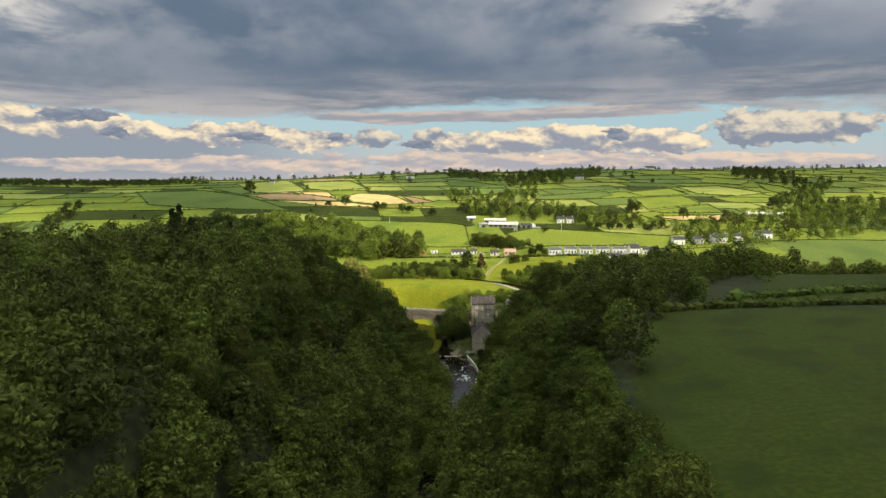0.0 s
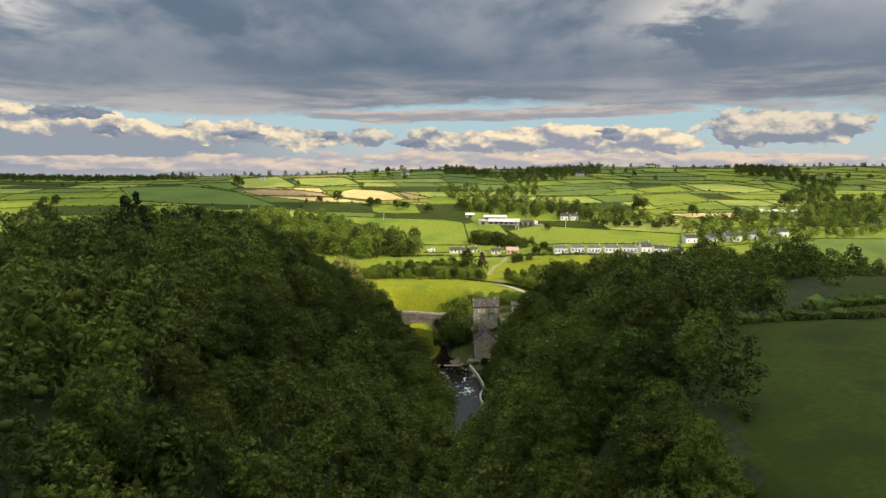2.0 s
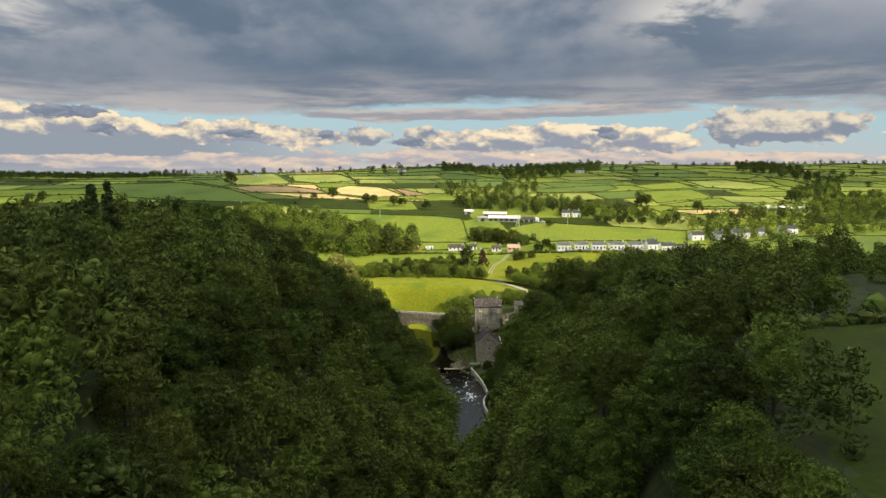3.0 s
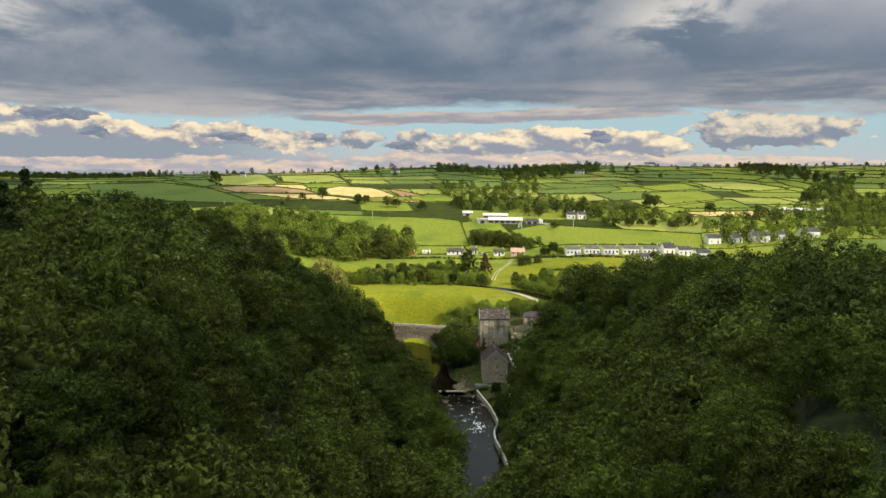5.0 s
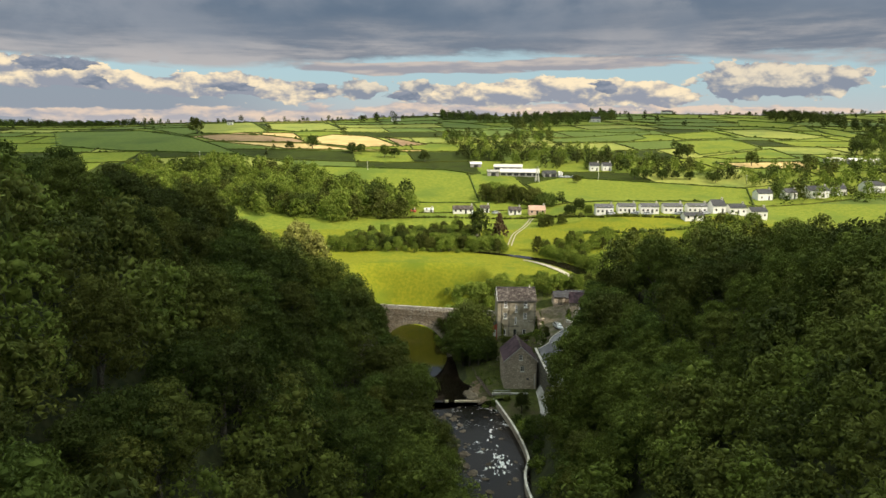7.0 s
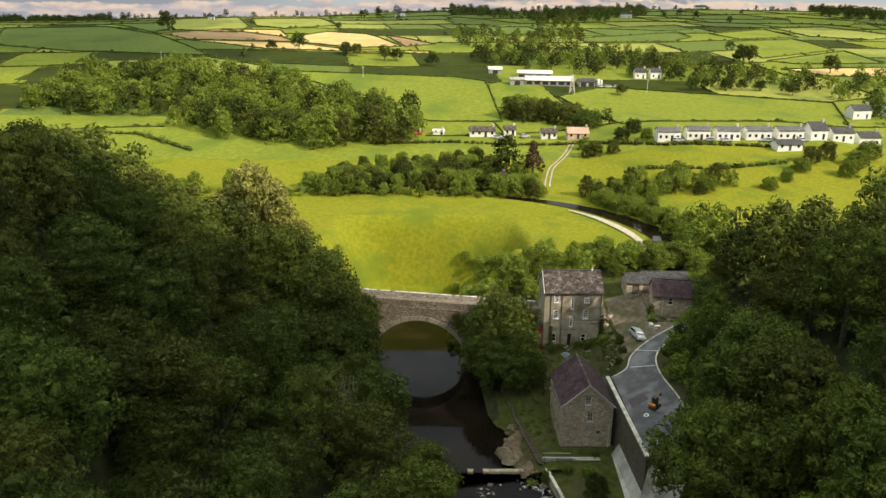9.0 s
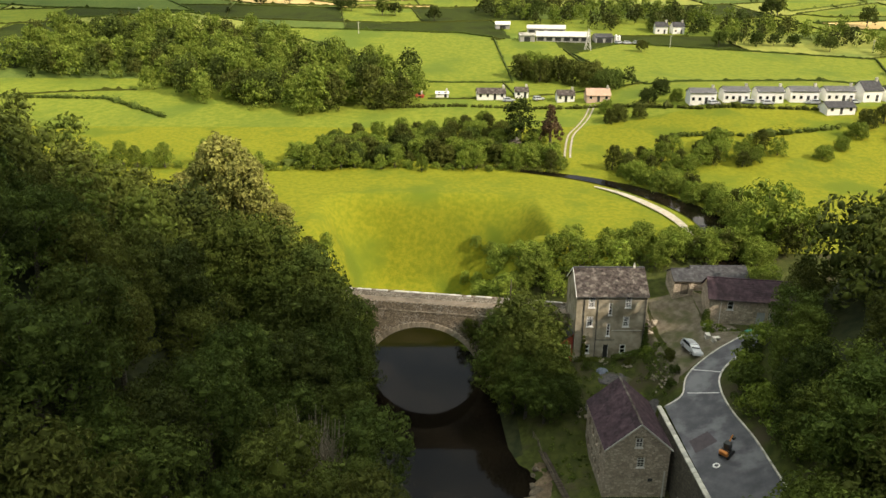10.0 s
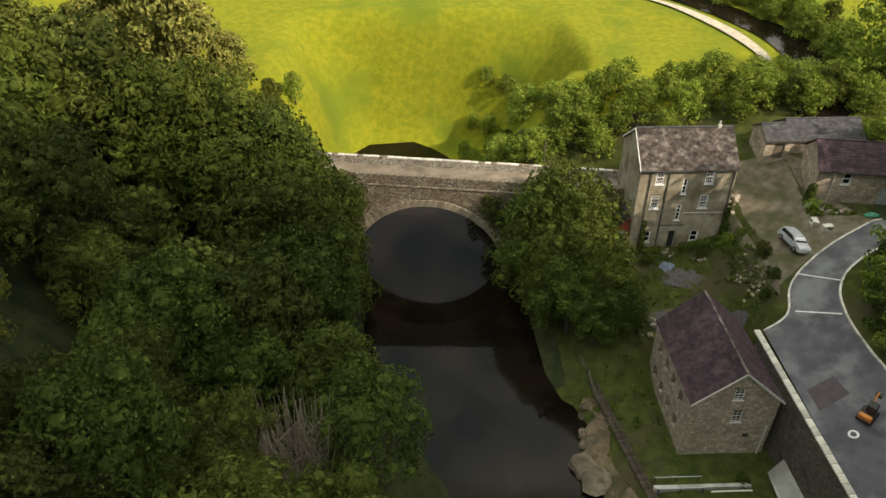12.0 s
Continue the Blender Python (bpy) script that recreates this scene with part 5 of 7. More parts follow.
def outbuilding(name, x0, x1, y0, y1, z0, eave, ridge, wall_mat, roof_mat, label, openings=(), seed=5, turn=0):
    b = tagged(new(name), label, "outbuilding")
    b.matrix_basis = pose(x0, y0, z0, 0, 0, turn)
    w_, d_ = x1 - x0, y1 - y0
    part("wall", wall_boxes(0, w_, -2.0, eave, 0, 0.4, [(o[0], o[1], o[2], o[3]) for o in openings]), wall_mat, b)
    part("wall", box(0.004, 0.4, -2.0, 0.4, d_, eave - 0.01), wall_mat, b)
    part("wall", box(w_ - 0.4, 0.4, -2.0, w_ - 0.004, d_, eave - 0.01), wall_mat, b)
    part("wall", box(0.4, d_ - 0.4, -2.0, w_ - 0.4, d_ - 0.004, eave - 0.01), wall_mat, b)
    gable(b, 0.004, 0.4, 0.2, d_ - 0.2, eave - 0.02, d_ / 2, ridge - 0.12, wall_mat)
    gable(b, w_ - 0.404, 0.4, 0.2, d_ - 0.2, eave - 0.02, d_ / 2, ridge - 0.12, wall_mat)
    part("floor", box(0.4, 0.4, 0, w_ - 0.4, d_ - 0.4, 0.05), M_DARK, b)
    r = roof_deck(b, -0.2, w_ + 0.2, -0.25, eave - 0.1, d_ / 2, ridge, d_ + 0.25, eave - 0.1, roof_mat)
    slated(r, -0.2, w_ + 0.2, -0.25, eave - 0.1, d_ / 2, ridge, roof_mat, rng_seed=seed)
    part("ridge", box(-0.21, d_ / 2 - 0.12, ridge - 0.05, w_ + 0.21, d_ / 2 + 0.12, ridge + 0.09, 0.04), roof_mat, r)
    part("gutter", box(-0.1, -0.36, eave - 0.24, w_ + 0.1, -0.24, eave - 0.14, 0.02), M_PIPE, b)
    return b


long_barn = outbuilding("stone_cottage", 46.9, 62.0, -6.0, 0.4, 12.75, 4.6, 7.0, M_RUBBLE, M_SLATE_RED, "long low stone cottage with purple slate roof", [(2.9, 2.7, 3.9, 4.2), (7.6, 0, 8.9, 2.6), (9.5, 1.6, 10.4, 2.6)], 6, -10)
add_window(long_barn, 2.9, 2.7, 3.9, 4.2, 0.12, (0, 1))
add_window(long_barn, 9.5, 1.6, 10.4, 2.6, 0.12, (1, 0))
part("door", box(7.6, 0.14, 0, 8.9, 0.2, 2.6), M_DOOR_GREY, long_barn, "grey painted plank door")
v, f = limb([(1.9, -0.08, 0), (1.9, -0.08, 4.6)], (0.06, 0.06), 8)
mesh_object("drainpipe", v.tolist(), f.tolist(), M_TRIM, long_barn)
shed_a = outbuilding("stone_shed", 43.6, 47.0, 1.6, 6.0, 14.6, 2.7, 4.0, M_RUBBLE, M_SLATE_GREY, "small stone shed with grey slate roof", [(1.2, 0, 2.6, 2.1)], 7)
part("door", box(1.2, 0.14, 0, 2.6, 0.2, 2.1), M_PLANK, shed_a)
outbuilding("stone_shed", 47.4, 57.0, 2.6, 8.0, 14.2, 2.6, 4.3, M_RUBBLE, M_SLATE_GREY, "longer stone shed with grey slate roof", [], 8)

# ---------------------------------------------------------------- road, walls and yard
def sheet(name, outline, mat, label, category, lift, height=yard):
    """A flat-laid surface with the given plan outline, cut into small faces that follow the ground."""
    bm = bmesh.new()
    f = bm.faces.new([bm.verts.new((x, y, 0)) for x, y in outline])
    lo, hi = np.min(outline, 0), np.max(outline, 0)
    for axis in (0, 1):
        for c in np.arange(lo[axis] + 1.5, hi[axis], 1.5):
            co, no = [0, 0, 0], [0, 0, 0]
            co[axis], no[axis] = c, 1
            bmesh.ops.bisect_plane(bm, geom=bm.verts[:] + bm.edges[:] + bm.faces[:], plane_co=co, plane_no=no)
    for v in bm.verts:
        v.co.z = float(height(v.co.x, v.co.y)) + lift
    for q in bm.faces:
        if q.normal.z < 0:
            q.normal_flip()
    me = bpy.data.meshes.new(name)
    bm.to_mesh(me)
    bm.free()
    me.materials.append(mat)
    return tagged(new(name, me), label, category, kind="structure")


LEFT_KERB = smooth_line([(35.0, -24.4), (37.6, -23.6), (38.4, -22.4), (38.8, -20.4), (40.1, -18.3), (42.7, -16.2), (45.9, -14.4), (52.0, -12.4)], 0.8)
RIGHT_KERB = smooth_line([(42.2, -49), (42.6, -36), (42.2, -30), (42.3, -26), (43.1, -22), (44.9, -19.4), (47.7, -17.8), (53.0, -16.2)], 0.8)
road_z = lambda x, y: max(yard(x, y), land_at(x, y))
sheet("road", [(34.6, -49.0), *[(x, y) for x, y in RIGHT_KERB], *[(x, y) for x, y in reversed(LEFT_KERB)]], M_TARMAC, "fresh dark tarmac road and turning space", "road", 0.10, road_z)
sheet("yard", [(38.2, -20), (38.9, -18.4), (42.8, -15.8), (51, -12.4), (51, -8.4), (49.4, -5.6), (48.6, 1.5), (46, 3.0), (38.0, 3.0), (37.2, -5), (38.0, -9), (37.8, -14)], M_GRAVEL, "trodden earth and gravel yard beside the house", "yard", 0.05, land_at)


def kerb(name, line, half, rise, mat, label):
    verts, faces = [], []
    pts = [np.array(p) for p in line]
    for i, p in enumerate(pts):
        t = pts[min(i + 1, len(pts) - 1)] - pts[max(i - 1, 0)]
        t /= np.linalg.norm(t)
        n_ = np.array((-t[1], t[0])) * half
        z = road_z(*p) + 0.1
        verts += [(*(p + n_), z - 0.2), (*(p + n_), z + rise), (*(p - n_), z + rise), (*(p - n_), z - 0.2)]
        if i:
            o = 4 * (i - 1)
            faces += [(o + a, o + a + 1, o + a + 5, o + a + 4) for a in range(3)]
    return tagged(mesh_object(name, verts, faces, mat), label, "kerb", kind="structure")


kerb("kerb", LEFT_KERB, 0.10, 0.1, M_COPING, "pale concrete kerb along the road")
kerb("kerb", RIGHT_KERB, 0.11, 0.12, M_COPING, "pale stone kerb along the road")
for a, b in (((38.6, -22.9), (42.2, -25.0)), ((41.0, -17.7), (44.1, -20.4))):
    kerb("road_marking", smooth_line([a, b], 0.6), 0.10, 0.012, M_LINE, "white line painted across the road")
sheet("tar_patch", [(35.6, -35.6), (38.6, -34.6), (38.2, -32.2), (35.6, -33.0)], material("fresh_tar", (0.034, 0.022, 0.026), (0.05, 0.034, 0.04), 1.5, 0.6), "dark reddish tar patch in the road", "patch", 0.125, road_z)

retaining = tagged(new("retaining_wall"), "long stone retaining wall with pale coping above the mill", "wall")
mesh_object("wall", [(x, y, z) for y in (-49.5, -25.2) for x, z in ((34.0, -1), (34.0, 8.6), (34.45, 8.6), (34.45, -1))], [(0, 4, 5, 1), (1, 5, 6, 2), (2, 6, 7, 3), (0, 1, 2, 3), (7, 6, 5, 4)], M_RUBBLE_SHADED, retaining)
y = -49.4
while y < -25.3:
    c = new("coping", coping_mesh)
    c.parent = retaining
    c.matrix_basis = pose(34.22, y + 0.5, 8.58, 0, 0, 90 + rock_rng.uniform(-1, 1)) @ Matrix.Diagonal((0.61, 1.25, 1.0, 1))
    y += 1.0
for a, b in (((37.8, -17.5), (37.2, -10.0)), ((35.6, -23.5), (34.0, -20.5))):
    wall = tagged(new("field_wall"), "low broken stone wall between yard and garden", "wall")
    n_ = 9
    for i in range(n_):
        t0, t1 = i / n_, (i + 0.96) / n_
        x0, y0, x1, y1 = a[0] + (b[0] - a[0]) * t0, a[1] + (b[1] - a[1]) * t0, a[0] + (b[0] - a[0]) * t1, a[1] + (b[1] - a[1]) * t1
        c = new("wall_piece", dull_coping)
        c.parent = wall
        l = math.hypot(x1 - x0, y1 - y0)
        c.matrix_basis = pose((x0 + x1) / 2, (y0 + y1) / 2, min(land_at(x0, y0), land_at(x1, y1)) - 0.5, 0, 0, math.degrees(math.atan2(y1 - y0, x1 - x0))) @ Matrix.Diagonal((l / 1.56 * rock_rng.uniform(0.5, 1), 0.7, 2.6 + rock_rng.uniform(-0.9, 0.5), 1))
sheet("ramp", [(32.8, -36), (33.9, -36), (33.9, -49.7), (42.2, -49.7), (41.0, -53), (36, -55.5), (31.4, -54), (32.2, -46)], M_CONCRETE, "pale concrete ramp beside the mill", "ramp", 0.3, lambda x, y: max(land_at(x, y), land_at(x + 0.7, y) - 0.25, land_at(x, y + 0.7) - 0.25))
fence = tagged(new("footpath_rail"), "dark timber rail along the river path", "fence")
line = [(17.2, -20.5), (18.0, -23.5), (19.2, -29), (20.4, -34.5), (21.3, -38.5)]
for x, y in smooth_line(line, 2.0):
    part("post", box(x - 0.07, y - 0.07, land_at(x, y) - 0.3, x + 0.07, y + 0.07, land_at(x, y) + 1.1), M_PLANK, fence)
pts = smooth_line(line, 2.0)
for h in (0.55, 1.0):
    for (x0, y0), (x1, y1) in zip(pts, pts[1:]):
        v, f = limb([(0, 0, 0), (0, 0, 1)], (0.05, 0.05), 4)
        a, b = Vector((x0, y0, land_at(x0, y0) + h)), Vector((x1, y1, land_at(x1, y1) + h))
        m = Matrix.Translation(a) @ (b - a).to_track_quat("Z", "Y").to_matrix().to_4x4()
        mesh_object("rail", [tuple(m @ Vector((p[0], p[1], p[2] * (b - a).length))) for p in v], f.tolist(), M_PLANK, fence)
flume = tagged(new("sluice"), "timber and steel sluice frame beside the mill", "sluice")
for args, m in (((21.2, -37.6, -1.4, 30.6, -37.2, 0.7), M_CONCRETE), ((21.4, -36.6, 0.94, 26.0, -36.5, 1.02), M_DOOR_GREY), ((21.4, -37.9, 0.94, 26.0, -37.8, 1.02), M_DOOR_GREY), ((26.4, -38.3, 0.8, 30.4, -38.15, 0.92), M_TRIM)):
    part("beam", box(*args, 0.02), m, flume)
for x in (21.5, 23.6, 25.8):
    for y in (-37.85, -36.55):
        part("post", box(x - 0.05, y - 0.05, -1.0, x + 0.05, y + 0.05, 1.0), M_PIPE, flume)


# ---------------------------------------------------------------- car and digger
def extrude_profile(points, y0, y1, taper=0.0, z_split=0.8):
    """A body from its side outline (x, z), drawn in above z_split."""
    verts = []
    for s, y in ((1, y0), (-1, y1)):
        for x, z in points:
            verts.append((x, y + s * taper * max(0, z - z_split), z))
    n_ = len(points)
    faces = [tuple(range(n_)), tuple(range(2 * n_ - 1, n_ - 1, -1))] + [(i, i + n_, (i + 1) % n_ + n_, (i + 1) % n_) for i in range(n_)]
    return verts, faces


M_CARPAINT = material("silver_paint", (0.52, 0.54, 0.57), (0.60, 0.62, 0.64), 2, 0.3, metal=0.4)
M_TYRE = material("tyre_rubber", (0.015, 0.015, 0.015), (0.025, 0.025, 0.025), 5, 0.85)
M_RIM = material("wheel_rim", (0.45, 0.45, 0.46), (0.55, 0.55, 0.56), 5, 0.35, metal=0.8)
M_ORANGE = material("orange_paint", (0.52, 0.17, 0.03), (0.62, 0.22, 0.04), 2, 0.5)


def wheel(parent, x, y, z, r, w_):
    v, f = limb([(0, 0, -w_ / 2), (0, 0, -w_ / 2 + 0.02), (0, 0, w_ / 2 - 0.02), (0, 0, w_ / 2)], (r * 0.93, r, r, r * 0.93), 16)
    turn = pose(x, y, z, 90)
    o = mesh_object("wheel", [tuple(turn @ Vector(p)) for p in v], f.tolist() + [tuple(range(15, -1, -1)), tuple(range(48, 64))], M_TYRE, parent)
    v, f = limb([(0, 0, -w_ / 2 - 0.01), (0, 0, w_ / 2 + 0.01)], (r * 0.6, r * 0.6), 12)
    mesh_object("rim", [tuple(turn @ Vector(p)) for p in v], f.tolist() + [tuple(range(11, -1, -1)), tuple(range(12, 24))], M_RIM, o)
    return o


car = tagged(new("car"), "silver hatchback car parked on the gravel yard", "car")
car.matrix_basis = pose(42.2, -13.0, road_z(42.2, -13.0) + 0.14, 0, 0, -80) @ pose(0, 0, 0, -13, 0, 0)
outline = [(-2.0, 0.32), (-2.05, 0.7), (-1.95, 0.95), (-1.75, 1.42), (-1.2, 1.5), (0.1, 1.48), (0.55, 1.3), (1.1, 0.98), (1.85, 0.84), (2.05, 0.65), (2.08, 0.32)]
v, f = extrude_profile(outline, -0.86, 0.86, 0.24, 0.9)
mesh_object("body", v, f, M_CARPAINT, car)
mesh_object("windscreen", [(0.22, -0.66, 1.44), (0.22, 0.66, 1.44), (1.02, 0.76, 1.05), (1.02, -0.76, 1.05)], [(0, 3, 2, 1)], M_GLASS, car)
mesh_object("rear_window", [(-1.78, -0.66, 1.38), (-1.78, 0.66, 1.38), (-1.965, 0.72, 1.0), (-1.965, -0.72, 1.0)], [(0, 1, 2, 3)], M_GLASS, car)
for s in (-1, 1):
    mesh_object("side_window", [(-1.6, s * 0.775, 1.36), (0.05, s * 0.775, 1.36), (0.85, s * 0.868, 1.0), (-1.7, s * 0.868, 1.0)], [(0, 1, 2, 3)] if s < 0 else [(3, 2, 1, 0)], M_GLASS, car)
    part("headlight", box(1.82, s * 0.62 - 0.16, 0.66, 2.0, s * 0.62 + 0.16, 0.8, 0.03), M_WHITE, car, "clear headlight")
    for x in (-1.28, 1.3):
        wheel(car, x, s * 0.8, 0.31, 0.31, 0.2)
part("bumper", box(1.95, -0.8, 0.3, 2.12, 0.8, 0.5, 0.04), M_CARPAINT, car)

for x, y, turn in ((89, 112.2, 20), (99.6, 112.4, 160), (105.5, 112.0, 12), (120, 112.6, 170), (133, 113.2, 15), (86.5, 229, 40), (90.5, 228.4, 10), (94, 228.8, 80), (28, 139.6, 5), (38.5, 141, 30)):
    tagged(copy_thing(car, pose(x, y, land_at(x, y) + 0.05, 0, 0, turn)), "pale car parked on the drive of a distant house", "car", "cars across the valley")

digger = tagged(new("mini_digger"), "small orange and black digger parked on the tarmac", "digger")
digger.matrix_basis = pose(38.7, -37.4, road_z(38.7, -37.4) + 0.12, 0, -16, 40) @ Matrix.Scale(0.95, 4)
for s in (-0.55, 0.55):
    part("track", box(-0.9, s - 0.18, 0, 0.9, s + 0.18, 0.45, 0.12), M_TYRE, digger)
part("body", box(-0.45, -0.6, 0.5, 0.35, 0.6, 1.1, 0.08), M_DARK, digger)
part("engine_cover", box(-0.95, -0.6, 0.5, -0.46, 0.6, 1.2, 0.1), M_ORANGE, digger, "orange engine cover")
part("cab", box(-0.3, -0.55, 1.16, 0.5, 0.3, 2.2, 0.06), M_DARK, digger)
v, f = limb([(0, 0, 0), (0, 0, 1.7)], (0.11, 0.08), 6)
m = pose(0.4, 0.1, 1.0, 0, 50, 0)
mesh_object("boom", [tuple(m @ Vector(p)) for p in v], f.tolist(), M_ORANGE, digger)
part("bucket", box(1.5, -0.25, 1.4, 1.95, 0.35, 1.8, 0.05), M_DARK, digger)
ring = tagged(new("stone_ring"), "small pale ring lying on the tarmac", "ring")
bm = bmesh.new()
n_ = 16
loops = [[bm.verts.new((r * math.cos(6.2832 * i / n_), r * math.sin(6.2832 * i / n_), z)) for i in range(n_)] for r, z in ((0.75, 0), (0.72, 0.14), (0.45, 0.14), (0.42, 0))]
for a, b in zip(loops, loops[1:]):
    for i in range(n_):
        bm.faces.new((a[i], a[(i + 1) % n_], b[(i + 1) % n_], b[i]))
part("kerb_stone", bm, M_LINE, ring)
ring.matrix_basis = pose(37.0, -38.8, road_z(37.0, -38.8) + 0.1, 0, -18, 0) @ Matrix.Scale(0.62, 4)


# ---------------------------------------------------------------- houses across the valley
def cottage(x, y, w_, d_, eave, ridge, turn, wall_mat, roof_mat, label, windows=3, group=""):
    z = land_at(x, y)
    b = tagged(new("cottage"), label, "house", group)
    b.matrix_basis = pose(x, y, z - 0.3, 0, 0, turn)
    h = w_ / 2
    part("wall", box(-h, -d_ / 2, -1.0, h, d_ / 2, eave), wall_mat, b)
    gable(b, -h, 0.2, -d_ / 2, d_ / 2, eave, 0, ridge - 0.1, wall_mat)
    gable(b, h - 0.2, 0.2, -d_ / 2, d_ / 2, eave, 0, ridge - 0.1, wall_mat)
    r = roof_deck(b, -h - 0.2, h + 0.2, -d_ / 2 - 0.3, eave - 0.15, 0, ridge, d_ / 2 + 0.3, eave - 0.15, roof_mat, 0.15)
    part("chimney", box(h - 1.0, -0.35, ridge - 0.5, h - 0.3, 0.35, ridge + 0.9, 0.04), M_COPING, r)
    rows = (1.0, 3.4) if eave > 4 else (1.0,)
    for i in range(windows):
        cx = -h + w_ * (i + 0.5) / windows
        for zz in rows:
            if i == windows // 2 and zz < 2:
                part("door", box(cx - 0.45, -d_ / 2 - 0.03, 0.1, cx + 0.45, -d_ / 2 + 0.03, 2.1), M_DARK, b)
            else:
                win = part("window", box(cx - 0.5, -d_ / 2 - 0.03, zz, cx + 0.5, -d_ / 2 + 0.02, zz + 1.1), M_TRIM, b)
                part("pane", box(cx - 0.42, -d_ / 2 - 0.04, zz + 0.08, cx + 0.42, -d_ / 2 - 0.031, zz + 1.02), M_GLASS, win)
    return b


TERR = "row of white houses"
for x, y, w_ in ((86, 116, 8.0), (96.4, 116, 8.0), (107, 116, 8.2), (118, 116.6, 8.8), (129.4, 117, 9.0)):
    cottage(x, y, w_, 5.0, 3.6, 4.75, -2, M_WALLWHITE, M_SLATE_PALE, "white rendered terrace house with a grey slate roof", 4, TERR)
cottage(139.4, 118, 6.4, 6.0, 3.6, 6.2, 8, M_WALLWHITE, M_SLATE_GREY, "white gabled house with a steep grey roof", 2)
cottage(149, 119, 8.0, 5.6, 3.4, 5.0, 5, M_WALLWHITE, M_SLATE_GREY, "white house with dormer roof", 3)
cottage(160, 121, 8.0, 5.6, 3.4, 5.2, 5, M_WALLWHITE, M_SLATE_GREY, "white house with grey roof behind garden trees", 3)
cottage(123.5, 105, 9.0, 5.0, 2.3, 3.7, 6, M_WALLWHITE, M_SLATE_GREY, "low white bungalow with a grey roof", 3)
cottage(22, 144, 10.0, 4.4, 2.4, 4.0, 2, M_WALLWHITE, M_SLATE, "white cottage row with slate roof", 4)
cottage(33, 146, 4.6, 4.0, 2.5, 3.8, 0, M_WALLWHITE, M_SLATE, "white cottage among trees", 2)
cottage(47.5, 140, 6.0, 4.4, 2.5, 4.0, 0, M_WALLWHITE, M_SLATE, "white cottage with slate roof", 3)
cottage(58, 137, 8.0, 5.0, 2.4, 4.4, 0, material("pink_wall", (0.52, 0.36, 0.27), (0.60, 0.43, 0.33), 0.6, 0.85), material("pink_tile", (0.40, 0.26, 0.18), (0.48, 0.32, 0.23), 0.8, 0.8), "low pinkish brick bungalow", 3)
cottage(5, 146, 4.5, 2.4, 1.7, 2.2, 0, M_WALLWHITE, M_WALLWHITE, "white caravan beside the hedge", 2)
cottage(-3, 145, 3.0, 2.0, 1.2, 1.6, 0, M_RED, M_RED, "red trailer beside the hedge", 1)
cottage(25, 90.5, 2.8, 2.4, 1.8, 2.6, 10, M_COPING, M_PLANK, "small hut under tall trees", 1)
for x, y, w_, t in ((189, 178, 9, 10), (205, 181, 8, 15), (222, 185, 12, 5), (238, 190, 8, 20), (262, 198, 12, 10), (112, 252, 6, 0), (120, 252, 6, 10), (-38, 756, 12, 0), (206, 665, 12, 0), (404, 1007, 16, 0), (300, 960, 14, 0), (20, 1040, 14, 10), (60, 1060, 16, -5), (-220, 620, 6, 0)):
    cottage(x, y, w_, 0.6 * w_, 3.0 + 0.1 * w_, 4.6 + 0.16 * w_, t, M_WALLWHITE, M_SLATE_GREY, "small white house far across the valley", 2, "far white houses")


def shed_hall(x, y, w_, d_, eave, ridge, turn, roof_mat, label):
    b = tagged(new("farm_building"), label, "barn", "farm buildings")
    b.matrix_basis = pose(x, y, land_at(x, y) - 0.5, 0, 0, turn)
    part("wall", box(-w_ / 2, -d_ / 2, -1.5, w_ / 2, d_ / 2, eave), M_CONCRETE, b)
    gable(b, -w_ / 2, 0.2, -d_ / 2, d_ / 2, eave, 0, ridge - 0.1, M_CONCRETE)
    gable(b, w_ / 2 - 0.2, 0.2, -d_ / 2, d_ / 2, eave, 0, ridge - 0.1, M_CONCRETE)
    roof_deck(b, -w_ / 2 - 0.3, w_ / 2 + 0.3, -d_ / 2 - 0.4, eave - 0.1, 0, ridge, d_ / 2 + 0.4, eave - 0.1, roof_mat, 0.15)
    n_ = int(w_ / 4)
    for i in range(n_):
        cx = -w_ / 2 + w_ * (i + 0.5) / n_
        part("bay_door", box(cx - 1.4, -d_ / 2 - 0.04, 0, cx + 1.4, -d_ / 2 + 0.02, eave * 0.72), M_DARK, b)
    return b


M_SHEET = material("pale_roof_sheet", (0.56, 0.53, 0.46), (0.66, 0.63, 0.55), 0.4, 0.7)
shed_hall(62, 238, 24, 12, 2.2, 4.0, -8, M_SHEET, "long pale-roofed farm shed")
shed_hall(56, 250, 18, 7, 3.0, 4.4, -8, M_SHEET, "pale farm building behind the sheds")
shed_hall(80, 234, 8, 6, 2.6, 4.0, 5, M_SLATE_GREY, "low grey farm shed")
shed_hall(45, 235, 7, 5, 3.0, 4.0, 0, M_COPING, "small stone farm outbuilding beside the sheds")
shed_hall(36, 262, 7, 4, 2.6, 3.8, 0, M_WALLWHITE, "small white farm building")
shed_hall(288, 286, 12, 7, 3.0, 4.6, 10, M_SHEET, "grey farm shed on the hillside")
shed_hall(302, 284, 11, 7, 3.0, 4.6, 10, M_WALLWHITE, "white farm shed on the hillside")
shed_hall(314, 282, 7, 6, 3.4, 4.8, 10, M_TRIM, "small barn on the hillside")
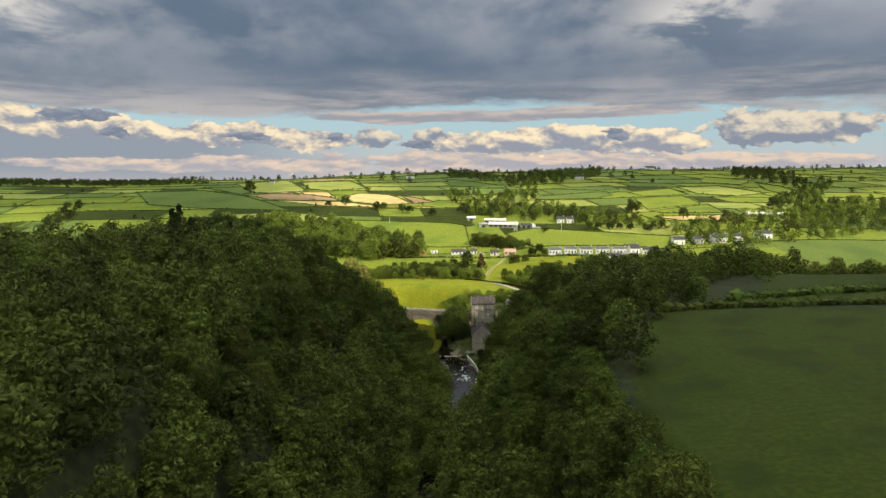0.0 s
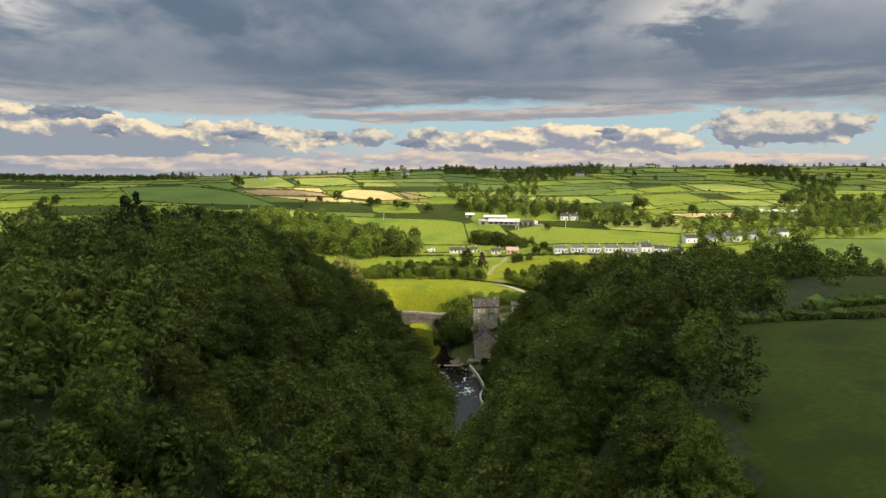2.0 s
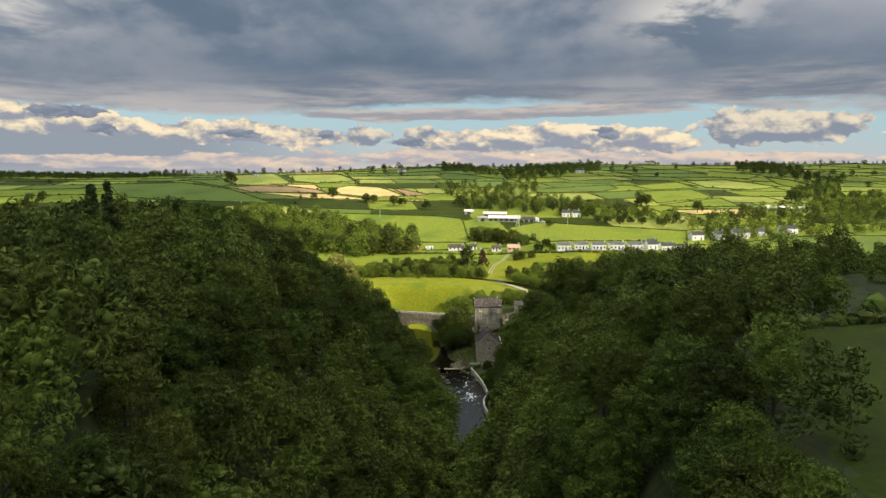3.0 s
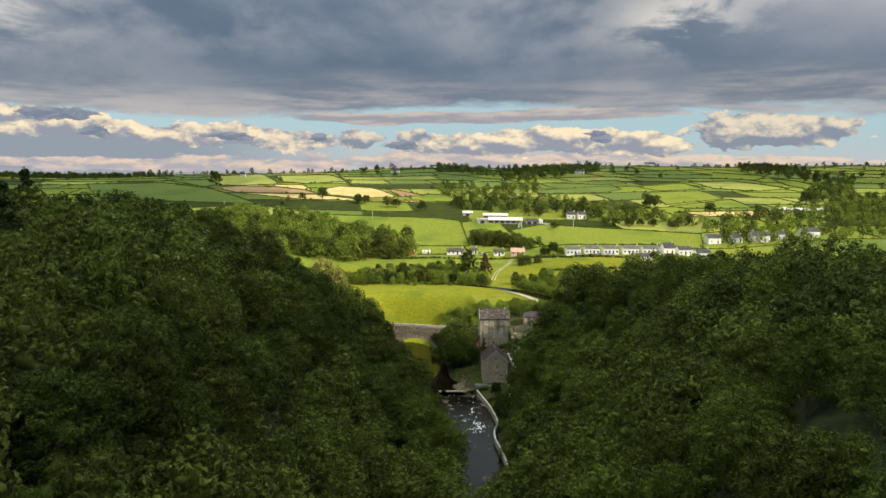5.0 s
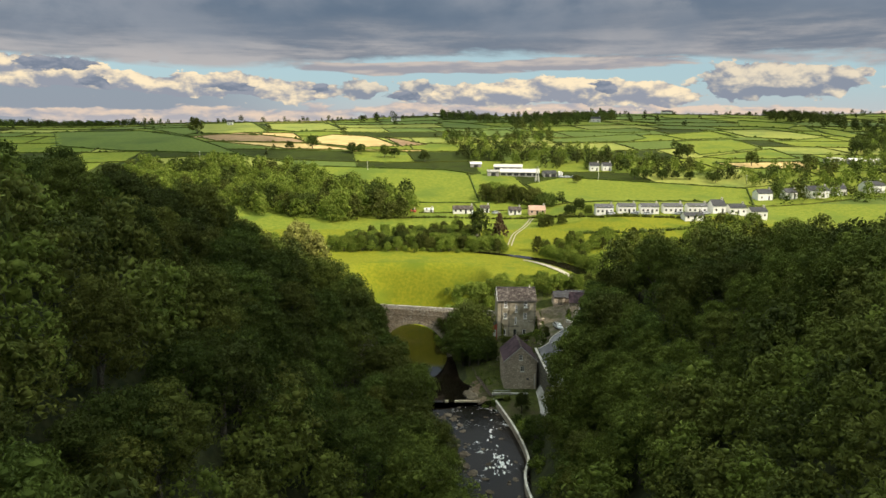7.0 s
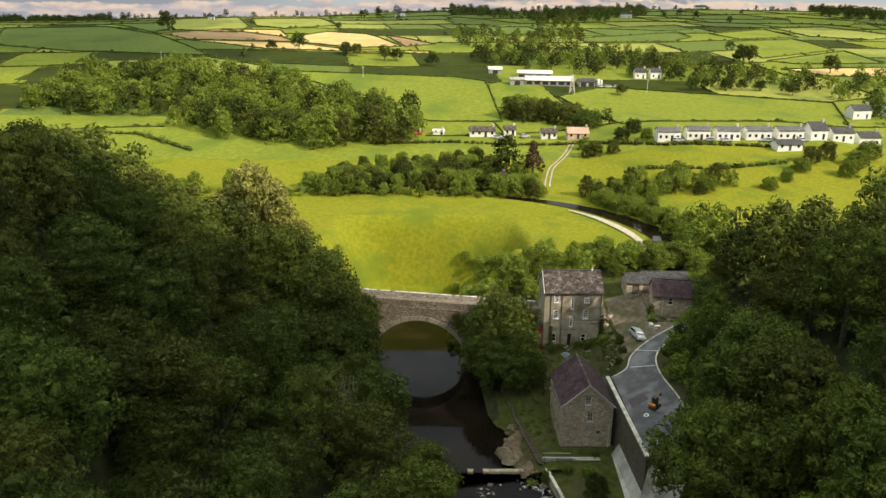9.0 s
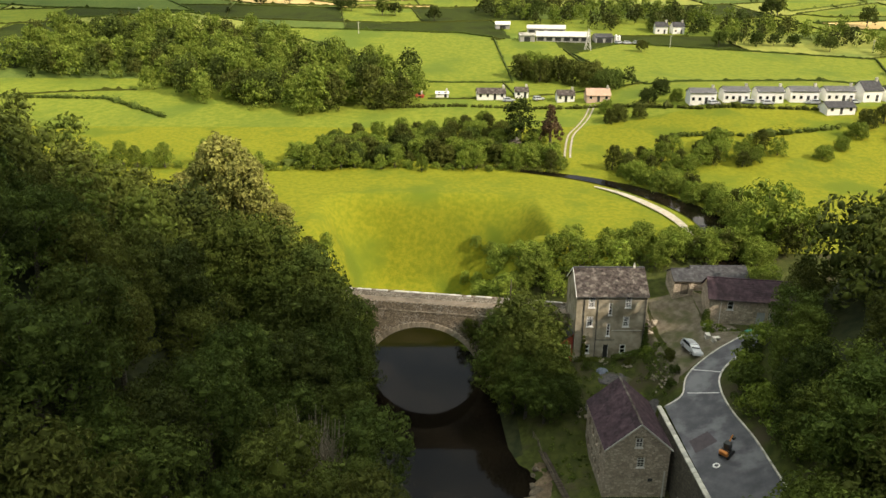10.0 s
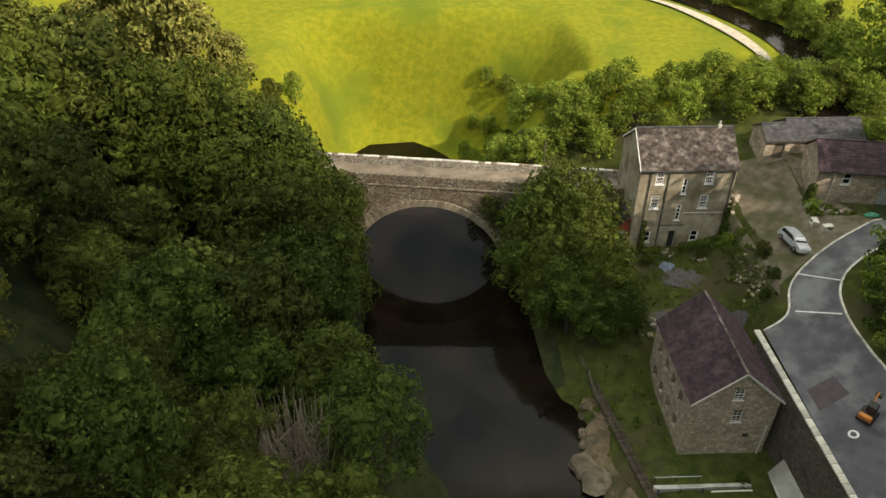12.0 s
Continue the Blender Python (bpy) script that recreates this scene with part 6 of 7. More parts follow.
for i, (x, y, z) in enumerate(((86, 233, 3.2), (87.5, 233, 2.8))):
    tank = tagged(new("silo"), "white silo tank beside the farm sheds", "silo")
    tank.matrix_basis = pose(x, y, land_at(x, y) - 0.3)
    v, f = limb([(0, 0, 0), (0, 0, z), (0, 0, z + 0.5)], (0.7, 0.7, 0.15), 12)
    mesh_object("tank", v.tolist(), f.tolist() + [tuple(range(24, 36))], M_WALLWHITE, tank)


def pylon(x, y, h, label, lattice):
    b = tagged(new("pylon" if lattice else "power_pole"), label, "pylon" if lattice else "pole")
    b.matrix_basis = pose(x, y, land_at(x, y) - 0.4)
    r = 0.16
    if lattice:
        for sx_, sy_ in ((-1, -1), (1, -1), (1, 1), (-1, 1)):
            v, f = limb([(sx_ * 1.2, sy_ * 1.2, 0), (sx_ * 0.25, sy_ * 0.25, h)], (r, r * 0.6), 4)
            mesh_object("leg", v.tolist(), f.tolist(), M_TRIM, b)
        for k in range(5):
            z0, z1 = h * k / 6, h * (k + 1) / 6
            a0, a1 = 1.2 - 0.95 * k / 6, 1.2 - 0.95 * (k + 1) / 6
            bm = bmesh.new()
            for sy_ in (-1, 1):
                for s in (-1, 1):
                    q = [bm.verts.new(p) for p in ((s * a0 - 0.05, sy_ * a0, z0), (s * a0 + 0.05, sy_ * a0, z0), (-s * a1 + 0.05, sy_ * a1, z1), (-s * a1 - 0.05, sy_ * a1, z1))]
                    bm.faces.new(q)
            part("brace", bm, M_TRIM, b)
        for z in (h * 0.72, h * 0.88):
            part("arm", box(-1.6, -0.08, z, 1.6, 0.08, z + 0.14), M_TRIM, b)
    else:
        v, f = limb([(0, 0, 0), (0, 0, h)], (r, r * 0.7), 6)
        mesh_object("shaft", v.tolist(), f.tolist(), M_TRIM, b)
        part("crossbar", box(-0.8, -0.06, h - 0.5, 0.8, 0.06, h - 0.38), M_TRIM, b)


pylon(70, 217, 9.5, "grey lattice pylon standing in a pasture", True)
for x, y in ((-151, 283), (-34, 247), (196, 215), (108, 222)):
    pylon(x, y, 6.0, "pale power pole in the fields", False)


# ---------------------------------------------------------------- trees of the valley floor
tree_rng = np.random.default_rng(77)


def fill(poly, gap, low=0.8, high=1.2, jitter=0.4):
    """Places spread over a plan outline."""
    xs, ys_ = [p[0] for p in poly], [p[1] for p in poly]
    out = []
    for x in np.arange(min(xs), max(xs), gap):
        for y in np.arange(min(ys_), max(ys_), gap):
            a, b = x + tree_rng.uniform(-jitter, jitter) * gap, y + tree_rng.uniform(-jitter, jitter) * gap
            if inside(np.array([a]), np.array([b]), poly)[0]:
                out.append((a, b, tree_rng.uniform(low, high)))
    return out


FAR_SHAPES = far_tree_shapes(9, 6, 12, 300, 1.0)
WOOD_SHAPES = far_tree_shapes(10, 6, 18, 900, 0.75)
WOOD_LEFT = [(-175, 238), (-112, 250), (-74, 228), (-24, 180), (0, 152), (-1, 130), (-45, 123), (-90, 141), (-121, 165), (-175, 178)]
joined_trees("woodland", fill(WOOD_LEFT, 8.0, 0.8, 1.45, 0.5), WOOD_SHAPES, [M_LEAF_LIGHT, M_LEAF, M_LEAF_OLIVE, M_LEAF_LIGHT], "belt of sunlit broad-leaved trees between meadows", 12)
FAR_BELT = [(21, 318), (66, 342), (104, 328), (181, 264), (204, 228), (196, 222), (150, 226), (118, 250), (92, 256), (40, 278)]
joined_trees("woodland", fill(FAR_BELT, 8.5, 0.6, 1.15, 0.5), FAR_SHAPES, [M_LEAF_LIGHT, M_LEAF, M_LEAF_OLIVE, M_LEAF_DEEP], "wide belt of mixed trees behind the farm buildings", 13)
RIGHT_WOOD = [(200, 235), (272, 280), (330, 300), (430, 380), (520, 330), (420, 250), (328, 200), (240, 170), (190, 165)]
joined_trees("woodland", fill(RIGHT_WOOD, 10.0, 0.6, 1.05), FAR_SHAPES, [M_LEAF_LIGHT, M_LEAF, M_LEAF_OLIVE], "spreading woods on the valley side", 14)
RIGHT_NEAR = [(128, -100), (300, -100), (330, 60), (230, 120), (172, 60), (128, 10)]
joined_trees("woodland", fill(RIGHT_NEAR, 9.0, 0.7, 1.15), WOOD_SHAPES, [M_LEAF, M_LEAF_LIGHT, M_LEAF_OLIVE, M_LEAF_MID], "broad-leaved woods falling away behind the hilltop pasture", 22)
GULLY = [(26, 925), (98, 664), (243, 1005), (307, 966), (239, 712), (129, 531), (95, 495), (84, 588), (23, 747)]
joined_trees("woodland", fill(GULLY, 15.0, 0.7, 1.2), FAR_SHAPES, [M_LEAF, M_LEAF_DEEP, M_LEAF_OLIVE], "dark woods in a fold of the far hill", 15)
MIDDLE = [(121, 475), (94, 436), (17, 414), (17, 350), (60, 340), (106, 375), (112, 414)]
joined_trees("woodland", fill(MIDDLE, 11.0, 0.55, 1.0), FAR_SHAPES, [M_LEAF, M_LEAF_LIGHT, M_LEAF_OLIVE], "mixed trees along a stream between the far fields", 18)
RIDGE_RIGHT = [(543, 954), (581, 865), (473, 550), (443, 513), (446, 643), (435, 708)]
joined_trees("woodland", fill(RIDGE_RIGHT, 15.0, 0.7, 1.2), FAR_SHAPES, [M_LEAF, M_LEAF_DEEP, M_LEAF_OLIVE], "dark woods on the upper slope of the far hill", 19)
SLOPE_RIGHT = [(351, 373), (462, 531), (511, 564), (398, 375), (401, 343), (408, 318), (359, 238), (342, 274), (316, 303)]
joined_trees("woodland", fill(SLOPE_RIGHT, 10.0, 0.6, 1.0), FAR_SHAPES, [M_LEAF, M_LEAF_LIGHT, M_LEAF_DEEP], "hanging woods on the valley side", 20)
LEFT_SCRUB = [(-330, 252), (-349, 328), (-341, 346), (-310, 264), (-300, 222), (-302, 204)]
joined_trees("woodland", fill(LEFT_SCRUB, 7.0, 0.35, 0.8), FAR_SHAPES, [M_LEAF_DEEP, M_LEAF_DARK, M_LEAF_OLIVE], "dark scrub in a fold of the pasture", 21)
LEFT_FAR = [(-420, 640), (-300, 640), (-345, 700), (-520, 1000), (-900, 1050), (-1000, 700), (-560, 560)]
joined_trees("woodland", fill(LEFT_FAR, 17.0, 0.5, 0.95), FAR_SHAPES, [M_LEAF, M_LEAF_DEEP], "dark woods on the far ridge", 16)
SKY = []
for k in range(420):
    x = tree_rng.uniform(-1000, 1400)
    y = 1050 + 0.1 * x + 130 * tree_rng.normal()
    SKY.append((x, max(y, 700), tree_rng.uniform(0.4, 0.95)))
joined_trees("woodland", SKY, FAR_SHAPES, [M_LEAF, M_LEAF_OLIVE], "scattered trees along the hills of the skyline", 17)

# belts along the river
belt = [(x, y, s * 0.62) for x, y, s in fill([(-48, 76), (-10, 92), (14, 84), (34, 76), (30, 71), (0, 74), (-30, 73)], 4.2, 0.8, 1.35)]
for x, y, s in belt:
    plant(DOMES if s > 0.6 else ALDERS, x, y, s * 0.95, tree_rng, "small leafy tree on the grassy river bank", "tree", "trees along the river")
for x, y, s in fill([(44, 68), (56, 78), (84, 84), (96, 74), (80, 66), (62, 64)], 4.6, 0.5, 0.8):
    plant(ALDERS, x, y, s, tree_rng, "small leafy tree on the grassy river bank", "tree", "trees along the river")
for x, y, s in ((60, 56, 0.6), (63, 50, 0.65), (66, 44, 0.7), (68, 38, 0.75), (67, 30, 0.8), (64, 24, 0.9), (70, 24, 0.9), (62, 17, 0.8), (57, 14, 0.75), (66.5, 19, 1.6), (69, 15, 0.9), (76, 20, 1.0), (52, 13, 0.7)):
    plant(ALDERS, x, y, s, tree_rng, "slender light green tree beside the river bend", "tree", "trees along the river")
for k, (x, y) in enumerate(UPPER):
    for off in (4.5, 7.5):
        a = np.array(UPPER[min(k + 1, len(UPPER) - 1)]) - np.array(UPPER[max(k - 1, 0)])
        a = a / np.linalg.norm(a)
        px, py = x - a[1] * off + tree_rng.uniform(-1.2, 1.2), y + a[0] * off + tree_rng.uniform(-1.2, 1.2)
        if tree_rng.uniform() < 0.8 and not (36 < px < 48 and py > 64):
            plant(ALDERS + DOMES[:2], px, py, tree_rng.uniform(0.35, 0.72), tree_rng, "leafy riverside tree on the outer bank of the bend", "tree", "trees along the river")
for x, y, s in fill([(-34, 92), (16, 118), (34, 100), (36, 88), (10, 96), (-20, 88)], 5.0, 0.4, 0.75):
    plant(DOMES, x, y, s * 0.85, tree_rng, "round leafy shrub tree in the meadow hedge", "tree", "trees of the meadow hedge")

# behind the bridge and the house
for x, y, s in [(9 + 3.1 * k, 13 + 2.2 * math.sin(2.1 * k), 0.66 + 0.12 * math.sin(3.7 * k)) for k in range(17)] + [(12 + 3.4 * k, 19 + 1.5 * math.sin(1.7 * k), 0.62 + 0.1 * math.sin(2.9 * k)) for k in range(14)]:
    plant(ALDERS[:3] + DOMES[:2], x, y, s, tree_rng, "bright green leafy tree behind the road wall", "tree", "trees behind the bridge", stretch=1.0)
for x, y, s in ((-19, 22, 0.5), (-22, 19, 0.55), (-17, 17, 0.5), (9, 27, 0.6), (12, 31, 0.5), (7.5, 34, 0.45), (13, 25, 0.65), (16, 28, 0.5), (12, 37, 0.5), (15, 40, 0.45), (12, 43, 0.4), (17, 35, 0.5), (19, 31, 0.5), (9.5, 40, 0.35)):
    plant(ALDERS, x, y, s, tree_rng, "light bushy tree on the river bank", "tree", "trees behind the bridge")
for x, y, s in ((-14, 12, 0.7), (-18, 13, 0.6), (-11, 16, 0.55), (-21, 17, 0.7)):
    plant(BUSHES, x, y, s * 1.4, tree_rng, "low green bush behind the bridge wall", "bush", "bushes behind the bridge")
for x, y, s in ((-33.5, 18, 1.6), (-38.5, 24, 1.85), (-28, 21, 0.95), (-43, 29, 1.6), (-46, 24, 1.3)):
    plant(WILLOWS, x, y, s, tree_rng, "pale feathery willow tree at the meadow edge", "tree", "willows by the meadow")
for x, y, s in ((-60, 28, 0.8), (-66, 34, 0.8), (-72, 30, 0.85), (-78, 38, 0.8), (-86, 34, 0.9), (-55, 36, 0.6), (-95, 40, 0.9)):
    plant(OAKS, x, y, s, tree_rng, "sunlit round tree at the edge of the meadow", "tree", "trees by the meadow")
for x, y, s in ((-26, 6, 0.95), (-21, 8, 0.9), (-30, 9, 1.0), (-24, 11, 0.8)):
    plant(OAKS, x, y, s, tree_rng, "leafy tree beside the road over the bridge", "tree", "trees of the gorge woods")

# on the banks near the bridge and the mill
for x, y, s in ((-13.5, -4.5, 1.3), (-17, -6, 1.55), (-12.5, -9, 1.15), (-20.5, -4.5, 1.65), (-12, -16, 1.1), (-22, -9, 1.5), (-17, -13, 1.35), (-14.5, -21, 1.1), (-25, -4, 1.55), (-29, -6, 1.45)):
    plant(OAKS, x, y, s, tree_rng, "leafy tree on the steep bank beside the bridge", "tree", "trees of the gorge woods")
for x, y, s in ((14.5, -8, 1.0), (18.0, -10.5, 1.05), (19.8, -14.5, 0.85), (16.6, -15, 0.85), (21.4, -18.5, 0.6), (16.8, -5, 1.3), (14.6, -3.8, 1.2), (19.6, -8.2, 0.9), (19, -18.5, 0.65), (15, -12, 0.85), (22, -12.5, 0.5)):
    plant([OAKS[0], OAKS[6], OAKS[3]], x, y, s, tree_rng, "big leafy tree on the bank beside the bridge", "tree", "trees by the bridge", stretch=1.0)
for x, y, s in ((-11, -4.5, 1.1), (-13, -3, 1.2)):
    plant(BUSHES, x, y, s, tree_rng, "dark bush growing against the bridge wall", "bush", "bushes on the bridge")
for x, z, s in ((-9.4, 8.2, 1.0), (-10.8, 7.4, 1.1), (8.3, 8.4, 0.85), (8.9, 7.0, 0.7)):
    p = BRIDGE @ Vector((x, -0.15, z))
    plant(BUSHES[:1], p.x, p.y, s, tree_rng, "dark bush growing out of the bridge wall", "bush", "bushes on the bridge", z=p.z)
for x, y, s in ((-62, -172, 1.15), (-66, -160, 1.05), (-72, -140, 1.15), (-76, -112, 1.0), (-55, -176, 1.15), (-58, -132, 0.95)):
    plant(SPRUCES, x, y, s, tree_rng, "dark pointed conifer standing over the woods", "conifer", "conifers on the ridge")
for x, y, s in ((-12.5, -42.5, 1.35), (-10.5, -40.5, 1.15), (30, -306, 0.95), (32, -301, 0.7), (33, -215, 0.9), (41, -186, 0.9), (-48, -232, 0.8)):
    plant(BARE, x, y, s, tree_rng, "bare grey tree with thin dead branches", "tree", "bare trees")
for x, y, s in ((49.5, -28, 0.75), (47.5, -34, 0.85), (46, -39, 0.8), (45.5, -44, 0.8), (53, -23, 0.7), (44.5, -51, 1.0), (37.5, -59, 1.35), (45.5, -56, 1.3), (36.5, -66, 1.2), (44, -62, 1.3), (40, -70, 1.2), (27.5, -48, 0.4), (28, -67, 0.6)):
    plant(OAKS, x, y, s, tree_rng, "leafy tree leaning over the edge of the road", "tree", "trees by the road")
for x, y, s in ((46.2, -24, 1.2), (47.5, -21.5, 1.1), (45.2, -27.5, 1.4), (44.8, -31.5, 1.3), (45.4, -35, 1.5), (44.6, -39.5, 1.4), (49.5, -19.6, 1.1), (44.4, -43, 1.3), (20, -38.8, 0.5), (21.8, -40.5, 0.6), (19.2, -40.8, 0.5), (30, -37, 0.45), (25, -40, 0.5), (28, -42, 0.6), (26, -52, 0.8), (27, -58, 0.9), (26.5, -64, 0.9), (28, -71, 1.0), (27, -78, 1.0), (38.6, -17, 0.55), (39, -13, 0.6), (37.4, -19, 0.4), (27, -9, 0.5), (34, -8.5, 0.45), (37, -7.8, 0.5), (46.5, -7.6, 0.5), (26, -97, 1.1), (27, -88, 1.0)):
    plant(BUSHES, x, y, s, tree_rng, "straggling green shrub on rough ground", "bush", "shrubs round the mill")

for x, y, s in ((42, -226, 0.72), (46, -219, 0.7), (36, -240, 0.85), (33, -251, 0.78), (29, -262, 0.8), (26, -276, 0.8), (27, -290, 0.75), (30, -303, 0.7), (54, -216, 0.6), (62, -213, 0.55)):
    plant(OAKS, x, y, s, tree_rng, "tall spreading tree at the edge of the hilltop pasture", "tree", "trees at the pasture edge")

# single trees in the fields
for k in range(34):
    x = -92 + 3.5 * k
    plant(BUSHES[1:] + ALDERS[:1], x, 70.5 + tree_rng.uniform(-1.5, 1.5), tree_rng.uniform(0.5, 0.85), tree_rng, "low leafy bush along the top of the meadow", "bush", "bushes along the meadow")
for x, y, s in ((60, 113, 0.85), (66, 112, 0.7), (72, 124, 0.8), (57, 112, 0.6), (80, 121, 0.6)):
    plant(DOMES, x, y, s * 0.8, tree_rng, "rounded sunlit shrub in the pasture", "bush", "shrubs in the pasture")
plant([ROUND_DARK], 27, 92, 1.45, tree_rng, "tall round tree beside a hut in the meadow", "tree", stretch=0.95)
plant([BROWN], 35.5, 92, 1.45, tree_rng, "reddish brown conifer beside the meadow track", "conifer", stretch=0.85)
for x, y, s in ((-99, 331, 1.0), (-82, 332, 1.35), (-51, 317, 1.05), (-44, 311, 1.1), (-26, 296, 1.3), (-19, 296, 1.1), (2, 279, 1.1), (131, 225, 1.0), (139, 226, 1.0), (149, 227, 0.9), (157, 227, 0.8), (166, 226, 0.8), (178, 217, 1.0), (93, 214, 0.8), (-205, 452, 1.9), (224, 272, 1.3), (262, 272, 1.1), (186, 300, 1.6), (192, 305, 1.5), (330, 330, 1.5), (338, 338, 1.6)):
    plant(FIELD_OAKS, x, y, s, tree_rng, "dark round tree standing alone in the fields", "tree", "trees in the fields")
for x, y, s in ((36, 172, 0.85), (40, 176, 0.95), (45, 174, 0.9), (50, 170, 0.8), (54, 163, 0.85), (60, 158, 0.9), (66, 152, 0.8), (42, 166, 0.75), (62, 148, 0.7), (78, 132, 0.55), (58, 122, 0.45)):
    plant(DOMES, x, y, s * 1.25, tree_rng, "sunlit spreading tree below the farm buildings", "tree", "trees below the farm")
for x, y, s in ((126, 92, 0.7), (133, 96, 0.75), (140, 90, 0.75), (120, 86, 0.6), (148, 98, 0.8), (112, 78, 0.5), (155, 88, 0.8), (104, 72, 0.5), (133, 82, 0.7), (165, 96, 0.9), (146, 78, 0.8)):
    plant(DOMES, x, y, s, tree_rng, "leafy tree below the row of white houses", "tree", "trees below the houses")


# ---------------------------------------------------------------- hedges
def hedge_pieces(points, gap, size, hrng):
    out = []
    for (x0, y0), (x1, y1) in zip(points, points[1:]):
        n = max(1, int(math.hypot(x1 - x0, y1 - y0) / gap))
        for i in range(n):
            t = (i + hrng.uniform(0, 1)) / n
            out.append((x0 + (x1 - x0) * t, y0 + (y1 - y0) * t, size * hrng.uniform(0.6, 1.3) * (1.9 if hrng.uniform() < 0.03 else 1)))
    return out


def build_hedges(name, places, label, flakes=0):
    """Hedges close by: lumps of leaves in a row."""
    brng = np.random.default_rng(31)
    px = np.array(places)
    z = land(px[:, 0], px[:, 1])
    tv, tf = LUMP0
    pieces = []
    for (x, y, s), h in zip(places, z):
        v = 0.7 * tv * (1 + 0.2 * brng.normal(size=(len(tv), 1))) * s * np.array((1.15, 1.15, 0.95)) + (x, y, h + 0.35 * s)
        pieces.append((v, tf))
        if flakes:
            pieces.append(flakes_on(brng, [(np.array((x, y, h + 0.4 * s)), s * 1.1)], flakes, 0.38))
    return tagged(new(name, merged(name, pieces, M_LEAF)), label, "hedge", "near hedges")


def hedge_strip(points, gap, size, srng):
    """A hedge far off: a continuous bank with an uneven top, as (verts, faces)."""
    p = np.array(points, float)
    d = np.r_[0, np.cumsum(np.linalg.norm(np.diff(p, axis=0), axis=1))]
    n = max(2, int(d[-1] / gap) + 1)
    s = np.linspace(0, d[-1], n)
    x, y = np.interp(s, d, p[:, 0]), np.interp(s, d, p[:, 1])
    t = np.stack([np.gradient(x), np.gradient(y)], 1)
    t /= np.linalg.norm(t, axis=1, keepdims=True) + 1e-9
    nx, ny = -t[:, 1] * size * 0.8, t[:, 0] * size * 0.8
    z = land(x, y)
    top = z + size * srng.uniform(0.8, 1.7, n) * np.where(srng.uniform(size=n) < 0.06, 2.2, 1.0)
    v = np.stack([np.stack([x + nx, y + ny, z - 0.6], 1), np.stack([x + nx * 0.7, y + ny * 0.7, top * 0.97 + z * 0.03], 1),
                  np.stack([x - nx * 0.7, y - ny * 0.7, top], 1), np.stack([x - nx, y - ny, z - 0.6], 1)], 1).reshape(-1, 3)
    i = np.arange(n - 1)[:, None] * 4
    f = np.concatenate([i + np.array([[a, a + 1, a + 5, a + 4]]) for a in range(3)])
    return v, f


hrng = np.random.default_rng(30)
lines = []
for k, q in enumerate(ROW_Q[1:-2]):
    p = np.arange(-900, 1500, 18.0)
    row = [(a - 0.16 * ((q - warp(a) + 0.10 * a) / 1.016), (q - warp(a) + 0.10 * a) / 1.016) for a in p]
    size = float(np.interp(q, (100, 400, 1000, 2000), (0.40, 0.48, 0.75, 1.2)))
    lines.append((row, size))
    for c in ROW_CUTS[k + 1]:
        if -900 < c < 1500:
            q0, q1 = q - warp(c), ROW_Q[k + 2] - warp(c)
            lines.append(([(c - 0.16 * ((v + 0.10 * c) / 1.016), (v + 0.10 * c) / 1.016) for v in (q0, q1)], size))


def cut_line(points, step):
    """The line in short steps, broken where other fields, woods or buildings lie."""
    p = np.array(smooth_line(points, step)) if len(points) > 1 else np.array(points)
    ok = p[:, 1] > 122
    for _, poly in FIELDS:
        mid = np.mean(poly, 0)
        ok &= ~inside(p[:, 0], p[:, 1], [tuple(mid + (np.array(c) - mid) * 0.96) for c in poly])
    for poly in (WOOD_LEFT, FAR_BELT):
        ok &= ~inside(p[:, 0], p[:, 1], poly)
    ok &= ~((np.abs(p[:, 0] - 62) < 26) & (np.abs(p[:, 1] - 242) < 24))
    out, run = [], []
    for q, good in zip(p, ok):
        if good:
            run.append(tuple(q))
        else:
            if len(run) > 1:
                out.append(run)
            run = []
    if len(run) > 1:
        out.append(run)
    return out


pieces = []
for line, size in lines:
    step = 3.0 * size
    for run in cut_line(line, step):
        pieces.append(hedge_strip(run, step, size, hrng))
for k, poly in FIELDS:
    size = float(np.interp(poly[0][1], (100, 400, 800), (0.48, 0.55, 0.8)))
    tagged(new("hedge", merged("hedge", [hedge_strip(poly + poly[:1], 2.6 * size, size, hrng)], M_LEAF)), "dark trimmed hedge round a field across the valley", "hedge", "field hedges")
tagged(new("hedgerow", merged("hedgerow", pieces, M_LEAF)), "dark green hedges dividing the far fields", "hedge", kind="stuff")
spots = []
for line, size in lines:
    for run in cut_line(line, 6.0):
        for x, y in run:
            if hrng.uniform() < 0.02 and -520 < x < 900 and y < 1100:
                spots.append((x + hrng.uniform(-1, 1), y + hrng.uniform(-1, 1), hrng.uniform(0.35, 0.8) * (1 + y / 1600)))
joined_trees("hedgerow_trees", spots, FAR_SHAPES, [M_LEAF, M_LEAF_DEEP, M_LEAF_OLIVE], "small round trees along the far hedges", 41)
near_lines = [[(-158, 143), (-111, 141), (-84, 120)], [(-20, 131), (10, 134), (60, 128), (84, 110), (130, 106)], [(70, 92), (92, 86), (118, 92)], [(2, 72.5), (20, 72), (34, 67)], [(-60, 73), (-30, 73.5)]]
for line in near_lines:
    build_hedges("hedge", hedge_pieces(line, 1.3, 0.9, hrng), "bushy green hedge along the meadow", 48)
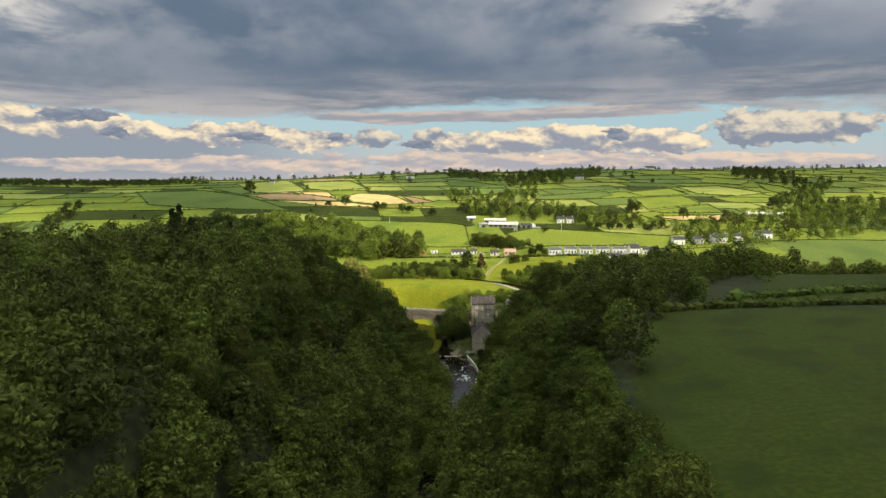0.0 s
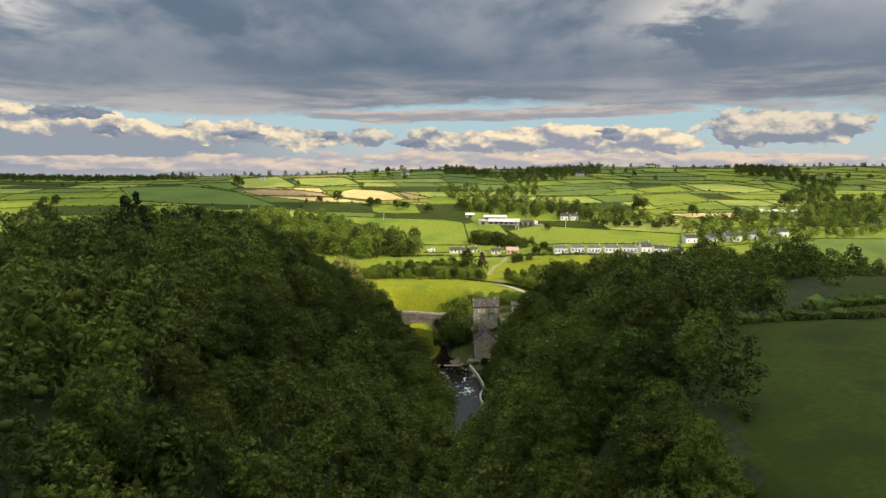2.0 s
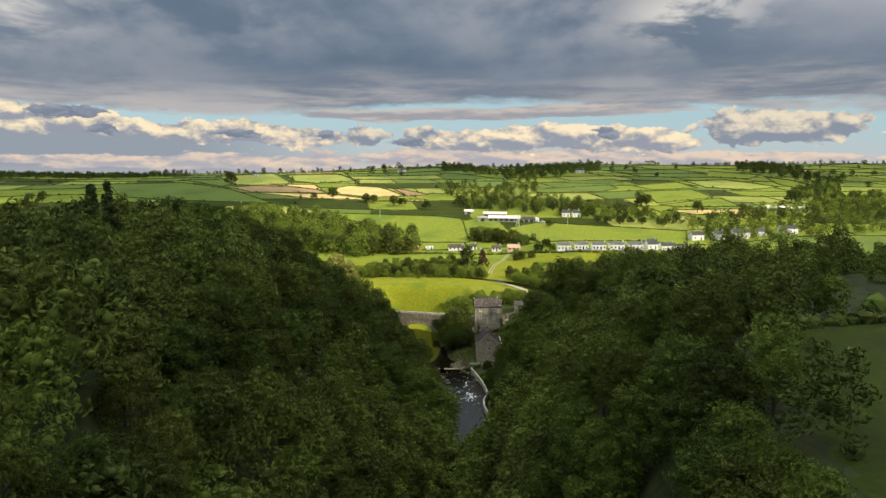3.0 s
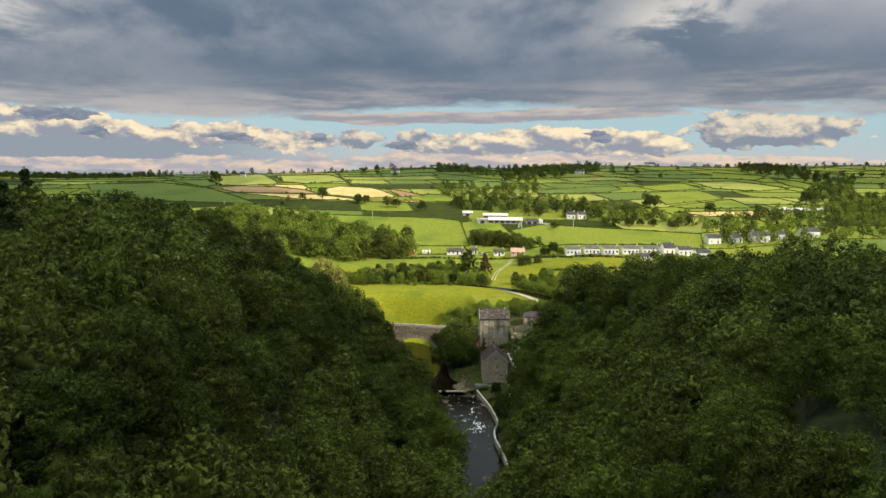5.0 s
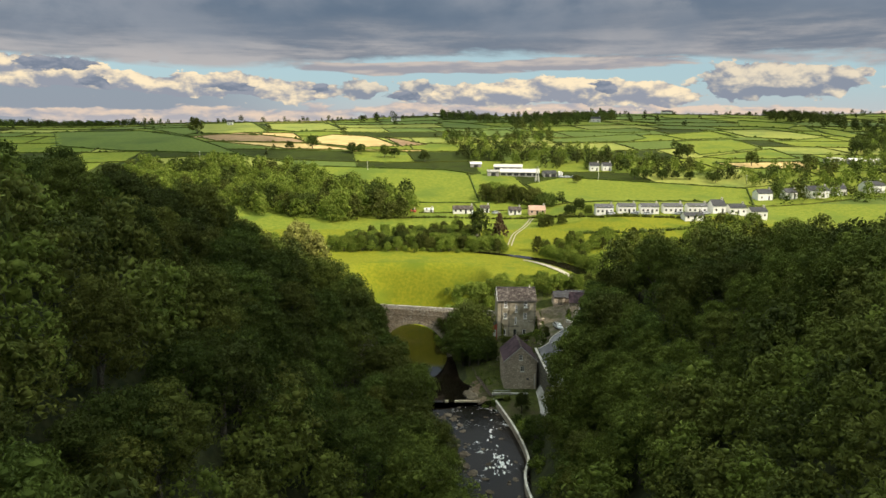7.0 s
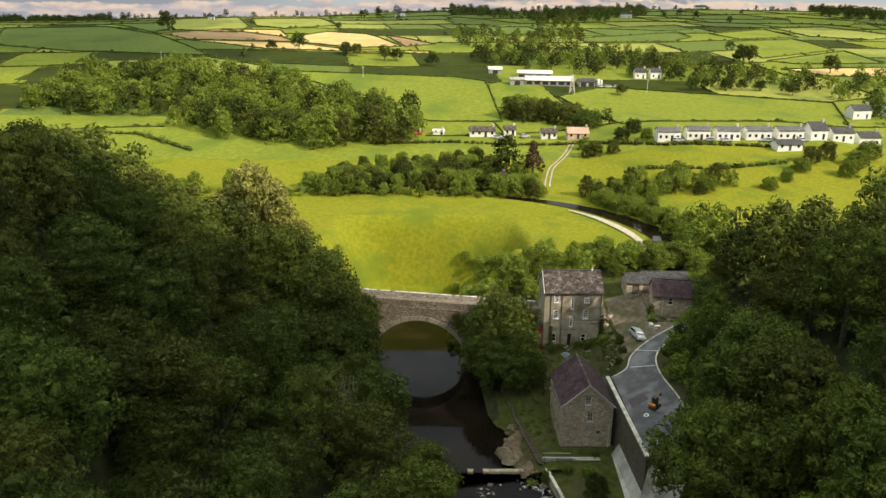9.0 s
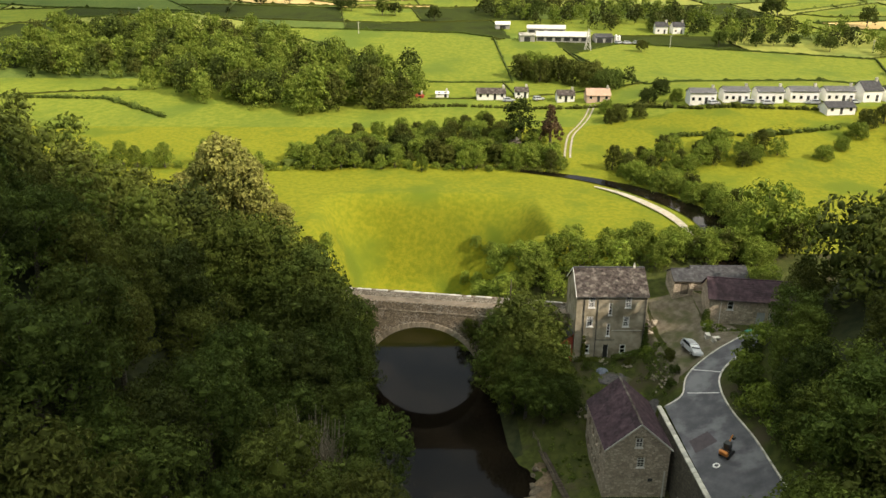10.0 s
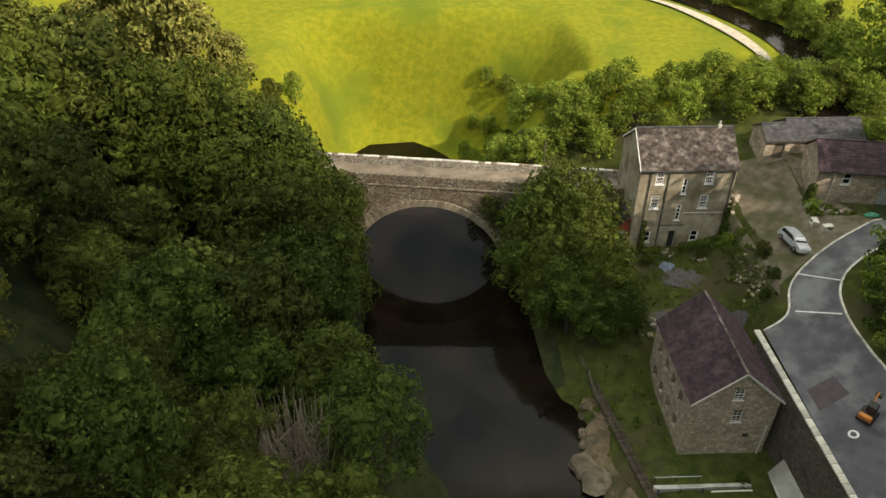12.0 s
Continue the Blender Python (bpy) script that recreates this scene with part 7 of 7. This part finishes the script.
for line in ([(56, -219), (69, -215.5), (116, -211), (300, -210)], [(74, -206), (100, -196), (126, -190), (300, -186)], [(100, -150), (148, -128), (240, -110)]):
    build_hedges("hedge", hedge_pieces(line, 1.2, 1.5, hrng), "thick dark hedge along the hilltop pasture", 26)

for ob in TEMPLATES:
    for o in (*ob.children_recursive, ob):
        bpy.data.objects.remove(o)


# ---------------------------------------------------------------- small things round the house
small_rng = np.random.default_rng(88)
M_TARP = material("blue_grey_tarp", (0.10, 0.12, 0.17), (0.16, 0.18, 0.24), 1.5, 0.6, 0.5, 6)
M_STONE = material("loose_stone", (0.17, 0.14, 0.105), (0.36, 0.31, 0.245), 1.5, 0.92, 0.6, 8, object_random=0.35)
M_DARK_GRAVEL = material("dark_gravel", (0.060, 0.056, 0.060), (0.120, 0.110, 0.110), 2.5, 0.95, 0.8, 12, (0.085, 0.080, 0.045), 0.6)


def chunk_mesh(seed):
    """A broken building stone."""
    crng = np.random.default_rng(seed)
    bm = box(-0.5, -0.36, -0.26, 0.5, 0.36, 0.26, 0.06)
    for v in bm.verts:
        v.co *= 1 + 0.18 * crng.normal()
    me = bpy.data.meshes.new("stone")
    bm.to_mesh(me)
    bm.free()
    me.materials.append(M_STONE)
    return me


CHUNKS = [chunk_mesh(i) for i in range(5)]


def rubble_heap(x, y, wide, count, size, label):
    """A heap of separate stones."""
    heap = tagged(new("rubble_heap"), label, "rubble", "rubble heaps round the house")
    heap.matrix_basis = pose(x, y, land_at(x, y))
    for i in range(count):
        a, r = small_rng.uniform(0, 6.28), wide * math.sqrt(small_rng.uniform(0, 1))
        px, py = r * math.cos(a), r * math.sin(a)
        c = new("stone", CHUNKS[i % 5])
        c.parent = heap
        top = 0.55 * wide * max(0, 1 - r / wide) * small_rng.uniform(0, 1)
        c.matrix_basis = pose(px, py, land_at(x + px, y + py) - land_at(x, y) + 0.1 + top, small_rng.uniform(-35, 35), small_rng.uniform(-35, 35), small_rng.uniform(0, 360)) @ Matrix.Scale(size * small_rng.uniform(0.5, 1.3), 4)


for spec in ((38.4, -2.8, 1.5, 26, 0.7, "heap of reddish brown building stone beside the house wall"), (37.2, -14.2, 1.0, 14, 0.38, "tumbled stones of a broken garden wall"),
             (37.0, -17.0, 1.0, 12, 0.38, "tumbled stones of a broken garden wall"), (47.2, -8.2, 1.0, 14, 0.42, "pale stones tipped in front of the cottage"),
             (49.6, -9.0, 1.0, 10, 0.42, "pale stones tipped in front of the cottage"), (25.6, -18.6, 1.6, 18, 0.5, "broken stones and pale debris behind the mill"),
             (34.0, -8.6, 0.8, 9, 0.35, "small stones at the foot of the house wall"), (30.2, -7.6, 0.9, 9, 0.35, "small stones at the foot of the house wall"),
             (38.2, -11.4, 1.0, 12, 0.36, "loose stones at the edge of the yard")):
    rubble_heap(*spec)


def mound(name, x, y, wide, deep, tall, mat, label, category):
    """A low uneven heap lying on the ground."""
    bm = bmesh.new()
    bmesh.ops.create_icosphere(bm, subdivisions=3, radius=1.0)
    off = Vector(small_rng.uniform(-9, 9, 3))
    for v in bm.verts:
        k = 1 + 0.35 * noise.noise(v.co * 1.6 + off) + 0.12 * noise.noise(v.co * 5 + off)
        px, py = v.co.x * wide * k, v.co.y * deep * k
        v.co = Vector((px, py, land_at(x + px, y + py) - land_at(x, y) + v.co.z * tall * k))
    ob = part(name, bm, mat, None)
    ob.matrix_basis = pose(x, y, land_at(x, y))
    return tagged(ob, label, category)


mound("gravel_patch", 31.2, -11.4, 2.6, 1.5, 0.35, M_DARK_GRAVEL, "low heap of dark gravel on the grass before the house", "gravel")
mound("gravel_patch", 33.4, -19.2, 2.6, 2.4, 0.25, M_DARK_GRAVEL, "dark gravel spread on the ground behind the mill", "gravel")
mound("gravel_patch", 27.6, -17.4, 2.2, 1.6, 0.22, M_DARK_GRAVEL, "dark gravel spread on the ground behind the mill", "gravel")
mound("tarpaulin", 29.6, -9.6, 1.0, 0.8, 0.45, M_TARP, "crumpled blue-grey tarpaulin over a heap", "tarpaulin")
mound("tarpaulin", 52.4, -10.2, 0.9, 0.7, 0.45, material("green_sheet", (0.02, 0.16, 0.10), (0.04, 0.24, 0.15), 1.5, 0.6, 0.4, 6), "green plastic sheet bundled beside the road", "tarpaulin")
mound("sack", 46.6, -6.9, 0.6, 0.45, 0.5, M_WALLWHITE, "white sack leaning by the cottage corner", "sack")
for x, y in ((45.6, -10.4), (46.3, -12.0)):
    trough = tagged(new("stone_trough"), "pale weathered stone trough set up beside the yard", "trough")
    trough.matrix_basis = pose(x, y, land_at(x, y) - 0.1, 0, 0, small_rng.uniform(0, 90))
    part("basin", wall_boxes(-0.6, 0.6, 0.0, 0.75, -0.35, 0.35, [(-0.45, 0.2, 0.45, 0.7)]), M_COPING, trough)
    part("foot", box(-0.4, -0.25, -0.4, 0.4, 0.25, -0.01, 0.03), M_DRESSED, trough)


def ivy(points, count, spread, label):
    """Climbing leaves on a wall, following a line up it."""
    v, f = flakes_on(small_rng, [(np.array(p), r) for p, r in points], count, 0.26)
    ob = tagged(new("ivy", merged("ivy", [(v, f)], M_LEAF)), label, "ivy")
    return ob


ivy([((37.0, -6.5, 8.6 + 0.7 * i), 0.55 - 0.05 * i) for i in range(7)], 900, 0.5, "green ivy climbing the corner of the house")
ivy([((26.9, -6.5, 7.0 + 0.7 * i), 0.42 - 0.03 * i) for i in range(6)], 500, 0.5, "green ivy round a drainpipe on the house wall")
ivy([((46.7, -6.2, 13.0 + 0.5 * i), 0.7 - 0.06 * i) for i in range(5)], 700, 0.5, "green ivy on the corner of the stone cottage")
ivy([((26.0 + 0.5 * i, -7.0, 6.6), 0.5) for i in range(8)], 500, 0.5, "weeds growing along the foot of the house wall")
ivy([((32.0 + 0.6 * i, -7.0, 7.0 + 0.15 * i), 0.55) for i in range(9)], 800, 0.5, "weeds growing along the foot of the house wall")

# white water and branches in the river below the weir
foam = []
for i in range(62):
    y = small_rng.normal(-72, 3) if i < 50 else small_rng.uniform(-64, -41)
    x = centre(y) + 2.0 + small_rng.normal(0, 1.1)
    k = small_rng.uniform(0.08, 0.38)
    foam.append((LUMP1[0] * (1 + 0.25 * small_rng.normal(size=(len(LUMP1[0]), 1))) * np.array((k * 0.8, k * 1.8, 0.12)) + (x, y, WATER - 0.33), LUMP1[1]))
M_FOAM = material("river_foam", (0.55, 0.56, 0.55), (0.75, 0.75, 0.73), 3, 0.8, 0.5, 10)
tagged(new("white_water", merged("white_water", foam, M_FOAM)), "white foam of rapids below the weir", "foam", kind="stuff")

# weeds and long grass on the rough ground
tufts = []
M_WEED = material("weeds", (0.055, 0.085, 0.014), (0.13, 0.165, 0.030), 0.6, 0.9, island=0.4, translucent=0.2)
for i in range(210):
    k = i % 3
    if k == 0:
        x, y = small_rng.uniform(26, 38), small_rng.uniform(-17, -7.2)
    elif k == 1:
        x, y = small_rng.normal(37.2, 0.9), small_rng.uniform(-20, -6)
    else:
        x, y = small_rng.uniform(19, 24.5), small_rng.uniform(-36, -19)
    r = small_rng.uniform(0.15, 0.5)
    tufts.append(flakes_on(small_rng, [(np.array((x, y, land_at(x, y) + 0.15)), r)], 26, 0.2))
for x, y, r in [(37.5 + small_rng.normal(0, 0.8), small_rng.uniform(-16, -4), small_rng.uniform(0.4, 0.9)) for _ in range(16)] + [(small_rng.uniform(45.5, 51), small_rng.uniform(-9.6, -7.6), small_rng.uniform(0.25, 0.5)) for _ in range(14)]:
    tufts.append(flakes_on(small_rng, [(np.array((x, y, land_at(x, y) + 0.2 * r)), r)], 90, 0.24))
tagged(new("weeds", merged("weeds", tufts, M_WEED)), "long grass and weeds on the rough ground round the house", "weeds", kind="stuff")

# boarded path along the bank
boardwalk = tagged(new("boardwalk"), "narrow dark timber boardwalk along the river bank", "boardwalk")
plank_mesh = bpy.data.meshes.new("plank")
bm = box(-0.12, -0.5, 0, 0.12, 0.5, 0.06, 0.01)
bm.to_mesh(plank_mesh)
bm.free()
plank_mesh.materials.append(material("wet_plank", (0.035, 0.028, 0.021), (0.075, 0.060, 0.046), 2.0, 0.95, 0.4, 14, object_random=0.3))
walk_line = smooth_line([(17.4, -20.0), (18.2, -23.5), (19.2, -29), (20.2, -34.5), (21.0, -38.5)], 0.27)
for (x0, y0), (x1, y1) in zip(walk_line, walk_line[1:]):
    p = new("plank", plank_mesh)
    p.parent = boardwalk
    p.matrix_basis = pose(x0, y0, float(np.interp(y0, (-38, -30, -22, -20), (0.15, 0.2, 0.3, 0.4))) + 0.05, 0, 0, math.degrees(math.atan2(y1 - y0, x1 - x0)) + small_rng.uniform(-2, 2))
